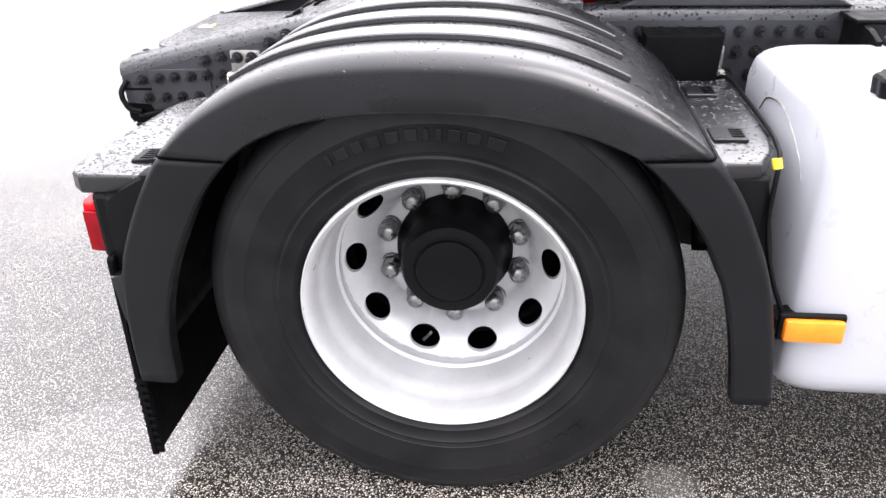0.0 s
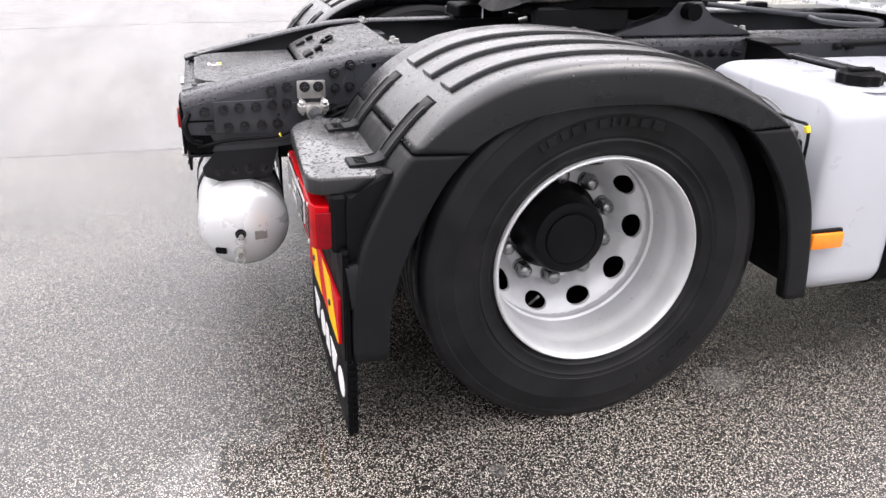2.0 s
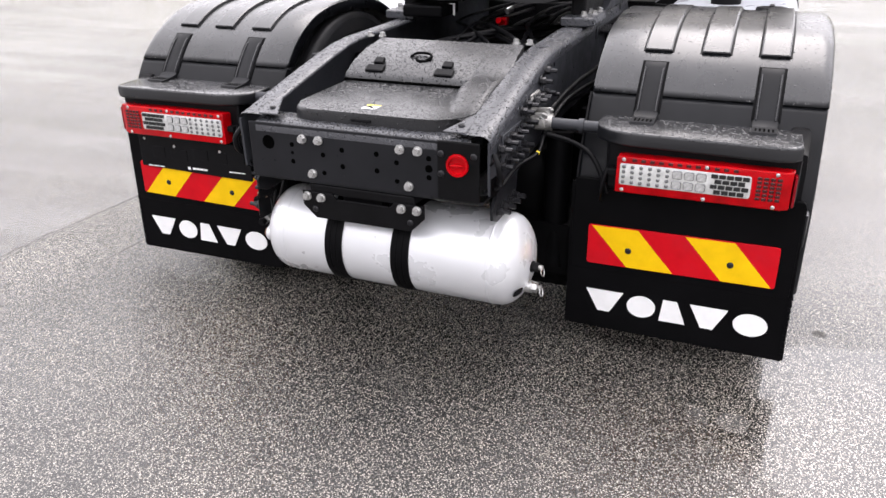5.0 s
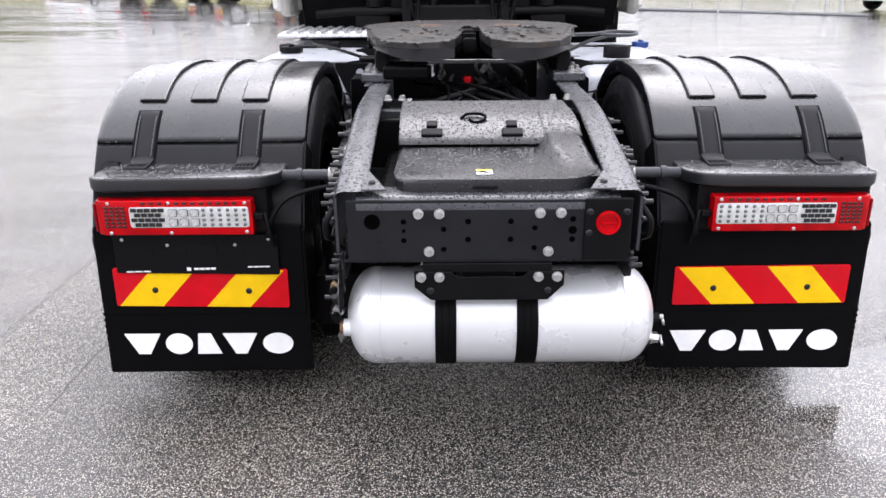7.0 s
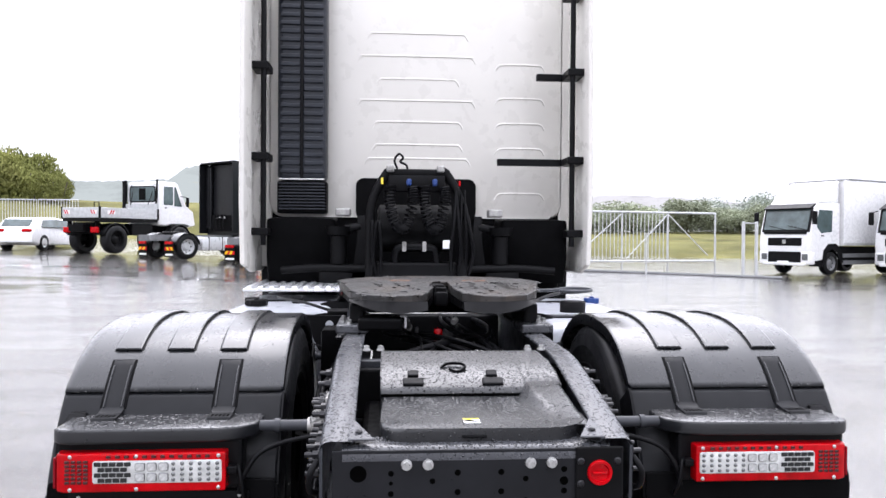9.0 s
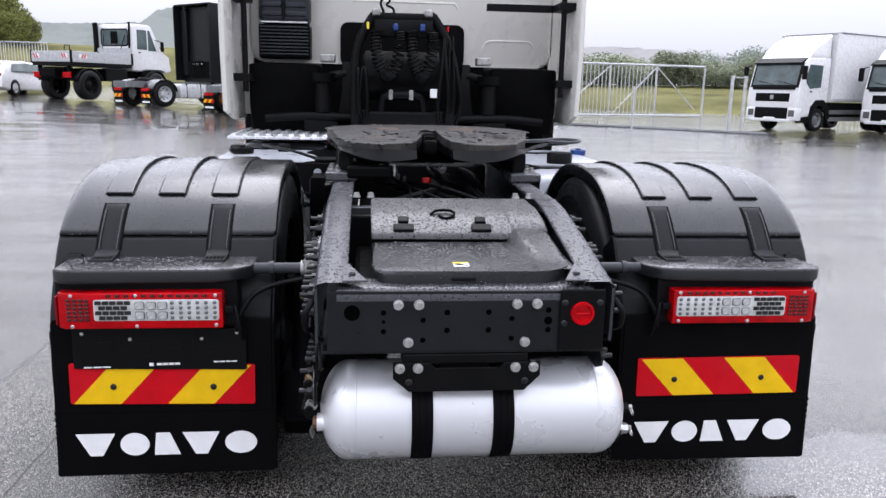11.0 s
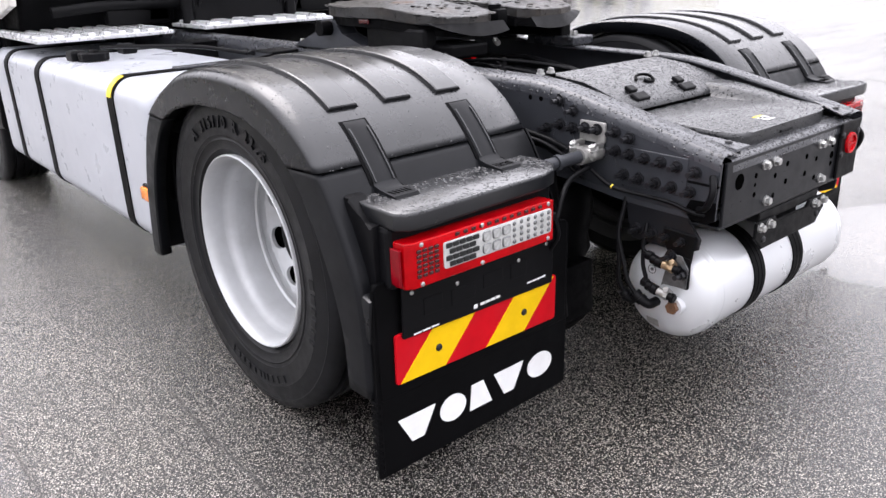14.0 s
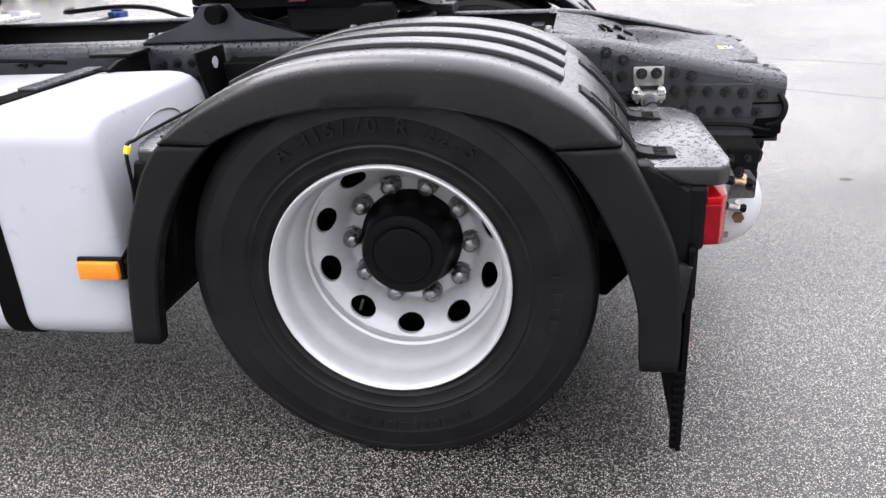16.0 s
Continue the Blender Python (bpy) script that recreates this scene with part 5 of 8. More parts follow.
bm = bmesh.new()
rim = [(-.655, -.325), (-.655, .262)]
rim += [(-.966 + .07 * math.cos(radians(a)), .192 + .07 * math.sin(radians(a))) for a in range(90, 181, 15)]
rim += [(-.906 + .13 * math.cos(radians(a)), -.195 + .13 * math.sin(radians(a))) for a in range(180, 271, 9)]
prism(bm, rim, "z", 0.775, 0.845, 0.012, 3)
for v in bm.verts:
    if v.co.z > 0.82:
        v.co.z += 0.034 * (v.co.x + 1.018)
lid = part("storage_lid", bm, LID, truck, "black plastic lid covered in rain drops", smooth=40)
rain(lid, 3200, 51, 0.6, 0.0011, 0.0038)
bm = bmesh.new()
prism(bm, [(-.672, .862), (-.668, .874), (-.655, .884), (-.60, .908), (-.50, .938), (-.375, .957), (-.375, .80), (-.672, .80)], "y", -0.203, 0.264, 0.006, 3)
fp = part("front_panel", bm, LID, lid, "sloping hinge panel of the lid", smooth=40)
rain(fp, 2800, 52, 0.5, 0.0011, 0.0036)
# the panel's shorter wing, and the lid's raised shoulder before it
bm = bmesh.new()
prism(bm, [(-.650, .880), (-.645, .888), (-.60, .908), (-.50, .938), (-.375, .957), (-.375, .80), (-.650, .80)], "y", -0.326, -0.196, 0.006, 3)
for v in bm.verts:
    if v.co.y < -0.26:
        v.co.y += 0.028 * max(0.0, min(1.0, (v.co.x + 0.62) / 0.245))
rain(part("panel_wing", bm, LID, lid, smooth=40), 800, 54, 0.5, 0.0012, 0.0044)
def ease(v):
    v = min(1.0, max(0.0, v))
    return v * v * (3 - 2 * v)


bm = bmesh.new()
rows = []
for i in range(25):
    x = -1.0 + 0.365 * i / 24
    row = []
    for j in range(17):
        y = -0.160 - 0.168 * j / 16
        inner = -0.185 - 0.045 * ease((-0.72 - x) / 0.22)
        up = ease((inner - y) / 0.045 + 0.35) * ease((y + 0.3275) / 0.016)
        row.append(bm.verts.new((x, y, lid_top(x) - 0.003 + 0.040 * up * ease((x + 1.0) / 0.34))))
    rows.append(row)
for p, q in zip(rows, rows[1:]):
    for j in range(16):
        bm.faces.new((p[j], p[j + 1], q[j + 1], q[j]))
rain(part("side_ridge", bm, LID, lid, "raised rounded shoulder of the lid", smooth=60), 900, 53, 0.4, 0.0011, 0.0038)
for y in (0.158, -0.10):
    bm = bmesh.new()
    box(bm, (-0.634, y, 0.890), (0.036, 0.068, 0.026), 0.005, Matrix.Translation((-0.634, y, 0.89)) @ Matrix.Rotation(radians(-28), 4, "Y") @ Matrix.Translation((0.634, -y, -0.89)))
    h = part("hinge_block", bm, PLASTIC, lid)
    bm = bmesh.new()
    box(bm, (-0.600, y, 0.915), (0.03, 0.036, 0.014), 0.004, Matrix.Translation((-0.6, y, 0.915)) @ Matrix.Rotation(radians(-28), 4, "Y") @ Matrix.Translation((0.6, -y, -0.915)))
    part("hinge_tab", bm, PLASTIC, h)
# dark bar painted for the shadow under the panel's edge
bm = bmesh.new()
box(bm, (-0.674, 0.03, 0.8585), (0.006, 0.462, 0.012))
part("lid_gap_shade", bm, HOLE, lid)
# a torn, curled scrap left on the panel
bm = bmesh.new()
tube(bm, [(-0.548, 0.062, 0.926), (-0.535, 0.045, 0.936), (-0.53, 0.02, 0.938), (-0.535, -0.005, 0.937), (-0.55, -0.018, 0.93), (-0.57, -0.005, 0.92), (-0.573, 0.02, 0.918), (-0.56, 0.035, 0.924)], 0.005, 6)
part("torn_scrap", bm, FLAP, lid, "curled black rubber scrap", smooth=60)
bm = bmesh.new()
box(bm, (-0.965, 0.006, 0.8475), (0.048, 0.046, 0.0015))
stk = part("warning_label", bm, PRINT, lid, "small yellow and white warning label")
bm = bmesh.new()
box(bm, (-0.947, 0.006, 0.8488), (0.011, 0.045, 0.0015))
part("label_band", bm, YELLOW, stk)
for x, y, a in ((-0.97, 0.01, 35), (-0.978, -0.004, -20), (-0.962, 0.018, 10)):
    bm = bmesh.new()
    box(bm, (0, 0, 0), (0.006, 0.022, 0.001))
    ob = part("label_bar", bm, PLASTIC, stk)
    ob.matrix_basis = Matrix.Translation((x, y, 0.849)) @ Matrix.Rotation(radians(a), 4, "Z")
bm = bmesh.new()
box(bm, (-1.035, 0.006, 0.822), (0.012, 0.07, 0.009), 0.003)
part("lid_handle", bm, PLASTIC, lid)
bm = bmesh.new()
box(bm, (-0.70, 0, 0.745), (0.70, 0.64, 0.07), 0.02)
part("storage_tray", bm, DARK, lid)

# -- axle, springs, tunnel and its lines --
bm = bmesh.new()
cyl(bm, (0, -0.60, HUBZ), (0, 0.60, HUBZ), 0.075, seg=24)
lathe(bm, [(0.0, -0.22), (0.10, -0.2), (0.18, -0.12), (0.205, 0), (0.18, 0.12), (0.10, 0.2), (0, 0.22)], (0, 0.03, HUBZ), seg=32)
cyl(bm, (0, 0, HUBZ), (0.40, 0, HUBZ + 0.06), 0.10, 0.07, seg=20)
ax = part("rear_axle", bm, DARK, truck, "black drive axle", smooth=40)
for s in S2:
    for x in (-0.42, 0.42):
        bm = bmesh.new()
        lathe(bm, [(0.0, 0.31), (0.10, 0.31), (0.105, 0.36), (0.135, 0.365), (0.152, 0.40), (0.142, 0.45), (0.152, 0.50), (0.155, 0.56), (0.145, 0.60), (0.12, 0.63), (0.0, 0.63)], (x, s * 0.345, 0), axis=(0, 0, 1), seg=28)
        part("air_bellows", bm, FLAP, ax, smooth=40)
    bm = bmesh.new()
    cyl(bm, (-0.16, s * 0.50, 0.45), (-0.16, s * 0.50, 0.62), 0.09, seg=24)
    cyl(bm, (-0.16, s * 0.50, 0.62), (-0.16, s * 0.50, 0.70), 0.06, 0.03, seg=20)
    part("brake_chamber", bm, DARK, ax, smooth=40)
    bm = bmesh.new()
    box(bm, (0, s * 0.47, 0.40), (1.05, 0.08, 0.04), 0.01)
    part("spring_beam", bm, DARK, ax)
    # added dark block that fills the black space under the rail
    bm = bmesh.new()
    prism(bm, [(-0.62, 0.40), (-0.30, 0.40), (-0.30, 0.26), (-0.38, 0.16), (-0.56, 0.14), (-0.63, 0.22)], "y", s * 0.33, s * 0.57, 0.02)
    part("underbody_filler", bm, DARK, ax, smooth=40)
    bm = bmesh.new()
    cyl(bm, (-0.60, s * 0.50, 0.24), (-0.52, s * 0.48, 0.70), 0.045, seg=18)
    part("shock_absorber", bm, DARK, ax, smooth=40)
    bm = bmesh.new()
    prism(bm, [(0.46, 0.93), (0.66, 0.93), (0.64, 0.62), (0.58, 0.42), (0.50, 0.42), (0.44, 0.62)], "y", s * 0.425, s * 0.545, 0.012)
    part("spring_hanger", bm, DARK, ax, smooth=40)
    for k, (yo, zo) in enumerate(((0.462, 0.80), (0.478, 0.775), (0.470, 0.745))):
        bm = bmesh.new()
        tube(bm, [(-0.66, s * (yo - 0.02), zo - 0.05), (-0.50, s * yo, zo + 0.015 * k), (-0.25, s * (yo + 0.012), zo + 0.02), (0.05, s * yo, zo - 0.01 * k), (0.48, s * (yo + 0.01), zo)], 0.009 - 0.0015 * k, 8)
        part("brake_hose", bm, PLASTIC, ax, "black hose along the rail", smooth=60)
bm = bmesh.new()
box(bm, (-0.30, 0, 0.80), (0.10, 0.80, 0.18), 0.01)
part("cross_member", bm, BLACKM, truck, "black chassis cross member")
bm = bmesh.new()
box(bm, (1.30, 0, 0.82), (0.12, 0.80, 0.2), 0.01)
part("cross_member", bm, BLACKM, truck)
bm = bmesh.new()
prism(bm, [(-.25, -.33), (2.9, -.33), (2.9, .33), (-.25, .33)], "z", 0.56, 0.60)
part("tunnel_floor", bm, DARK, truck, "dark gearbox tunnel between the rails")
rnd = random.Random(5)
for k in range(16):
    bm = bmesh.new()
    y0, y1 = rnd.uniform(-0.28, 0.28), rnd.uniform(-0.28, 0.28)
    z0, z1 = rnd.uniform(0.84, 0.90), rnd.uniform(0.84, 0.93)
    tube(bm, [(-0.24, y0, z0 - 0.06), (-0.05, y0 + rnd.uniform(-.06, .06), z0), (0.15, (y0 + y1) / 2, z1 + 0.01), (0.4, y1, z1), (0.9, y1 + rnd.uniform(-.05, .05), z1), (1.6, y1, z1 - 0.03)], rnd.uniform(0.006, 0.012), 7)
    part("air_line", bm, PLASTIC, truck, smooth=60)
bm = bmesh.new()
box(bm, (0.34, 0.012, 0.93), (0.045, 0.04, 0.045), 0.01)
cyl(bm, (0.32, 0.012, 0.93), (0.28, 0.018, 0.945), 0.014, seg=10)
rv = part("relay_valve", bm, RED, truck, "small red plastic coupling on a valve")
bm = bmesh.new()
box(bm, (0.40, 0.06, 0.89), (0.12, 0.10, 0.06), 0.012)
box(bm, (0.42, -0.09, 0.87), (0.10, 0.12, 0.07), 0.012)
part("valve_block", bm, BLACKM, rv)
bm = bmesh.new()
box(bm, (0.12, 0.27, 1.005), (0.20, 0.18, 0.05), 0.01)
part("fuse_box", bm, DARK, truck, "black box with a white end plate")
bm = bmesh.new()
box(bm, (0.12, 0.164, 1.005), (0.005, 0.010, 0.05), 0.002)
box(bm, (0.12, 0.20, 1.028), (0.005, 0.07, 0.005), 0.002)
part("white_tag", bm, PRINT, truck, "white plate under the coupling plate")
bm = bmesh.new()
cyl(bm, (0.2, -0.045, 0.995), (0.23, -0.06, 1.005), 0.012, seg=12)
part("grease_nipple", bm, ZINC, truck, "bright grease fitting")

# -- fifth wheel --
FX, FZ = 0.50, 1.158
bm = bmesh.new()
outline = []
for a in range(-112, 113, 6):
    outline.append((FX + 0.462 * math.cos(radians(a)), 0.462 * math.sin(radians(a))))
left = [(0.30, 0.428), (0.17, 0.40), (0.08, 0.345), (0.05, 0.25), (0.065, 0.14), (0.12, 0.072), (0.25, 0.042), (0.44, 0.042), (0.475, 0.0)]
outline += left + [(x, -y) for x, y in left[-2::-1]]
rnd = random.Random(8)
ragged = [(x + rnd.uniform(-0.0025, 0.0025), y + rnd.uniform(-0.0025, 0.0025)) for x, y in outline]
prism(bm, ragged, "z", FZ - 0.040, FZ, 0.005)
for v in bm.verts:
    if v.co.x < 0.33:
        v.co.z -= 0.13 * (0.33 - v.co.x)
fw = part("fifth_wheel", bm, GREASE, truck, "greasy worn steel coupling plate with an open throat")
bm = bmesh.new()
prism(bm, [(FX + (x - FX) * 0.97, y * 0.97) for x, y in outline], "z", FZ - 0.072, FZ - 0.041)
for v in bm.verts:
    if v.co.x < 0.33:
        v.co.z -= 0.13 * (0.33 - v.co.x)
part("plate_skirt", bm, DARK, fw)
for s in S2:
    # worn entry ramp: a lens-shaped sloping face under the rear edge
    bm = bmesh.new()
    rows = []
    for k in range(13):
        y = 0.075 + 0.325 * k / 12
        deep = 0.006 + 0.040 * max(0.0, 1 - ((y - 0.19) / 0.21) ** 2)
        x = 0.048 + 0.55 * max(0.0, y - 0.25) ** 1.2
        zt = FZ - 0.060 + 0.13 * (x - 0.048)
        rows.append([bm.verts.new((x, s * y, zt)), bm.verts.new((x - 0.032, s * y, zt - deep)), bm.verts.new((x + 0.10, s * y, zt - deep))])
    for p, q in zip(rows, rows[1:]):
        for j in range(3):
            bm.faces.new((p[j], p[(j + 1) % 3], q[(j + 1) % 3], q[j]))
    bm.faces.new(rows[0])
    bm.faces.new(rows[-1][::-1])
    part("entry_ramp", bm, BLACKM, fw, "worn sloping entry ramp", smooth=30)
bm = bmesh.new()
box(bm, (0.16, 0.012, FZ - 0.055), (0.10, 0.055, 0.06), 0.012)
cyl(bm, (0.16, 0.012, FZ - 0.04), (0.16, 0.012, FZ - 0.010), 0.026, seg=16)
part("lock_hook", bm, DARK, fw, "black greasy lock hook", smooth=40)
bm = bmesh.new()
cyl(bm, (0.475, 0, FZ - 0.10), (0.475, 0, FZ - 0.02), 0.055, seg=24)
box(bm, (0.34, 0.02, FZ - 0.03), (0.09, 0.07, 0.05), 0.01)
part("locking_jaw", bm, DARK, fw, "black greasy locking jaw")
rnd = random.Random(31)
bm = bmesh.new()
for k in range(230):
    if k % 3 == 0:
        i = rnd.randrange(len(ragged))
        x, y = ragged[i]
        x2, y2 = ragged[(i + 1) % len(ragged)]
        f = rnd.random()
        x, y = x + (x2 - x) * f + rnd.gauss(0, 0.006), y + (y2 - y) * f + rnd.gauss(0, 0.006)
    else:
        x, y = rnd.uniform(0.10, 0.88), rnd.choice((-1, 1)) * rnd.uniform(0.07, 0.36)
    z = FZ - 0.13 * max(0.0, 0.33 - x)
    r = rnd.uniform(0.004, 0.011)
    g = bmesh.ops.create_icosphere(bm, subdivisions=1, radius=r)
    for v in g["verts"]:
        v.co = Vector((x + v.co.x * rnd.uniform(1.0, 2.0), y + v.co.y * rnd.uniform(1.0, 2.0), z - 0.002 + v.co.z * rnd.uniform(0.25, 0.6)))
tagged(part("grease_clumps", bm, GREASE, fw, smooth=60), "", "", "", "stuff")
bm = bmesh.new()
box(bm, (0.76, 0, 1.035), (0.07, 0.68, 0.10), 0.012)
part("cross_web", bm, DARK, fw, "black steel web under the plate")
for y, r in ((0.18, 0.05), (-0.17, 0.06)):
    bm = bmesh.new()
    lathe(bm, [(r, 0), (r - 0.004, 0.0015), (r - 0.012, 0.0015), (r - 0.016, 0)], (0.52, y, FZ), axis=(0, 0, 1), seg=32)
    part("grease_ring", bm, RUST, fw)
for s in S2:
    bm = bmesh.new()
    prism(bm, [(.40, .982), (1.0, .982), (.97, .998), (.80, 1.048), (.76, 1.10), (.66, 1.10), (.62, 1.048), (.44, .998)], "y", s * 0.345, s * 0.425, 0.005)
    mt = part("mounting_plate", bm, FRAME, fw, "steel mounting plate of the coupling")
    bm = bmesh.new()
    box(bm, (0.17, s * 0.385, 0.985), (0.26, 0.13, 0.035), 0.006)
    part("mount_foot", bm, FRAMETOP, mt)
    bm = bmesh.new()
    box(bm, (0.30, s * 0.37, 1.04), (0.36, 0.06, 0.09), 0.012)
    part("mount_rib", bm, BLACKM, mt)
    bm = bmesh.new()
    cyl(bm, (0.70, s * 0.33, 1.07), (0.70, s * 0.475, 1.07), 0.03, seg=20)
    part("pivot_pin", bm, DARK, mt)
    for k in range(4):
        bolt_at(BRIGHT, mt, (0.10 + 0.05 * k, s * (0.43 if k % 2 else 0.40), 1.002), (0, 0, 1))
        bolt_at(BRIGHT, mt, (0.86 + 0.035 * k, s * 0.40, 0.995), (0, 0, 1))
bm = bmesh.new()
box(bm, (0.42, 0.447, 1.105), (0.06, 0.010, 0.016), 0.003)
part("red_tag", bm, DEEPRED, fw, "worn red sticker")
bm = bmesh.new()
tube(bm, [(0.80, -0.40, 1.09), (0.92, -0.56, 1.085), (1.0, -0.66, 1.082), (1.10, -0.76, 1.085), (1.14, -0.84, 1.082), (1.10, -0.90, 1.078), (1.02, -0.86, 1.075), (0.98, -0.78, 1.075), (1.0, -0.70, 1.078)], 0.009, 8)
part("release_handle", bm, FRAME, fw, smooth=60)


# -- fuel tanks --
def fuel_tank(s, x1):
    """A square tank with round edges and a domed rear end."""
    bm = bmesh.new()
    prof = rounded(0.56, 0.292, 1.222, 0.928, 0.085, 7)
    cy, cz = 0.89, 0.61
    rows = []
    for x, k in ((0.715, 0.90), (0.722, 0.935), (0.738, 0.965), (0.765, 0.988), (0.80, 0.998), (0.83, 1.0), (x1, 1.0)):
        f = []
        for y, z in prof:
            f.append(bm.verts.new((x, s * (cy + (y - cy) * (k if k < 1 else 1)), cz + (z - cz) * (k if k < 1 else 1))))
        rows.append(f)
    n = len(prof)
    for a, b in zip(rows, rows[1:]):
        for i in range(n):
            bm.faces.new((a[i], a[(i + 1) % n], b[(i + 1) % n], b[i]))
    bm.faces.new(rows[0])
    bm.faces.new(rows[-1][::-1])
    tk = part("fuel_tank", bm, TANKW, truck, "white fuel tank with black straps", smooth=45)
    # pressed line on the domed end
    bm = bmesh.new()
    tube(bm, [(0.716, s * 0.74, 0.80), (0.714, s * 0.80, 0.845), (0.714, s * 0.92, 0.855), (0.715, s * 1.06, 0.80), (0.716, s * 1.10, 0.76)], 0.0028, 6)
    part("pressed_line", bm, ALU, tk, smooth=60)
    straps = (1.06, 2.12, 2.74) if s > 0 else (1.04, 2.05)
    for i, x in enumerate(straps):
        bm = bmesh.new()
        for lo, hi, off in ((-0.036, 0.036, 0.005),):
            po = rounded(0.56 - off, 0.292 - off, 1.222 + off, 0.928 + off, 0.088, 7)
            pi = rounded(0.56 - 0.001, 0.292 - 0.001, 1.222 + 0.001, 0.928 + 0.001, 0.086, 7)
            O = [[bm.verts.new((x + e, s * y, z)) for y, z in po] for e in (lo, hi)]
            I = [[bm.verts.new((x + e, s * y, z)) for y, z in pi] for e in (lo, hi)]
            for k in range(len(po)):
                q = (k + 1) % len(po)
                bm.faces.new((O[0][k], O[0][q], O[1][q], O[1][k]))
                bm.faces.new((O[0][k], I[0][k], I[0][q], O[0][q]))
                bm.faces.new((O[1][k], O[1][q], I[1][q], I[1][k]))
        st = part("tank_strap", bm, FLAP, tk, "black tank strap", smooth=30)
        if i == 0:
            bm = bmesh.new()
            box(bm, (x, s * 0.78, 0.938), (0.055, 0.34, 0.010), 0.003)
            part("strap_plate", bm, FRAMETOP, st)
            # yellow stickers wrapped over the tank's upper edge
            for a0, a1 in ((8, 72),) if s > 0 else ((16, 48), (54, 92)):
                bm = bmesh.new()
                prev = None
                for k in range(9):
                    a = radians(a0 + (a1 - a0) * k / 8)
                    row = [bm.verts.new((x + e, s * (1.137 + r * math.cos(a)), 0.843 + r * math.sin(a))) for r in (0.0925, 0.0940) for e in (-0.024, 0.026)]
                    if prev:
                        for i, j in ((0, 1), (1, 3), (3, 2), (2, 0)):
                            bm.faces.new((prev[i], prev[j], row[j], row[i]))
                    else:
                        bm.faces.new((row[0], row[1], row[3], row[2]))
                    prev = row
                bm.faces.new((prev[0], prev[2], prev[3], prev[1]))
                bmesh.ops.recalc_face_normals(bm, faces=bm.faces[:])
                part("yellow_label", bm, YELLOW, st, "yellow sticker", smooth=40)
    return tk


ft = fuel_tank(1, 3.05)
ftr = fuel_tank(-1, 2.35)


def filler(parent, x, y, z, r=0.066, lobes=9, mat=None):
    bm = bmesh.new()
    ring = [[], [], []]
    for k, (h, f) in enumerate(((0.0, 0.97), (0.030, 1.0), (0.036, 0.92))):
        for i in range(72):
            a = 2 * math.pi * i / 72
            rr = r * f * (1 + 0.05 * math.cos(lobes * a))
            ring[k].append(bm.verts.new((x + rr * math.cos(a), y + rr * math.sin(a), z + h)))
    for a, b in zip(ring, ring[1:]):
        for i in range(72):
            bm.faces.new((a[i], a[(i + 1) % 72], b[(i + 1) % 72], b[i]))
    bm.faces.new(ring[2])
    box(bm, (x, y, z + 0.040), (r * 1.3, 0.022, 0.014), 0.005)
    return part("filler_cap", bm, mat or PLASTIC, parent, "black ribbed filler cap", smooth=30)


filler(ftr, 0.885, -1.085, 0.933)
filler(ft, 1.75, 1.05, 0.933)
bm = bmesh.new()
lathe(bm, [(0.10, 0.925), (0.095, 0.932), (0.0, 0.933)], (0.885, -1.085, 0), axis=(0, 0, 1), seg=32)
part("filler_neck", bm, TANKW, ftr, smooth=50)
bm = bmesh.new()
lathe(bm, [(0.075, 0.925), (0.075, 0.985), (0.07, 0.992), (0.0, 0.992)], (1.36, -0.86, 0), axis=(0, 0, 1), seg=32)
part("sender_cap", bm, PLASTIC, ftr, "round black tank sender cap", smooth=40)
filler(ftr, 2.04, -1.16, 0.922, 0.052, 8, BLUE)
for x, y in ((1.845, 1.10), (1.97, 0.82)):
    bm = bmesh.new()
    box(bm, (x, y, 0.95), (0.10, 0.07, 0.05), 0.01)
    part("tank_fitting", bm, PLASTIC, ft)
bm = bmesh.new()
tube(bm, [(1.2, 0.55, 0.95), (1.35, 0.72, 0.985), (1.6, 0.86, 0.985), (1.95, 0.95, 0.97)], 0.009)
part("tank_hose", bm, PLASTIC, ft, smooth=60)
bm = bmesh.new()
tube(bm, [(1.3, -0.55, 0.96), (1.6, -0.75, 1.0), (1.9, -0.9, 1.0), (2.2, -0.95, 0.98), (2.3, -1.15, 0.98)], 0.012)
part("tank_hose", bm, PLASTIC, ftr, smooth=60)
# tank supports between rail and tank
for s in S2:
    for x in (1.04, 1.85):
        bm = bmesh.new()
        prism(bm, [(.42, .97), (.60, .955), (.66, .94), (.60, .70), (.42, .70)], "x", x - 0.06, x - 0.045, 0.004)
        for v in bm.verts:
            v.co.y *= s
        box(bm, (x, s * 0.49, 0.965), (0.15, 0.13, 0.012), 0.004)
        part("tank_support", bm, BLACKM, truck, "black steel tank bracket")
# upright bracket behind the tank, facing the rear, with a round hole
for s in (1,):
    bm = bmesh.new()
    prism(bm, [(s * y, z) for y, z in ((.44, .975), (.64, .978), (.645, .955), (.575, .80), (.44, .80))], "x", 0.695, 0.703, 0.002, 1)
    wp = part("web_plate", bm, BLACKM, truck, "black upright bracket with a round hole")
    # disc coloured as the white tank seen through the hole
    bm = bmesh.new()
    cyl(bm, (0.6945, s * 0.523, 0.931), (0.6925, s * 0.523, 0.931), 0.019, seg=20)
    part("hole_view", bm, TANKW if s > 0 else HOLE, wp)

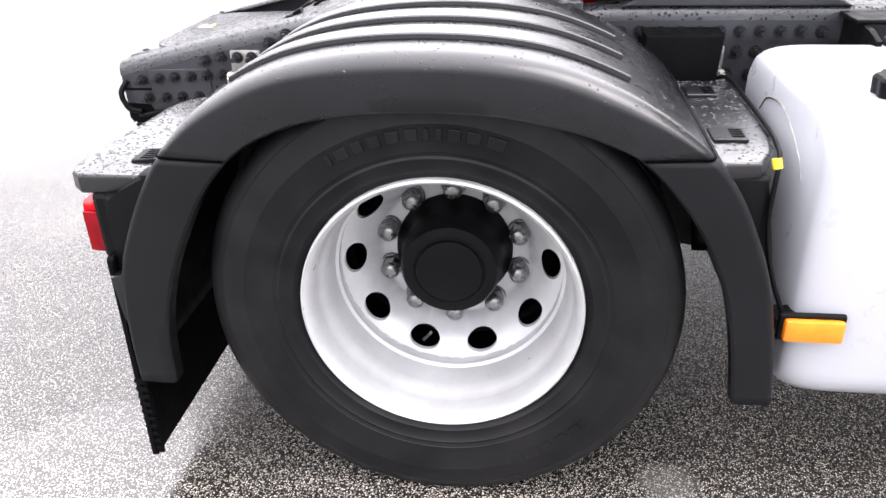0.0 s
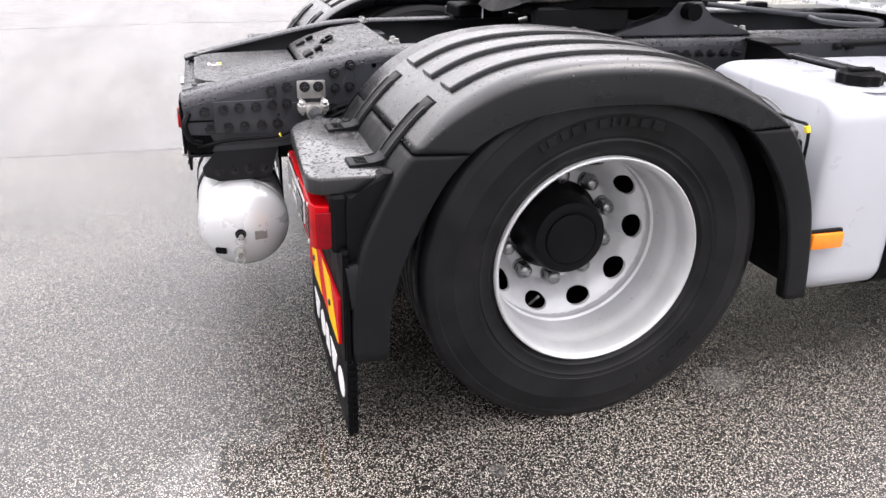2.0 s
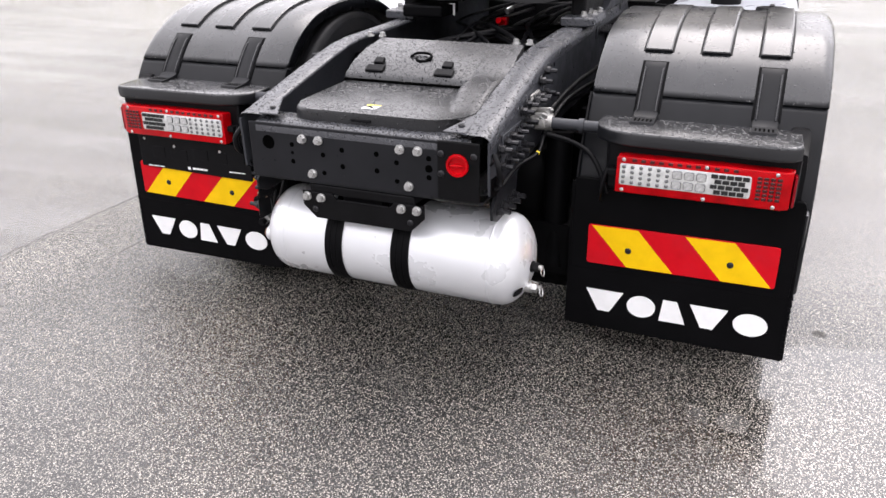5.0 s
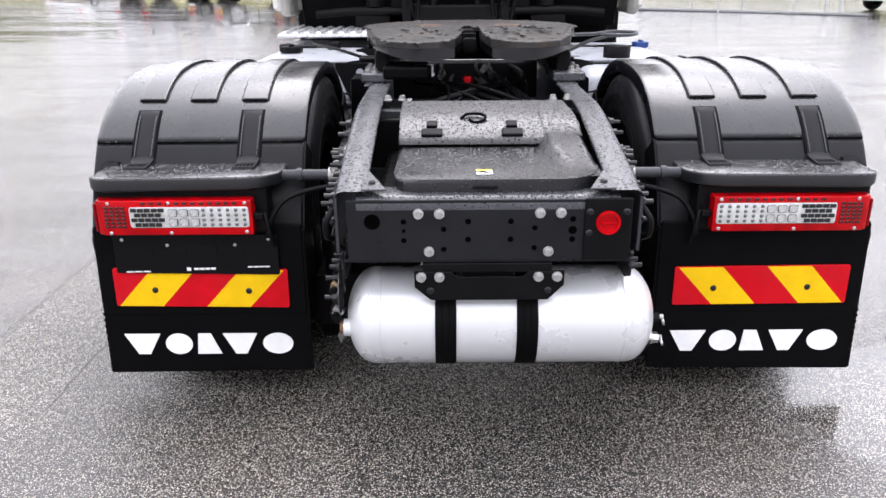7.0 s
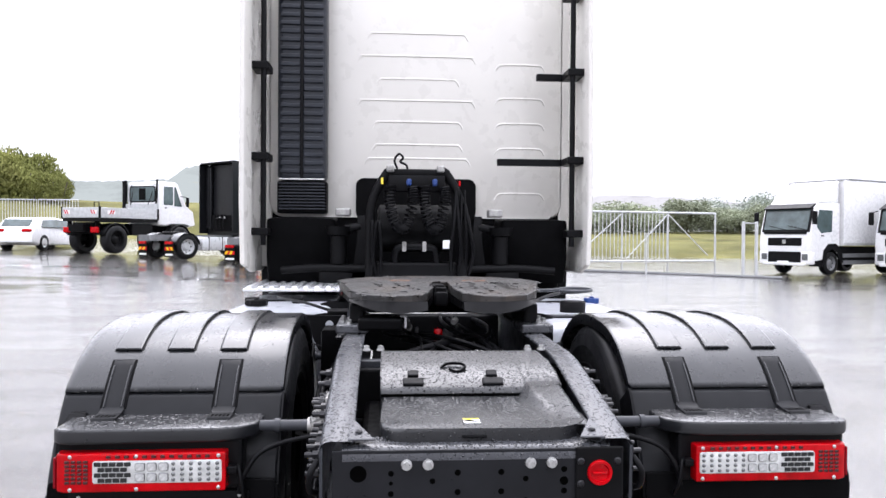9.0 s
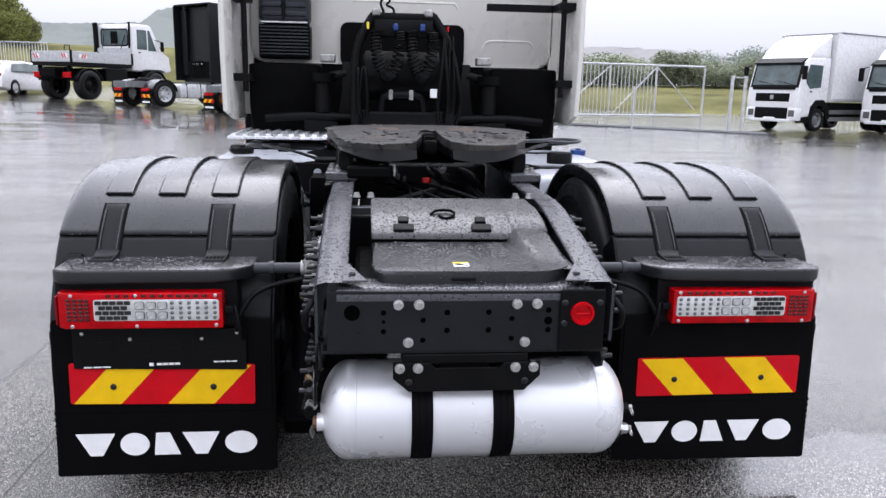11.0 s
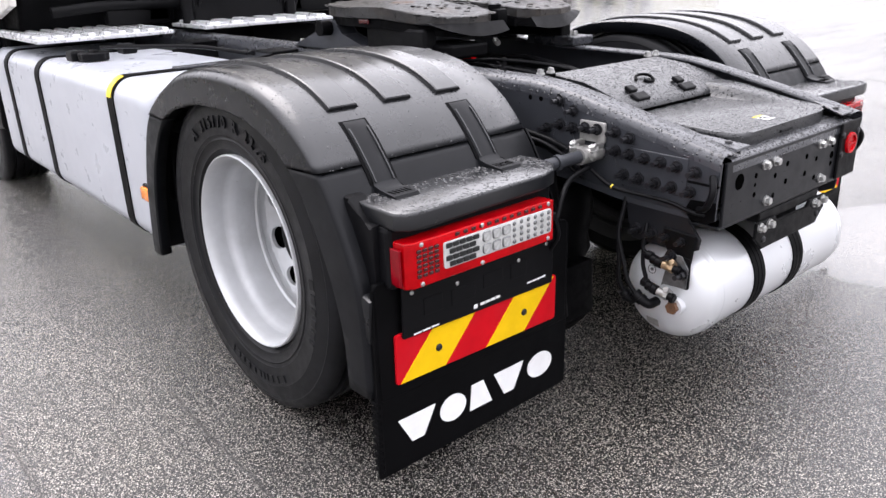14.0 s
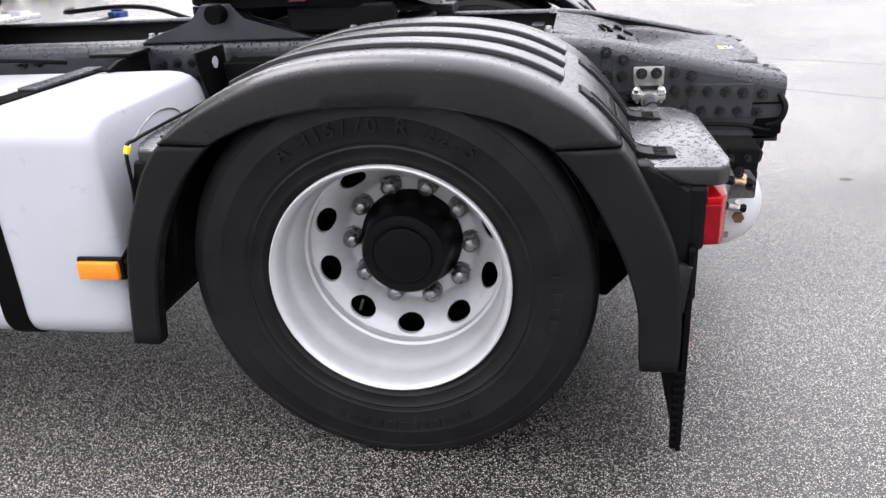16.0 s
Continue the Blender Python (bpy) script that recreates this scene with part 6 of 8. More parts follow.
# -- side marker lamps on the guards --
for s, mx, mz in ((1, 0.755, 0.527), (-1, 0.745, 0.498)):
    bm = bmesh.new()
    box(bm, (mx, s * 1.232, mz), (0.128, 0.014, 0.062), 0.004)
    sm = part("side_marker", bm, PLASTIC, truck, "orange side marker lamp")
    bm = bmesh.new()
    box(bm, (mx + 0.002, s * 1.243, mz - 0.002), (0.116, 0.020, 0.050), 0.007)
    part("orange_lens", bm, ORANGE, sm, smooth=40)
    bm = bmesh.new()
    box(bm, (mx - 0.045, s * 1.20, mz), (0.05, 0.06, 0.03), 0.004)
    part("marker_arm", bm, PLASTIC, sm)
    bm = bmesh.new()
    tube(bm, [(0.65, s * 0.48, 0.80), (0.665, s * 0.60, 0.836), (0.668, s * 0.80, 0.836), (0.664, s * 1.0, 0.836), (0.652, s * 1.12, 0.838), (0.637, s * 1.195, 0.832), (0.632, s * 1.21, 0.72), (0.65, s * 1.22, 0.62), (mx - 0.055, s * 1.22, mz + 0.02)], 0.005)
    mc = part("marker_cable", bm, PLASTIC, sm, smooth=60)
    bm = bmesh.new()
    cyl(bm, (0.632, s * 1.192, 0.840), (0.636, s * 1.197, 0.822), 0.009, seg=10)
    part("yellow_tape", bm, YELLOW, mc)

# -- catwalk plates behind the cab --
def catwalk(x0, x1, y0, y1, z, n):
    bm = bmesh.new()
    box(bm, ((x0 + x1) / 2, (y0 + y1) / 2, z), (x1 - x0, y1 - y0, 0.02), 0.004)
    c = part("catwalk", bm, TREAD, truck, "wet ribbed aluminium catwalk plate")
    for k in range(n):
        y = y0 + (y1 - y0) * (k + 0.5) / n
        bm = bmesh.new()
        box(bm, ((x0 + x1) / 2, y, z + 0.014), (x1 - x0 - 0.04, (y1 - y0) / n * 0.5, 0.022), 0.008)
        part("tread_rib", bm, TREAD, c)


catwalk(2.08, 2.96, 0.52, 1.20, 1.005, 9)
catwalk(1.95, 2.40, -0.40, 0.40, 1.02, 6)

# -- cab --
bm = bmesh.new()
prism(bm, rounded(-1.16, 1.52, 1.16, 3.75, 0.10, 5), "x", 2.98, 5.10, 0.03, 3)
cab = part("cab", bm, CABW, truck, "white sleeper cab seen from behind", smooth=45)
# pressed swages on the back wall
for y0, y1, z in ((0.42, -0.42, 1.99), (0.36, -0.36, 2.10), (0.36, -0.36, 2.28), (0.48, -0.46, 2.45), (0.33, -0.33, 2.62), (0.48, -0.46, 2.80), (0.40, -0.40, 2.98), (-0.62, -1.02, 1.72), (-0.62, -1.02, 2.08), (-0.62, -1.02, 2.28), (-0.62, -1.02, 2.48), (-0.62, -1.02, 2.75)):
    bm = bmesh.new()
    tube(bm, [(2.986, y0, z - 0.05), (2.984, y0 - 0.03, z - 0.008), (2.983, y0 - 0.10, z), (2.983, y1 + 0.10, z), (2.984, y1 + 0.03, z - 0.008), (2.986, y1, z - 0.05)], 0.009, 10)
    part("pressed_swage", bm, CABW, cab, smooth=60)
bm = bmesh.new()
prism(bm, rounded(-0.465, 1.50, 0.485, 1.83, 0.06, 5), "x", 2.955, 2.985, 0.004)
part("rear_hatch", bm, DARK, cab, "black recess in the cab's back wall")
for s in S2:
    # side fairing: a tall panel that reaches back from the cab's side
    xe = 2.20 if s > 0 else 2.36
    bm = bmesh.new()
    prism(bm, [(xe + 0.04, 1.17), (xe, 1.60), (xe, 3.70), (3.10, 3.75), (3.10, 1.10), (2.60, 1.10)], "y", s * 1.215, s * 1.25, 0.012, 3)
    f = part("side_fairing", bm, CABW, cab, "tall white side fairing", smooth=45)
    bm = bmesh.new()
    box(bm, (3.06, s * 1.185, 2.42), (0.16, 0.085, 2.58), 0.01)
    part("fairing_web", bm, CABW, f)
    bm = bmesh.new()
    cyl(bm, (2.52, s * 1.135, 1.30), (2.52, s * 1.135, 3.6), 0.020, seg=14)
    part("fairing_tube", bm, PLASTIC, f, "black fairing stay tube", smooth=40)
    for z in (1.40, 1.945, 2.60, 3.2):
        bm = bmesh.new()
        box(bm, (2.60, s * 1.16, z), (0.22, 0.13, 0.055), 0.008)
        part("stay_clamp", bm, PLASTIC, f)
for y0, y1, z in ((-0.60, -1.24, 1.945), (-0.90, -1.24, 2.60)):
    bm = bmesh.new()
    box(bm, (2.72, (y0 + y1) / 2, z), (0.05, abs(y1 - y0), 0.052), 0.006)
    part("stay_bar", bm, PLASTIC, cab, "black stay bar")
# air intake: corrugated duct over a louvred grille
bm = bmesh.new()
box(bm, (2.86, 0.885, 2.60), (0.22, 0.37, 1.62), 0.04)
duct = part("air_intake", bm, DUCT, cab, "black corrugated air intake duct")
for k in range(26):
    for y in (0.797, 0.973):
        bm = bmesh.new()
        box(bm, (2.745, y, 1.86 + 0.062 * k), (0.02, 0.15, 0.034), 0.008)
        part("duct_ridge", bm, DUCT, duct)
bm = bmesh.new()
box(bm, (2.745, 0.885, 2.6), (0.03, 0.022, 1.58), 0.006)
part("duct_spine", bm, PLASTIC, duct)
bm = bmesh.new()
box(bm, (2.86, 0.885, 1.665), (0.2, 0.37, 0.24), 0.01)
gr = part("intake_grille", bm, DARK, cab, "black louvred intake grille")
for k in range(9):
    bm = bmesh.new()
    box(bm, (2.755, 0.885, 1.575 + 0.024 * k), (0.02, 0.35, 0.011), 0.003)
    part("louvre", bm, DUCT, gr)
bm = bmesh.new()
box(bm, (2.75, 0.885, 1.80), (0.012, 0.34, 0.012), 0.003)
part("chrome_strip", bm, ZINC, gr)
# dark lower wall, engine and the things under the cab
bm = bmesh.new()
box(bm, (3.3, 0, 1.16), (0.6, 2.30, 0.80), 0.03)
part("engine_wall", bm, DARK, cab, "dark engine and wheel arches under the cab")
for s in S2:
    bm = bmesh.new()
    prism(bm, [(2.62, 1.50), (3.05, 1.52), (3.05, 1.02), (2.70, 1.02), (2.62, 1.20)], "y", s * 0.62, s * 1.13, 0.03, 3)
    part("splash_panel", bm, DARK, cab, "black splash panel", smooth=40)
    bm = bmesh.new()
    box(bm, (2.55, s * 0.56, 1.545), (0.10, 0.11, 0.06), 0.012)
    part("work_lamp", bm, ALU, cab, "square work lamp")
    bm = bmesh.new()
    cyl(bm, (2.50, s * 0.59, 1.17), (2.50, s * 0.59, 1.37), 0.062, seg=24)
    cyl(bm, (2.50, s * 0.59, 1.38), (2.50, s * 0.59, 1.44), 0.085, 0.10, seg=24)
    cyl(bm, (2.50, s * 0.59, 1.10), (2.50, s * 0.59, 1.17), 0.035, seg=16)
    prism(bm, [(s * 0.385, 1.05), (s * 0.50, 1.05), (s * 0.455, 1.34), (s * 0.455, 1.52), (s * 0.395, 1.52), (s * 0.385, 1.34)], "x", 2.46, 2.50, 0.004)
    cyl(bm, (2.48, s * 0.43, 1.44), (2.48, s * 0.54, 1.42), 0.03, seg=12)
    box(bm, (2.5, s * 0.55, 1.08), (0.08, 0.36, 0.10), 0.02)
    part("cab_mount", bm, BLACKM, cab, smooth=40)
    bm = bmesh.new()
    tube(bm, [(2.45, s * 0.3, 1.13), (2.47, s * 0.7, 1.14), (2.5, s * 1.0, 1.12)], 0.03, 10)
    part("air_pipe", bm, BLACKM, cab, smooth=60)
    # lower side panel, steps and front wheel
    bm = bmesh.new()
    prism(bm, [(3.06, 1.12), (3.14, 0.45), (3.34, 0.42), (3.36, 0.9), (3.55, 1.15), (3.95, 1.2), (4.3, 0.95), (4.32, 0.4), (5.0, 0.4), (5.05, 1.2), (3.1, 1.3)], "y", s * 1.12, s * 1.235, 0.01)
    part("side_skirt", bm, PLASTIC, cab, "black lower cab side")
    bm = tyre_mesh(0.90, 1.215, s, 3.85)
    ftw = part("front_wheel", bm, TYRE, truck, "front wheel with a black tyre", smooth=28)
    bm = bmesh.new()
    lathe(bm, [(0.30, s * 1.20), (0.28, s * 1.16), (0.25, s * 1.14), (0.14, s * 1.2), (0.0, s * 1.22)], (3.85, 0, HUBZ), seg=48)
    part("front_rim", bm, RIM, ftw, smooth=40)
# small white lamp on the carrier, hoop, cylinder, coils
bm = bmesh.new()
tube(bm, [(2.25, 0.36, 0.99), (2.25, 0.36, 1.40), (2.25, 0.34, 1.62), (2.25, 0.25, 1.80), (2.25, 0.20, 1.83)], 0.032, 12)
tube(bm, [(2.25, -0.29, 0.99), (2.25, -0.29, 1.40), (2.25, -0.27, 1.62), (2.25, -0.18, 1.80), (2.25, -0.13, 1.83)], 0.032, 12)
box(bm, (2.25, 0.035, 1.815), (0.06, 0.46, 0.05), 0.01)
box(bm, (2.24, 0.035, 1.74), (0.05, 0.40, 0.12), 0.015)
hoop = part("line_carrier", bm, BLACKM, truck, "black hoop that carries the trailer lines", smooth=45)
bm = bmesh.new()
cyl(bm, (2.45, 0.29, 1.43), (2.45, -0.22, 1.43), 0.17, seg=40)
cyl(bm, (2.45, 0.31, 1.43), (2.45, 0.29, 1.43), 0.13, 0.17, seg=40)
part("air_dryer", bm, BLACKM, truck, "large black cylinder behind the cab", smooth=40)
bm = bmesh.new()
box(bm, (2.40, 0.035, 1.10), (0.3, 0.58, 0.18), 0.02)
part("battery_box", bm, BLACKM, truck, "black box under the cylinder")
bm = bmesh.new()
tube(bm, [(2.3, 0.18, 1.12), (2.26, 0.18, 1.26), (2.24, 0.13, 1.295), (2.24, -0.05, 1.295), (2.26, -0.10, 1.26), (2.3, -0.12, 1.12)], 0.025, 10)
part("grab_handle", bm, PLASTIC, hoop, smooth=60)
for y in (0.12, -0.02):
    bm = bmesh.new()
    box(bm, (2.235, y, 1.30), (0.05, 0.03, 0.07), 0.008)
    part("handle_clamp", bm, ALU, hoop)


def coil(y0, y1, ztop, zlow, turns, r):
    """A spiral hose that hangs in a loop between two couplings."""
    base = smooth_path([(2.20, y0, ztop), (2.19, y0, ztop - 0.13), (2.185, (3 * y0 + y1) / 4, zlow + 0.035), (2.18, (y0 + y1) / 2, zlow), (2.185, (y0 + 3 * y1) / 4, zlow + 0.035), (2.19, y1, ztop - 0.10), (2.20, y1, ztop)], 8)
    pts, n = [], turns * 10
    for i in range(n + 1):
        f = i / n * (len(base) - 1)
        j = min(int(f), len(base) - 2)
        p = base[j].lerp(base[j + 1], f - j)
        _, u, w = frame_axes(base[j + 1] - base[j])
        a = 2 * math.pi * i / 10
        pts.append(p + r * (math.cos(a) * u + math.sin(a) * w))
    bmc = bmesh.new()
    return tube(bmc, pts, 0.0075, 5, smooth=False)


for y0, y1 in ((0.22, 0.06), (-0.02, -0.16)):
    part("spiral_hose", coil(y0, y1, 1.72, 1.42, 34, 0.034), PLASTIC, hoop, "black spiral trailer hose", smooth=60)
for y in (0.09, -0.09):
    bm = bmesh.new()
    box(bm, (2.20, y, 1.745), (0.04, 0.036, 0.05), 0.012)
    part("blue_coupling", bm, BLUE, hoop, "blue coupling")
bm = bmesh.new()
box(bm, (2.18, 0.275, 1.75), (0.014, 0.017, 0.045), 0.005)
part("yellow_clip", bm, YELLOW, hoop)
bm = bmesh.new()
box(bm, (2.18, -0.26, 1.74), (0.014, 0.014, 0.035), 0.005)
part("red_clip", bm, RED, hoop)
bm = bmesh.new()
tube(bm, [(2.24, 0.17, 1.84), (2.24, 0.19, 1.90), (2.24, 0.16, 1.945), (2.24, 0.13, 1.92), (2.24, 0.15, 1.89), (2.24, 0.11, 1.87), (2.24, 0.10, 1.84)], 0.008)
part("open_hook", bm, BLACKM, hoop, smooth=60)
for y in (0.22, -0.13):
    bm = bmesh.new()
    box(bm, (2.22, y, 1.84), (0.05, 0.055, 0.05), 0.012)
    part("coupling_block", bm, ALU, hoop)
bm = bmesh.new()
box(bm, (2.20, -0.175, 1.315), (0.03, 0.055, 0.06), 0.006)
part("white_tag", bm, PRINT, hoop)
rnd = random.Random(9)
for k in range(10):
    bm = bmesh.new()
    y = rnd.choice((0.30, 0.34, -0.24, -0.28, 0.32, -0.30))
    dy = rnd.uniform(-0.06, 0.06)
    tube(bm, [(2.22, y, 1.75 - rnd.random() * 0.3), (2.18, y + dy * 0.5, 1.45), (2.2, y + dy, 1.25), (2.3, y + dy * 0.3, 1.03)], rnd.uniform(0.006, 0.014), 7)
    part("hanging_line", bm, PLASTIC, hoop, smooth=60)

# ---- yard round the truck: parked vehicles, gate, fence, meadow, trees, hills ----
GALV = surface("galvanised_steel", (0.52, 0.53, 0.54), 0.45, metal=0.5, vary=0.2, scale=8)
GRASS = surface("meadow_grass", (0.155, 0.148, 0.058), 0.95, vary=0.5, scale=0.18, grain=3, bump=0.8, dist=0.2, spec=0.04, dirt=(0.105, 0.108, 0.050))
LEAF = surface("olive_leaves", (0.22, 0.235, 0.075), 0.75, vary=0.5, scale=0.5, grain=8, bump=0.3, dist=0.05, spec=0.08, dirt=(0.28, 0.27, 0.10))
# distance haze is mixed into the next two leaf colours
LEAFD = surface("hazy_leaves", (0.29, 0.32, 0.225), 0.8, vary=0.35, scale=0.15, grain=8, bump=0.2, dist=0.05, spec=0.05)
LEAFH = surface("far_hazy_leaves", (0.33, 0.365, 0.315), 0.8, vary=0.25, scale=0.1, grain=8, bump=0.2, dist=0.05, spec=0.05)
BARK = surface("bark", (0.09, 0.075, 0.06), 0.9, vary=0.4, scale=5)
GREEN = surface("green_lorry_paint", (0.04, 0.10, 0.05), 0.35, vary=0.1)
ORIM = surface("orange_rim_paint", (0.62, 0.22, 0.05), 0.4, vary=0.15)
LBLACK = surface("black_lorry_paint", (0.007, 0.0075, 0.009), 0.35, vary=0.2, scale=2, spec=0.25)
VGLASS = surface("tinted_vehicle_glass", (0.075, 0.105, 0.105), 0.06, vary=0.5, scale=1.2, spec=0.5)
GREYF = surface("grey_chassis", (0.16, 0.165, 0.17), 0.45, vary=0.3, scale=4)


def simple_wheel(parent, x, y, r, w, s, rim=RIM):
    """Tyre and dished rim of a parked vehicle; s: the side that it faces."""
    bm = bmesh.new()
    lathe(bm, [(r * 0.58, s * w * 0.35), (r * 0.62, s * w * 0.5), (r * 0.85, s * w * 0.52), (r * 0.97, s * w * 0.42), (r, s * w * 0.3), (r, -s * w * 0.3), (r * 0.9, -s * w * 0.5), (r * 0.6, -s * w * 0.5)], (x, y, r), seg=36)
    t = part("wheel", bm, TYRE, parent, smooth=40)
    bm = bmesh.new()
    lathe(bm, [(r * 0.6, s * w * 0.46), (r * 0.56, s * w * 0.44), (r * 0.5, s * w * 0.2), (r * 0.36, s * w * 0.12), (r * 0.3, s * w * 0.2), (r * 0.2, s * w * 0.32), (0, s * w * 0.34)], (x, y, r), seg=30)
    rm = part("rim", bm, rim, t, smooth=40)
    # dark stubs stand for the shade in the rim's hand holes
    for k in range(8):
        a = 2 * math.pi * k / 8
        bm = bmesh.new()
        cyl(bm, (x + r * 0.43 * math.cos(a), y + s * w * 0.10, r + r * 0.43 * math.sin(a)), (x + r * 0.43 * math.cos(a), y + s * w * 0.20, r + r * 0.43 * math.sin(a)), r * 0.055, seg=8)
        part("rim_hole", bm, DARK, rm)


def parked_tractor(m, label, cab_mat=None, rim=RIM):
    """Another tractor unit: rear at x = 0, nose towards +x."""
    t = thing("parked_tractor", label, "truck", "parked lorries")
    for s in S2:
        bm = bmesh.new()
        box(bm, (1.9, s * 0.4, 0.85), (4.6, 0.08, 0.24), 0.01)
        part("frame_rail", bm, GREYF, t)
        simple_wheel(t, 0.75, s * 1.03, 0.5, 0.42, s, rim)
        bm = bmesh.new()
        prev = None
        for k in range(13):
            a = radians(10 + 160 * k / 12)
            row = [bm.verts.new((0.75 + 0.58 * math.cos(a), s * y, 0.5 + 0.56 * math.sin(a))) for y in (0.6, 0.9, 1.24, 1.25)]
            row[3].co = Vector((0.75 + 0.52 * math.cos(a), s * 1.25, 0.5 + 0.50 * math.sin(a)))
            if prev:
                for j in range(3):
                    bm.faces.new((prev[j], prev[j + 1], row[j + 1], row[j]))
            prev = row
        solidify(part("mudguard", bm, GUARD, t, smooth=40), 0.02)
        bm = bmesh.new()
        box(bm, (0.10, s * 0.93, 0.36), (0.02, 0.64, 0.52), 0.004)
        fl = part("mudflap", bm, FLAP, t)
        bm = bmesh.new()
        box(bm, (0.075, s * 0.93, 0.66), (0.05, 0.50, 0.11), 0.01)
        part("rear_lamp", bm, RED, t)
        bm = bmesh.new()
        box(bm, (0.084, s * 0.93, 0.42), (0.01, 0.56, 0.13))
        wb = part("warning_board", bm, REFRED, t)
        for a in (-0.2, 0.08):
            bm = bmesh.new()
            prism(bm, [(s * (0.93 + a), 0.484), (s * (0.93 + a + 0.14), 0.484), (s * (0.93 + a + 0.24), 0.356), (s * (0.93 + a + 0.10), 0.356)], "x", 0.076, 0.08)
            part("yellow_stripe", bm, REFYEL, wb)
        bm = bmesh.new()
        box(bm, (0.087, s * 0.93, 0.19), (0.006, 0.5, 0.07))
        part("print_bar", bm, PRINT, fl)
        bm = bmesh.new()
        box(bm, (2.1, s * 0.93, 0.62), (1.35, 0.55, 0.56), 0.08)
        tk = part("fuel_tank", bm, TANKA, t, smooth=45)
        for x in (1.75, 2.4):
            bm = bmesh.new()
            box(bm, (x, s * 0.93, 0.62), (0.06, 0.562, 0.572), 0.08)
            part("tank_strap", bm, FLAP, tk)
        simple_wheel(t, 4.4, s * 1.05, 0.5, 0.32, s, rim)
    bm = bmesh.new()
    prism(bm, [(0.4 + 0.4 * math.cos(radians(a)), 0.42 * math.sin(radians(a))) for a in range(0, 360, 20)], "z", 1.05, 1.11, 0.01)
    for v in bm.verts:
        v.co.x += 0.45
    part("fifth_wheel", bm, GREASE, t)
    if cab_mat:
        bm = bmesh.new()
        prism(bm, [(3.35, 1.0), (3.35, 4.02), (3.6, 4.14), (4.6, 4.14), (5.5, 3.2), (5.7, 2.0), (5.75, 0.4), (5.0, 0.4), (4.95, 0.95), (4.4, 1.1), (3.85, 0.95), (3.8, 0.75)], "y", -1.22, 1.22, 0.05, 3)
        c = part("cab", bm, cab_mat, t, smooth=45)
        bm = bmesh.new()
        box(bm, (3.30, 0.0, 1.5), (0.10, 1.5, 0.7), 0.03)
        part("line_carrier", bm, DARK, t)
        for s in S2:
            bm = bmesh.new()
            prism(bm, [(4.6, 2.1), (4.62, 2.85), (5.2, 2.85), (5.45, 2.1)], "y", s * 1.215, s * 1.228, 0.004)
            part("side_window", bm, VGLASS, c)
            bm = bmesh.new()
            box(bm, (3.16, s * 1.17, 2.56), (0.48, 0.05, 3.02), 0.012)
            part("side_fairing", bm, cab_mat, c)
            bm = bmesh.new()
            box(bm, (3.27, s * 0.90, 2.62), (0.18, 0.34, 2.7), 0.06, seg=3)
            dc = part("duct", bm, cab_mat, c, smooth=40)
            for y in (0.80, 1.0):
                bm = bmesh.new()
                box(bm, (3.178, s * y, 2.62), (0.02, 0.05, 2.5), 0.008)
                part("duct_ridge", bm, PLASTIC, dc)
        bm = bmesh.new()
        box(bm, (3.22, 0.0, 4.10), (0.55, 2.36, 0.07), 0.03)
        part("roof_spoiler", bm, cab_mat, c, smooth=40)
        for y in (-0.34, -0.12, 0.14, 0.36):
            bm = bmesh.new()
            tube(bm, [(3.24, y, 1.62), (3.16, y + 0.03, 1.86), (3.12, y + 0.08, 1.70), (3.10, y + 0.10, 1.35), (3.14, y + 0.05, 1.12)], 0.022, 6)
            part("air_line", bm, PLASTIC, t, smooth=50)
        for y in (-0.25, 0.05, 0.30):
            bm = bmesh.new()
            cyl(bm, (3.24, y, 1.72), (3.17, y, 1.74), 0.04, seg=8)
            part("line_coupling", bm, ZINC, t)
    t.matrix_basis = m
    return t


def ground_pose(x, y, deg):
    return pose(x, y, yard_z(x, y), 0, 0, deg)


parked_tractor(ground_pose(28.15, 9.5, -42), "parked black tractor unit with a tall black cab", LBLACK)
parked_tractor(ground_pose(25.1, 5.4, -42), "parked green tractor unit with orange rims", GREEN, ORIM)


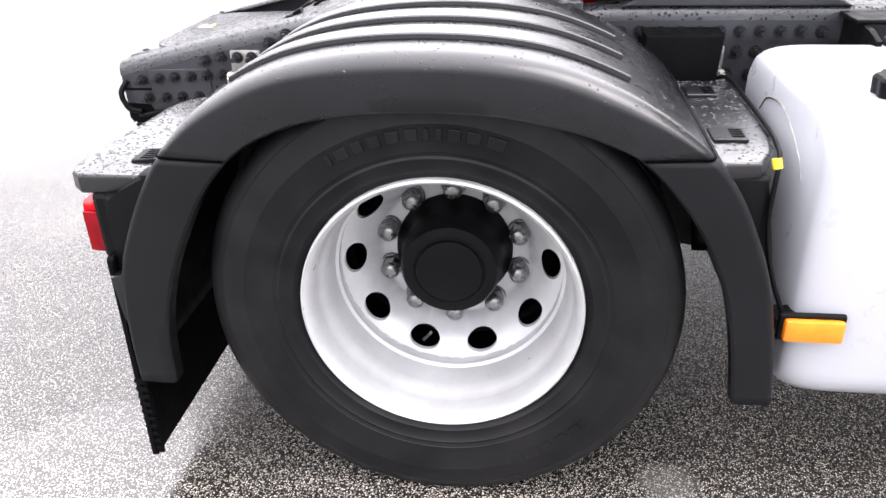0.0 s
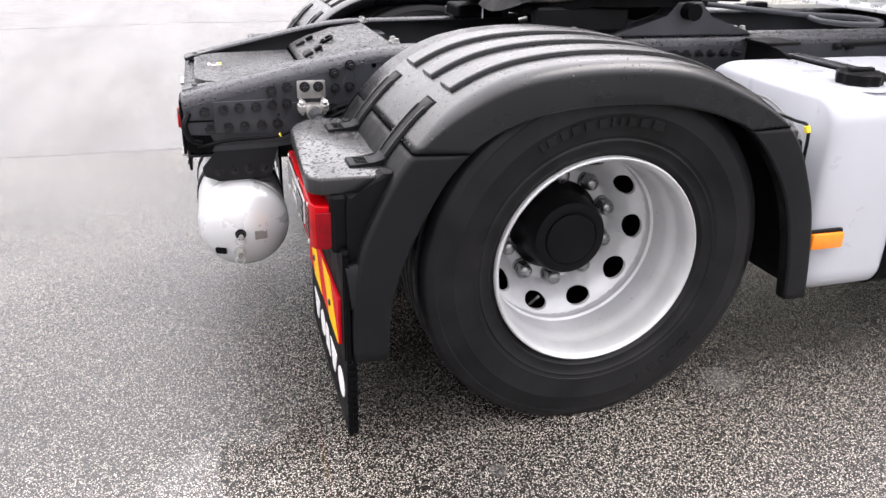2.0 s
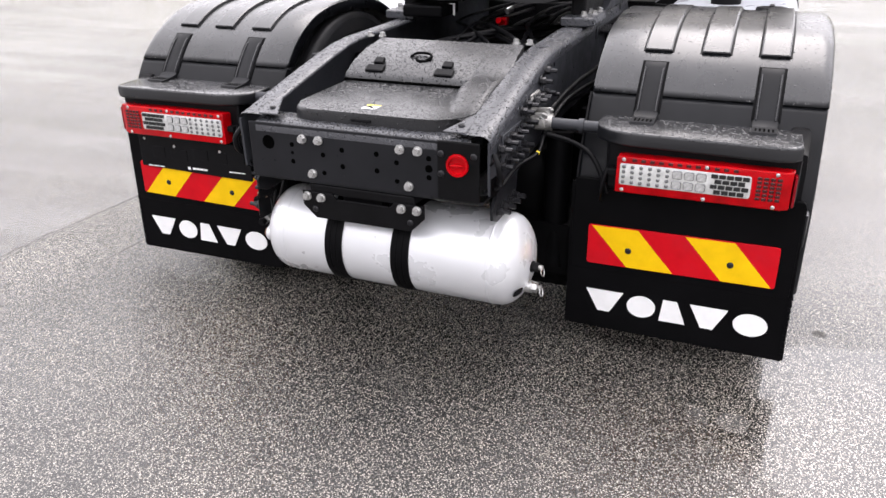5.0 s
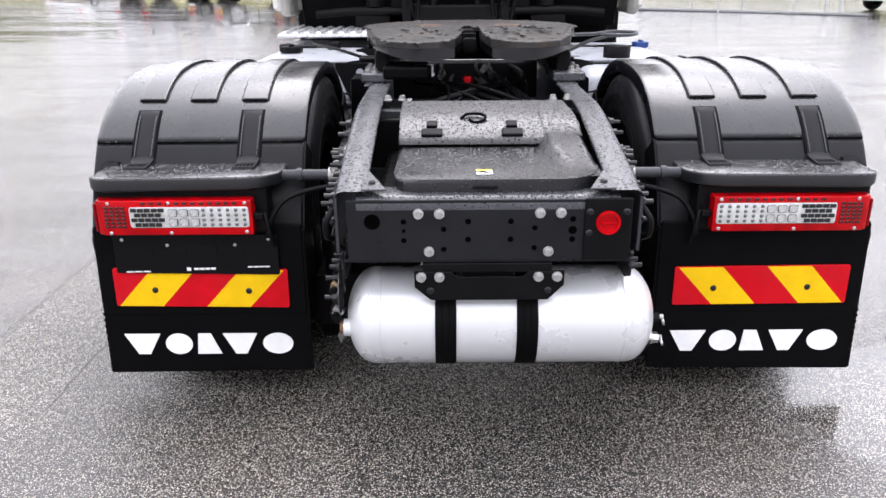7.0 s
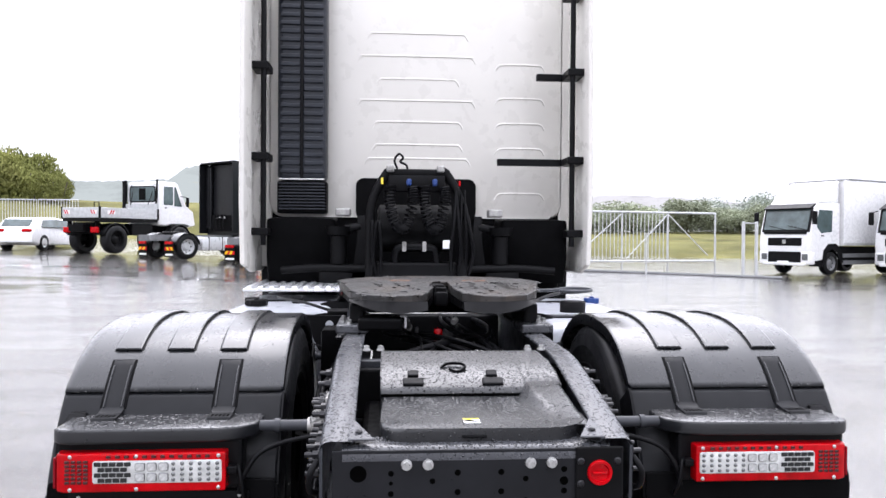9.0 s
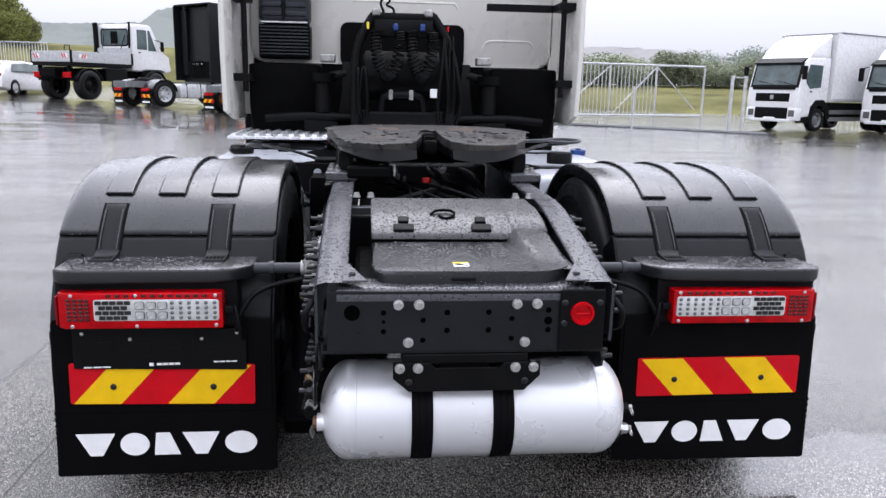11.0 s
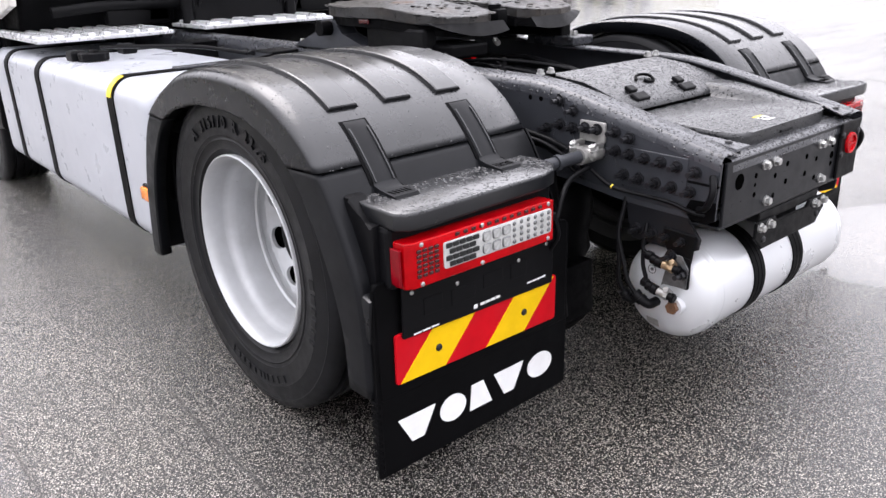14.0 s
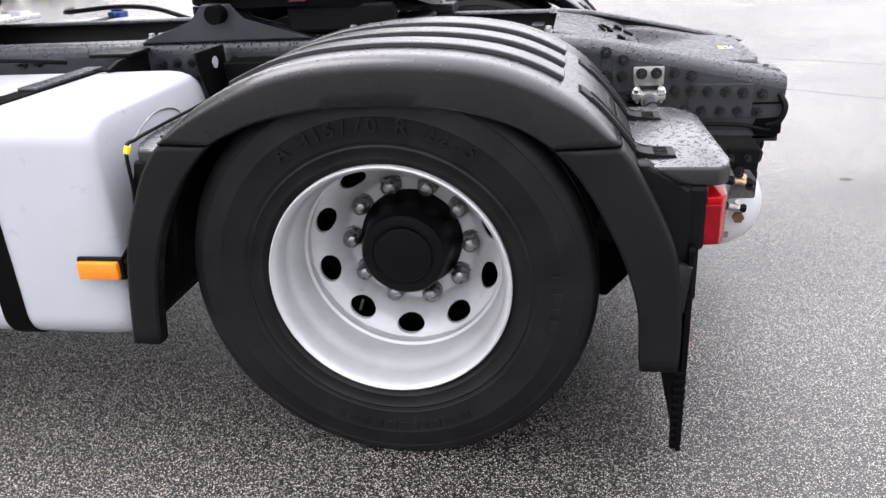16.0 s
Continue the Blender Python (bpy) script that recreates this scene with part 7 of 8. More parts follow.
def box_lorry(m):
    """A white distribution lorry with a box body; nose towards +x."""
    t = thing("box_lorry", "parked white distribution lorry with a white box body", "truck", "parked white lorries")
    bm = bmesh.new()
    prism(bm, [(-1.75, 0.62), (-1.62, 0.62), (-1.60, 0.95), (-1.22, 1.12), (-0.84, 0.95), (-0.80, 0.62), (0.05, 0.50), (0.10, 1.15), (0.05, 1.70), (-0.18, 2.66), (-0.40, 2.84), (-1.75, 2.88)], "y", -1.15, 1.15, 0.07, 3)
    c = part("cab", bm, WHITE, t, smooth=45)
    bm = bmesh.new()
    prism(bm, [(0.072, 1.70), (0.03, 1.70), (-0.20, 2.66), (-0.158, 2.66)], "y", -1.08, 1.08, 0.012)
    part("screen_surround", bm, PLASTIC, c)
    bm = bmesh.new()
    prism(bm, [(0.068, 1.80), (0.040, 1.78), (-0.15, 2.58), (-0.122, 2.60)], "y", -0.98, 0.98)
    ws = part("windscreen", bm, VGLASS, c)
    for a, b in ((0.9, 0.1), (0.0, -0.75)):
        bm = bmesh.new()
        cyl(bm, (0.082, a, 1.80), (0.045, b, 1.96), 0.014, seg=6)
        part("wiper", bm, PLASTIC, ws)
    bm = bmesh.new()
    prism(bm, [(-0.20, 2.64), (0.00, 2.60), (0.01, 2.65), (-0.20, 2.76), (-0.36, 2.84), (-0.36, 2.78)], "y", -1.06, 1.06, 0.015)
    part("sun_visor", bm, PLASTIC, c, "smoked dark sun visor")
    bm = bmesh.new()
    box(bm, (0.075, 0, 1.68), (0.05, 1.9, 0.12), 0.015)
    part("wiper_panel", bm, PLASTIC, c)
    bm = bmesh.new()
    box(bm, (0.095, 0, 1.32), (0.05, 1.52, 0.32), 0.04)
    g = part("front_grille", bm, PLASTIC, c)
    for z in (1.25, 1.32, 1.39):
        bm = bmesh.new()
        box(bm, (0.122, 0, z), (0.012, 1.30, 0.018), 0.003)
        part("grille_bar", bm, BLACKM, g)
    bm = bmesh.new()
    box(bm, (0.128, 0, 1.32), (0.02, 0.16, 0.16), 0.01)
    part("badge_shape", bm, ZINC, g)
    bm = bmesh.new()
    box(bm, (0.10, 0, 0.70), (0.10, 1.46, 0.46), 0.04)
    part("bumper_grille", bm, PLASTIC, c)
    bm = bmesh.new()
    box(bm, (0.11, 0, 0.44), (0.14, 1.9, 0.12), 0.03)
    part("bumper_lip", bm, WHITE, c)
    bm = bmesh.new()
    box(bm, (0.183, 0, 0.50), (0.01, 0.52, 0.12), 0.003)
    part("number_plate", bm, PRINT, c)
    for s in S2:
        bm = bmesh.new()
        prism(bm, [(-1.22, 1.72), (-1.24, 2.56), (-0.42, 2.58), (-0.26, 2.08), (-0.30, 1.88), (-0.55, 1.66)], "y", s * 1.145, s * 1.16, 0.004)
        part("side_window", bm, VGLASS, c)
        bm = bmesh.new()
        box(bm, (-0.04, s * 0.94, 0.68), (0.30, 0.46, 0.50), 0.06, seg=3)
        hl = part("headlamp_surround", bm, WHITE, c, smooth=45)
        bm = bmesh.new()
        box(bm, (0.10, s * 0.92, 0.72), (0.05, 0.26, 0.26), 0.04)
        part("headlamp", bm, CELL, hl)
        bm = bmesh.new()
        box(bm, (0.10, s * 1.32, 2.26), (0.10, 0.20, 0.52), 0.04)
        mi = part("mirror", bm, PLASTIC, c)
        bm = bmesh.new()
        cyl(bm, (0.02, s * 1.1, 2.56), (0.10, s * 1.30, 2.48), 0.02, seg=6)
        part("mirror_arm", bm, PLASTIC, mi)
        bm = bmesh.new()
        prism(bm, [(-1.95, 0.5), (-1.80, 1.05), (-1.42, 1.26), (-0.98, 1.24), (-0.70, 0.98), (-0.62, 0.5), (-0.76, 0.5), (-0.90, 0.90), (-1.22, 1.04), (-1.56, 0.90), (-1.70, 0.5)], "y", s * 0.80, s * 1.185)
        part("wheel_arch", bm, PLASTIC, c)
        bm = bmesh.new()
        box(bm, (-0.45, s * 1.02, 0.48), (0.55, 0.24, 0.24), 0.02)
        part("cab_step", bm, PLASTIC, c)
        bm = bmesh.new()
        box(bm, (-0.62, s * 1.165, 1.56), (0.16, 0.02, 0.05), 0.008)
        part("door_handle", bm, PLASTIC, c)
        simple_wheel(t, -1.22, s * 1.0, 0.47, 0.28, s, GREYF)
        simple_wheel(t, -5.2, s * 1.0, 0.47, 0.50, s, GREYF)
        for z in (0.50, 0.78):
            bm = bmesh.new()
            box(bm, (-3.3, s * 1.14, z), (2.7, 0.05, 0.16), 0.01)
            part("side_guard", bm, GREYF, t)
        bm = bmesh.new()
        box(bm, (-3.2, s * 0.8, 0.82), (2.6, 0.6, 0.66), 0.04)
        part("underframe_box", bm, BLACKM, t)
    bm = bmesh.new()
    prism(bm, [(-1.85, 1.18), (-1.85, 3.74), (-1.80, 3.80), (-7.6, 3.80), (-7.6, 1.18)], "y", -1.25, 1.25, 0.02)
    b = part("box_body", bm, WHITE, t)
    bm = bmesh.new()
    box(bm, (-4.85, 0, 3.825), (5.5, 2.54, 0.06), 0.01)
    part("roof_rail", bm, GREYF, b)
    for s in S2:
        bm = bmesh.new()
        box(bm, (-4.7, s * 1.255, 1.24), (5.7, 0.02, 0.12), 0.004)
        part("lower_rail", bm, GALV, b)
    bm = bmesh.new()
    prism(bm, [(-0.42, 2.84), (-0.70, 3.12), (-1.15, 3.48), (-1.75, 3.76), (-1.75, 2.84)], "y", -1.10, 1.10, 0.09, 3)
    part("roof_deflector", bm, WHITE, t, smooth=45)
    bm = bmesh.new()
    box(bm, (-4.4, 0, 0.95), (6.2, 0.9, 0.30), 0.02)
    part("frame", bm, DARK, t)
    t.matrix_basis = m
    return t


lorry = box_lorry(ground_pose(26.3, -15.75, 115))
for x, y in ((24.6, -19.6), (22.6, -23.2), (20.6, -26.8)):
    copy_thing(lorry, ground_pose(x, y, 115))


def dropside_lorry(m):
    t = thing("dropside_lorry", "parked white all-terrain lorry with an aluminium dropside bed", "truck", "parked lorries")
    bm = bmesh.new()
    box(bm, (2.3, 0, 1.15), (5.2, 0.9, 0.34), 0.02)
    part("frame", bm, DARK, t)
    bm = bmesh.new()
    box(bm, (1.72, 0, 1.52), (3.5, 2.2, 0.16), 0.02)
    bed = part("bed", bm, BLACKM, t)
    for c, sz in (((1.72, 1.1, 1.83), (3.5, 0.04, 0.44)), ((1.72, -1.1, 1.83), (3.5, 0.04, 0.44)), ((-0.03, 0, 1.83), (0.04, 2.2, 0.44)), ((3.47, 0, 1.98), (0.04, 2.2, 0.75))):
        bm = bmesh.new()
        box(bm, c, sz, 0.01)
        dp = part("drop_side", bm, GALV, bed)
        spots = ((-0.80, "x"), (0.80, "x")) if c[0] < 0 else ((0.62, "y"),) if c[1] < 0 else ()
        for k, face in spots:
            bm = bmesh.new()
            if face == "x":
                box(bm, (-0.054, k, 1.85), (0.006, 0.34, 0.17))
            else:
                box(bm, (k, -1.124, 1.85), (0.44, 0.006, 0.17))
            sb = part("striped_board", bm, PRINT, dp, "red and white striped board")
            for j in (-0.10, 0.03):
                bm = bmesh.new()
                sl = [(k + j, 1.766), (k + j + 0.07, 1.766), (k + j + 0.15, 1.934), (k + j + 0.08, 1.934)]
                if face == "x":
                    prism(bm, sl, "x", -0.066, -0.058)
                else:
                    prism(bm, sl, "y", -1.136, -1.128)
                part("red_stripe", bm, REFRED, sb)
    for x in (-0.02, 3.46):
        for s in S2:
            bm = bmesh.new()
            box(bm, (x, s * 1.12, 1.82), (0.10, 0.06, 0.54), 0.01)
            part("stake", bm, BLACKM, bed)
    bm = bmesh.new()
    tube(bm, [(0.05, -1.0, 2.05), (0.05, -1.0, 2.28), (0.05, -0.72, 2.28), (0.05, -0.72, 2.05)], 0.022, 6, smooth=False)
    part("lashing_hoop", bm, BLACKM, bed)
    bm = bmesh.new()
    prism(bm, [(3.62, 1.35), (3.62, 3.24), (3.70, 3.40), (3.9, 3.46), (4.80, 3.46), (5.00, 3.36), (5.48, 2.28), (6.10, 2.05), (6.25, 1.35), (5.75, 1.25), (5.55, 1.50), (4.45, 1.50), (4.25, 1.30)], "y", -0.98, 0.98, 0.08, 3)
    c = part("cab", bm, WHITE, t, smooth=45)
    for s in S2:
        bm = bmesh.new()
        prism(bm, [(3.98, 2.32), (4.0, 3.22), (4.62, 3.22), (4.62, 2.32)], "y", s * 0.975, s * 0.99)
        part("side_window", bm, VGLASS, c)
        bm = bmesh.new()
        prism(bm, [(4.70, 2.28), (4.70, 3.22), (4.82, 3.22), (5.24, 2.28)], "y", s * 0.975, s * 0.99)
        part("front_window", bm, VGLASS, c)
        bm = bmesh.new()
        box(bm, (5.40, s * 1.2, 2.50), (0.07, 0.18, 0.46), 0.03)
        part("mirror", bm, PLASTIC, c)
        simple_wheel(t, 0.95, s * 0.92, 0.64, 0.46, s, BLACKM)
        simple_wheel(t, 5.0, s * 0.92, 0.64, 0.46, s, BLACKM)
        bm = bmesh.new()
        box(bm, (-0.02, s * 0.82, 1.06), (0.10, 0.42, 0.24), 0.02)
        lp = part("rear_lamp", bm, RED, t)
        bm = bmesh.new()
        box(bm, (0.12, s * 0.82, 1.28), (0.20, 0.10, 0.36), 0.02)
        part("lamp_bracket", bm, DARK, lp)
        for x in (0.95, 5.0):
            bm = bmesh.new()
            prev = None
            for k in range(11):
                a = radians(15 + 150 * k / 10)
                row = [bm.verts.new((x + 0.76 * math.cos(a), s * y, 0.64 + 0.74 * math.sin(a))) for y in (0.6, 1.12)]
                if prev:
                    bm.faces.new((prev[0], prev[1], row[1], row[0]))
                prev = row
            solidify(part("mudguard", bm, PLASTIC, t, smooth=40), 0.04)
        bm = bmesh.new()
        box(bm, (2.6, s * 0.75, 1.10), (1.3, 0.5, 0.55), 0.05)
        part("side_box", bm, BLACKM, t)
    bm = bmesh.new()
    box(bm, (0.05, 0, 0.98), (0.16, 1.9, 0.18), 0.02)
    box(bm, (0.3, 0, 1.2), (0.5, 1.2, 0.4), 0.04)
    part("rear_underframe", bm, DARK, t)
    bm = bmesh.new()
    prism(bm, rounded(-0.76, 2.50, 0.76, 3.18, 0.10), "x", 3.602, 3.622, 0.005)
    rw = part("rear_window", bm, VGLASS, c)
    bm = bmesh.new()
    prism(bm, rounded(-0.82, 2.44, 0.82, 3.24, 0.13), "x", 3.610, 3.619, 0.003)
    part("window_seal", bm, PLASTIC, rw)
    bm = bmesh.new()
    box(bm, (3.598, 0.0, 2.84), (0.006, 0.42, 0.56), 0.03)
    part("seat_back_behind_glass", bm, DARK, rw)
    for s in S2:
        bm = bmesh.new()
        tube(bm, [(3.40, s * 0.55, 2.30), (3.60, s * 0.62, 2.9), (3.64, s * 0.72, 3.30)], 0.018, 6)
        part("cab_stay", bm, PLASTIC, c, smooth=50)
        bm = bmesh.new()
        tube(bm, [(5.40, s * 1.2, 2.72), (5.30, s * 1.02, 2.78), (5.15, s * 0.97, 2.80)], 0.02, 6)
        part("mirror_arm", bm, PLASTIC, c, smooth=50)
        bm = bmesh.new()
        box(bm, (4.12, s * 0.992, 2.18), (0.16, 0.02, 0.05), 0.008)
        part("door_handle", bm, PLASTIC, c)
    bm = bmesh.new()
    tube(bm, [(3.50, 0.62, 1.95), (3.50, 0.98, 2.15), (3.50, 1.0, 2.4), (3.50, 1.0, 3.3), (3.46, 1.0, 3.5)], 0.12, 12)
    part("exhaust_stack", bm, PLASTIC, t, smooth=50)
    bm = bmesh.new()
    tube(bm, [(3.55, -0.75, 1.9), (3.55, -0.92, 2.4), (3.57, -0.95, 3.4), (3.57, -0.95, 3.52)], 0.05, 8)
    part("air_intake", bm, PLASTIC, t, smooth=50)
    t.matrix_basis = m @ Matrix.Scale(1.03, 4)


dropside_lorry(ground_pose(32.8, 14.1, -27))


def estate_car(m):
    t = thing("estate_car", "parked white estate car", "car")
    bm = bmesh.new()
    prism(bm, [(0, 0.38), (-0.02, 0.75), (0.12, 0.98), (0.50, 1.38), (0.85, 1.45), (2.0, 1.47), (3.0, 1.40), (3.75, 1.02), (4.9, 0.86), (5.1, 0.6), (5.1, 0.28), (4.6, 0.22), (0.4, 0.24)], "y", -0.9, 0.9, 0.10, 4)
    for v in bm.verts:
        if v.co.z > 0.98:
            v.co.y *= 1 - 0.28 * (v.co.z - 0.98) / 0.5
    b = part("body", bm, WHITE, t, smooth=45)
    for s in S2:
        bm = bmesh.new()
        prism(bm, [(0.75, 1.03), (1.0, 1.33), (2.0, 1.38), (2.9, 1.32), (3.5, 1.05), (3.4, 1.02)], "y", s * 0.855, s * 0.875)
        for v in bm.verts:
            v.co.y -= s * max(0, (v.co.z - 1.02)) * 0.42
        part("side_window", bm, VGLASS, b)
        simple_wheel(t, 0.85, s * 0.80, 0.35, 0.24, s)
        simple_wheel(t, 4.1, s * 0.80, 0.33, 0.24, s)
        bm = bmesh.new()
        box(bm, (0.03, s * 0.62, 0.88), (0.12, 0.42, 0.13), 0.03)
        part("tail_lamp", bm, RED, b)
    bm = bmesh.new()
    prism(bm, [(0.20, 1.04), (0.17, 1.06), (0.42, 1.36), (0.45, 1.34)], "y", -0.62, 0.62)
    part("rear_window", bm, VGLASS, b)
    bm = bmesh.new()
    box(bm, (0.0, 0, 0.70), (0.02, 0.5, 0.11), 0.005)
    part("number_plate", bm, PRINT, b)
    t.matrix_basis = m @ Matrix.Scale(1.08, 4)


estate_car(ground_pose(33.4, 17.4, -8))

# sliding gate with uprights and braces
gate = thing("sliding_gate", "galvanised sliding gate with upright bars", "gate")
gd = Vector((0.22, -1, 0)).normalized()
G0 = Vector((25.6, -7.0, 0))
GL = 6.25


def gp(d, z):
    p = G0 + gd * d
    return (p.x, p.y, z)


for z in (0.52, 2.44):
    bm = bmesh.new()
    tube(bm, [gp(0, z), gp(GL, z)], 0.045, 6)
    part("gate_rail", bm, GALV, gate)
for k in range(24):
    bm = bmesh.new()
    cyl(bm, gp(0.15 + 0.168 * k, 0.52), gp(0.15 + 0.168 * k, 2.44), 0.018, seg=6)
    part("gate_bar", bm, GALV, gate)
for d in (0.0, 2.0, 4.05, GL):
    bm = bmesh.new()
    cyl(bm, gp(d, 0.05), gp(d, 2.48), 0.04, seg=8)
    part("gate_post", bm, GALV, gate)
for a, b in (((0.0, 0.7), (2.0, 2.38)), ((2.2, 0.6), (4.05, 2.38)), ((4.05, 2.38), (5.9, 0.75))):
    bm = bmesh.new()
    tube(bm, [gp(*a), gp(*b)], 0.022, 6)
    part("gate_brace", bm, GALV, gate)
for d, z in ((2.6, 1.6), (5.5, 1.4)):
    post = thing("gate_stop_post", "thin grey steel post in front of the gate", "post")
    bm = bmesh.new()
    p = Vector(gp(d, 0)) + Vector((-2.4, 0.4, 0))
    cyl(bm, (p.x, p.y, 0), (p.x, p.y, z), 0.035, seg=8)
    part("post", bm, GALV, post)
for x, y in ((25.2, -13.45), (25.2, -13.97)):
    post = thing("gate_guide_post", "square galvanised gate guide post", "post")
    bm = bmesh.new()
    box(bm, (x, y, 1.03), (0.10, 0.10, 2.10), 0.01)
    part("post", bm, GALV, post)
tie = thing("gate_guide_tie", "thin steel tie across the gate guide posts", "gate tie")
bm = bmesh.new()
cyl(bm, (25.2, -13.40, 2.02), (25.2, -14.02, 2.02), 0.02, seg=6)
part("tie_bar", bm, GALV, tie)
track = new("gate_track")
tagged(track, "low steel track of the sliding gate on the ground", "gate track")
bm = bmesh.new()
tube(bm, [(25.0, -6.2, 0.22), (22.4, -13.5, 0.06)], 0.06, 6)
part("track", bm, GREYF, track)

# fence panels behind the car
fence = thing("barrier_fence", "row of galvanised barrier panels", "fence")
for k in range(5):
    a = Vector((42.2, 29.3 - 2.3 * k, 1.42))
    b = a + Vector((0.0, -2.2, 0))
    for z in (0.2, 2.0):
        bm = bmesh.new()
        tube(bm, [(a.x, a.y, a.z + z), (b.x, b.y, b.z + z)], 0.03, 6)
        part("panel_rail", bm, GALV, fence)
    for j in range(15):
        p = a.lerp(b, j / 14)
        bm = bmesh.new()
        cyl(bm, (p.x, p.y, p.z + (-0.75 if j in (0, 14) else 0.2)), (p.x, p.y, p.z + 2.0), 0.022, seg=6)
        part("panel_bar", bm, GALV, fence)

# meadow bank that rises beyond the yard
bm = bmesh.new()
rows = []
for i, (d, zl, zr) in enumerate(((0, 1.05, -0.10), (2, 1.7, 0.25), (6, 2.9, 1.0), (12, 3.9, 1.35), (22, 4.5, 1.8), (40, 4.7, 2.4), (120, 5.0, 2.5), (400, 6.0, 2.6))):
    row = []
    for k in range(41):
        a = radians(-58 + 116 * k / 40)
        r = 53 + d + 10.0 * min(1.0, max(0.0, (-a - 0.02) / 0.12)) + 1.2 * math.sin(3.1 * a + i)
        side = min(1.0, max(0.0, (a + 0.05) / 0.25))
        z = zr + (zl - zr) * side
        row.append(bm.verts.new((-3 + r * math.cos(a), r * math.sin(a), z * (1 + 0.10 * noise.noise(Vector((k * 0.4, i, 0)))))))
    rows.append(row)
for a, b in zip(rows, rows[1:]):
    for j in range(40):
        bm.faces.new((a[j], a[j + 1], b[j + 1], b[j]))
tagged(part("meadow", bm, GRASS, None, smooth=60), "grassy meadow bank beyond the yard", "meadow", kind="structure")


def leafy(bmc, c, rx, ry, rz, n, size, rnd, tall=1.0):
    """Leaf clumps through a lumpy crown, denser near its skin."""
    for k in range(n):
        d = Vector((rnd.gauss(0, 1), rnd.gauss(0, 1), rnd.gauss(0, 1))).normalized()
        f = rnd.uniform(0.45, 1.05) * (1 + 0.28 * noise.noise(d * 2.3 + Vector(c)))
        p = Vector(c) + Vector((d.x * rx * f, d.y * ry * f, d.z * rz * f))
        q = Matrix.Rotation(rnd.uniform(0, 6.3), 3, "Z") @ Matrix.Rotation(rnd.uniform(-1.3, 1.3) / tall, 3, "X")
        sz = size * rnd.uniform(0.5, 1.3)
        vs = [bmc.verts.new(p + q @ Vector(v) * sz) for v in ((-0.6, 0, -0.4 * tall), (0.1, 0.15, -0.5 * tall), (0.7, 0, 0.1), (0.1, -0.15, 0.6 * tall), (-0.5, 0.1, 0.35 * tall))]
        bmc.faces.new(vs)


def tree(x, y, z0, h, w, leaf, label, seed, group, stems=1, n=900, size=0.045, tall=1.0):
    rnd = random.Random(seed)
    t = thing("tree", label, "tree", group)
    bm = bmesh.new()
    for k in range(stems):
        dx, dy = (rnd.uniform(-w * 0.5, w * 0.5), rnd.uniform(-w * 0.5, w * 0.5)) if stems > 1 else (0, 0)
        top = (x + dx * 1.2, y + dy * 1.2, z0 + h * 0.8)
        cyl(bm, (x + dx * 0.4, y + dy * 0.4, z0 - 0.5), top, 0.035 * h if stems == 1 else 0.07, 0.03, seg=7)
        for j in range(4):
            f = 0.35 + 0.13 * j
            p = Vector((x + dx * 0.4, y + dy * 0.4, z0)).lerp(Vector(top), f)
            a = rnd.uniform(0, 6.28)
            cyl(bm, p, p + Vector((math.cos(a) * w * 0.3, math.sin(a) * w * 0.3, h * 0.16)), 0.012 * h, 0.01, seg=5)
    part("trunk", bm, BARK, t)
    bm = bmesh.new()
    for k in range(7 if stems == 1 else stems):
        a = rnd.uniform(0, 6.28)
        q = rnd.uniform(0.1, 0.55) * w
        hh = rnd.uniform(0.42, 0.78)
        leafy(bm, (x + q * math.cos(a), y + q * math.sin(a), z0 + h * hh), w * rnd.uniform(0.28, 0.48), w * rnd.uniform(0.28, 0.48), h * rnd.uniform(0.2, 0.33), n // (7 if stems == 1 else stems), size * h, rnd, tall)
    leafy(bm, (x, y, z0 + h * 0.42), w * 0.62, w * 0.62, h * 0.42, n // 2, size * h, rnd, tall)
    part("crown", bm, leaf, t)


for k, (x, y, h, w) in enumerate(((56.5, 26.2, 3.6, 2.4), (56.0, 24.8, 2.8, 1.8), (57, 28.4, 5.0, 3.4), (58, 31.0, 5.6, 4.2), (57, 33.6, 5.2, 4.2), (59, 37, 5.2, 4.4), (60, 41.5, 5.0, 4.4))):
    tree(x, y, 3.7, h - 0.75, w, LEAF, "bushy olive-green willow clump on the bank", 20 + k, "bushes on the bank", 9, 15000, 0.021, 2.2)
rnd = random.Random(12)
for k in range(34):
    a = radians(-4 - 1.27 * k + rnd.uniform(-0.6, 0.6))
    r = 95 + rnd.uniform(-6, 9)
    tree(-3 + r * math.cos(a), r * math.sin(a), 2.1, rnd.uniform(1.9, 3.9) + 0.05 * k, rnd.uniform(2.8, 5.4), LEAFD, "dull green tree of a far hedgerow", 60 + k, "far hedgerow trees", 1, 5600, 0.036)
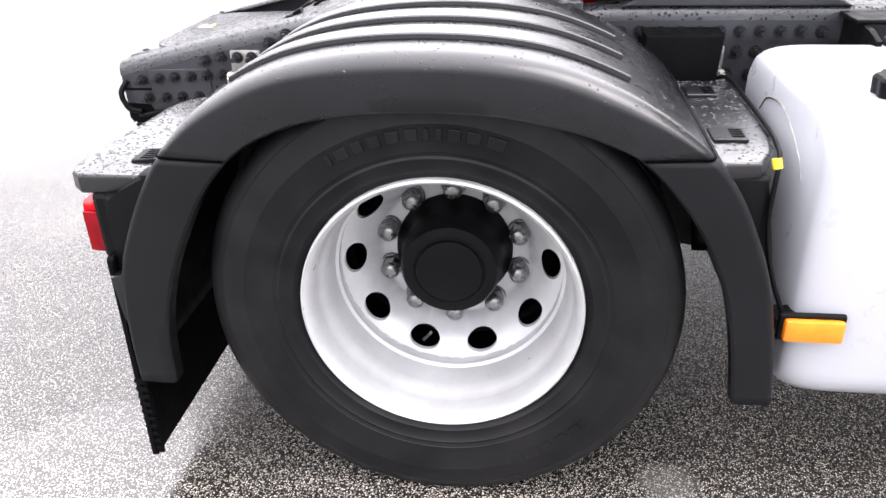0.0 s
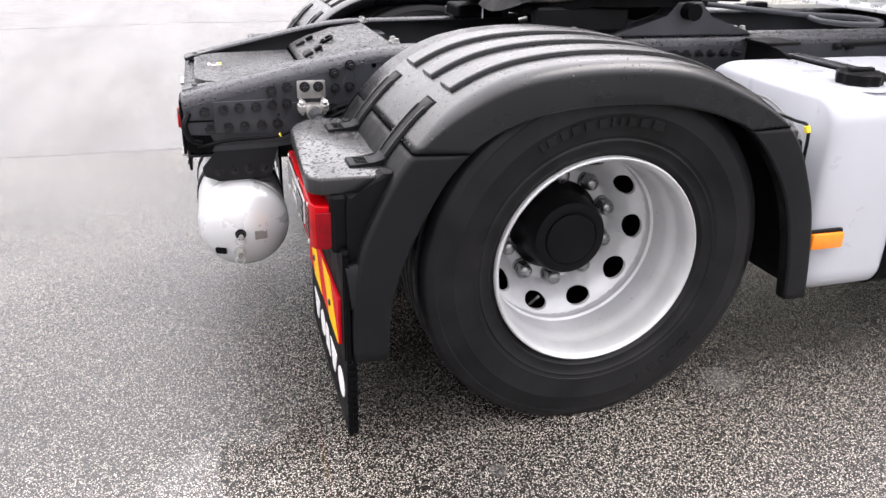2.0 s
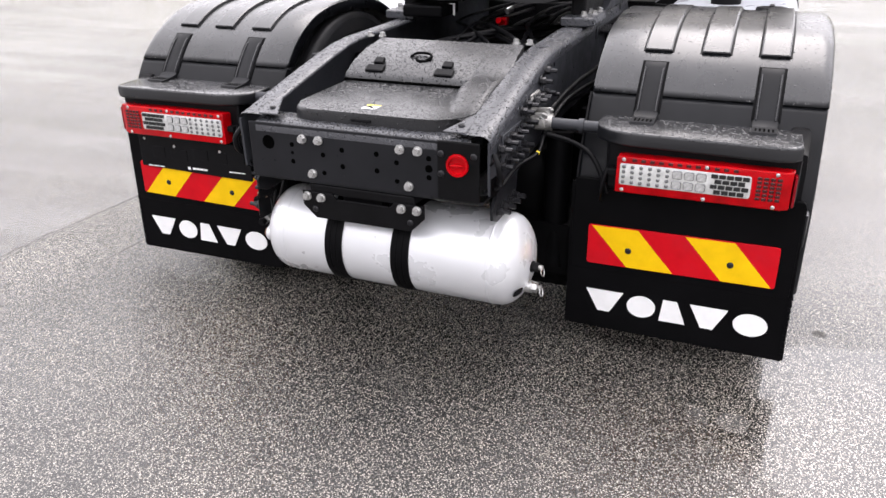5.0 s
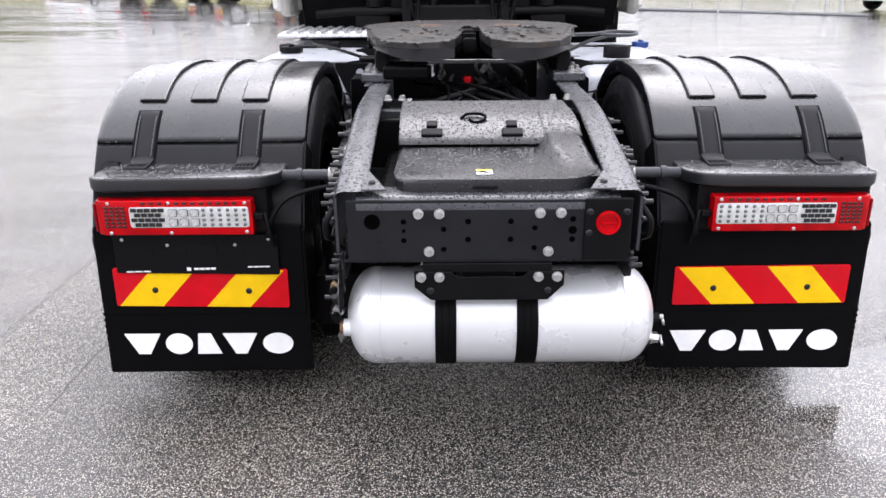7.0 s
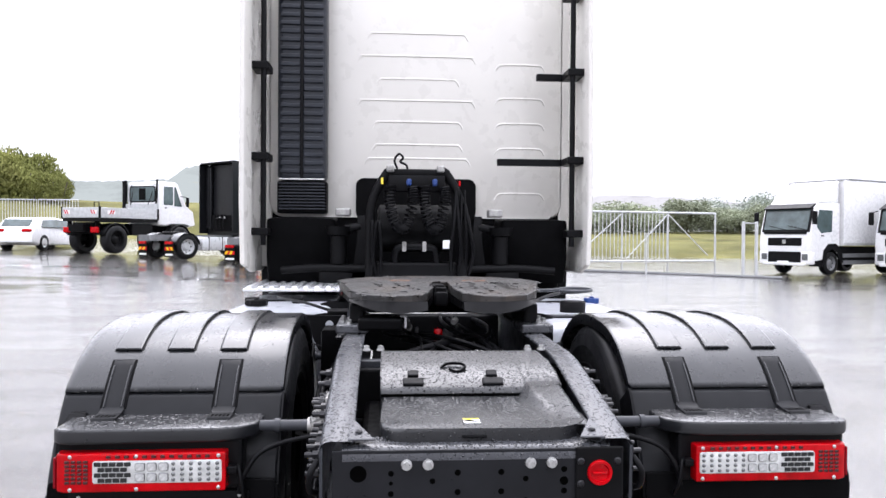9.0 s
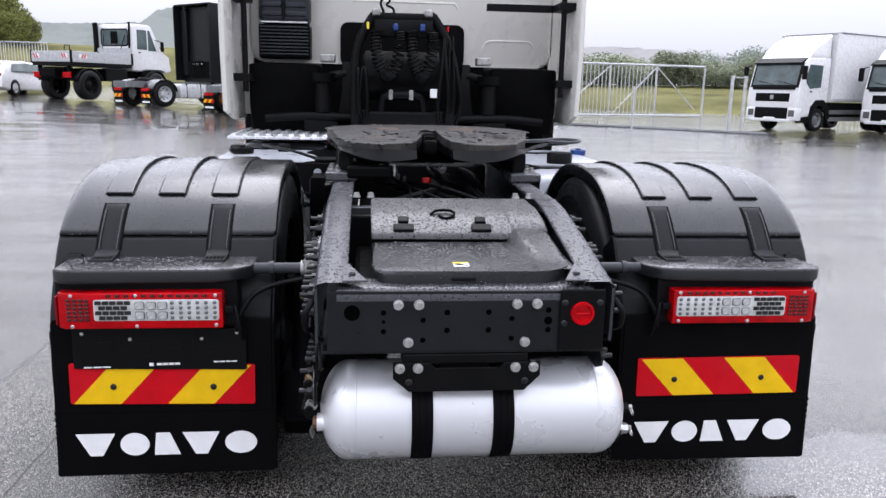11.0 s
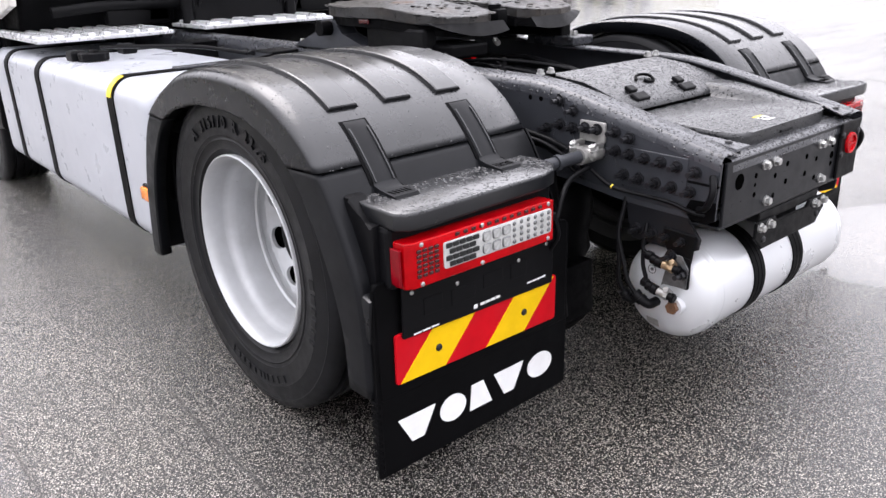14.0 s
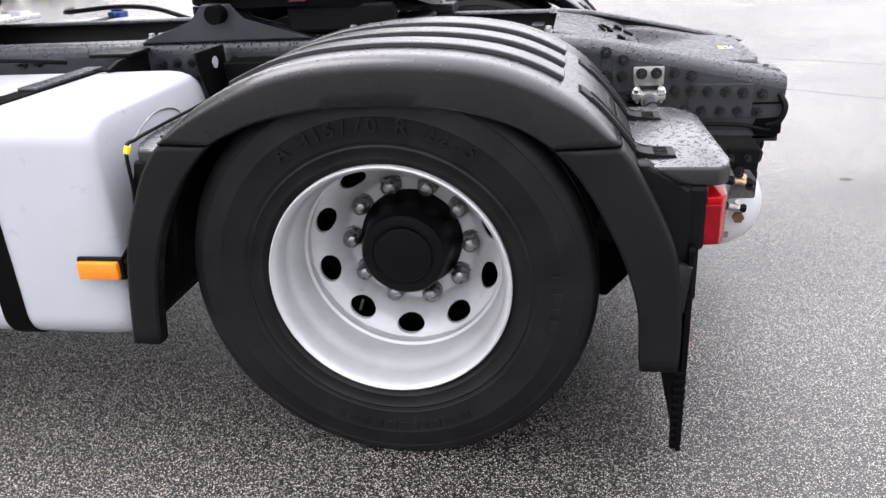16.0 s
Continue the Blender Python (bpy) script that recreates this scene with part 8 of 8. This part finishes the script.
for k in range(22):
    a = radians(-3 - 2.0 * k + rnd.uniform(-0.7, 0.7))
    r = 165 + rnd.uniform(-10, 15)
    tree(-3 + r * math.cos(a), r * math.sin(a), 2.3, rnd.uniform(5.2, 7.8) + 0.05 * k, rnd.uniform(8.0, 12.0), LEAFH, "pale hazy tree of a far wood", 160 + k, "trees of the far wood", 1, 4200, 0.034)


# far hills: plain backdrops of distance that glow, with the haze put into their colour
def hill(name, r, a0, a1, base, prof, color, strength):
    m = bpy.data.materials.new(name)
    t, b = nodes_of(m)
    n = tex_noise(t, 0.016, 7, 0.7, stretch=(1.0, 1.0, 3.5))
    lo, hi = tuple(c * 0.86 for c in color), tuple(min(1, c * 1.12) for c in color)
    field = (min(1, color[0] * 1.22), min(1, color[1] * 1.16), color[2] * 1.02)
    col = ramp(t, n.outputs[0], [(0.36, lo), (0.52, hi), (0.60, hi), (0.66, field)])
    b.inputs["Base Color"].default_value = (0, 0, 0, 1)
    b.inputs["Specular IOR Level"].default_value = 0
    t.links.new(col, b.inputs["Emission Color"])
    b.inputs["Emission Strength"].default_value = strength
    bmh = bmesh.new()
    lo_, hi_ = [], []
    for k in range(181):
        f = k / 180
        a = radians(a0 + (a1 - a0) * f)
        z = float(np.interp(f, [p[0] for p in prof], [p[1] for p in prof])) + r * 0.0022 * noise.noise(Vector((f * 30, r, 0))) + r * 0.0022 * noise.noise(Vector((f * 110, r, 3)))
        lo_.append(bmh.verts.new((-3 + r * math.cos(a), r * math.sin(a), base)))
        hi_.append(bmh.verts.new((-3 + r * math.cos(a), r * math.sin(a), z)))
    for j in range(180):
        bmh.faces.new((lo_[j], lo_[j + 1], hi_[j + 1], hi_[j]))
    tagged(part(name, bmh, m), "pale hazy wooded hill far away", "hill", kind="structure")


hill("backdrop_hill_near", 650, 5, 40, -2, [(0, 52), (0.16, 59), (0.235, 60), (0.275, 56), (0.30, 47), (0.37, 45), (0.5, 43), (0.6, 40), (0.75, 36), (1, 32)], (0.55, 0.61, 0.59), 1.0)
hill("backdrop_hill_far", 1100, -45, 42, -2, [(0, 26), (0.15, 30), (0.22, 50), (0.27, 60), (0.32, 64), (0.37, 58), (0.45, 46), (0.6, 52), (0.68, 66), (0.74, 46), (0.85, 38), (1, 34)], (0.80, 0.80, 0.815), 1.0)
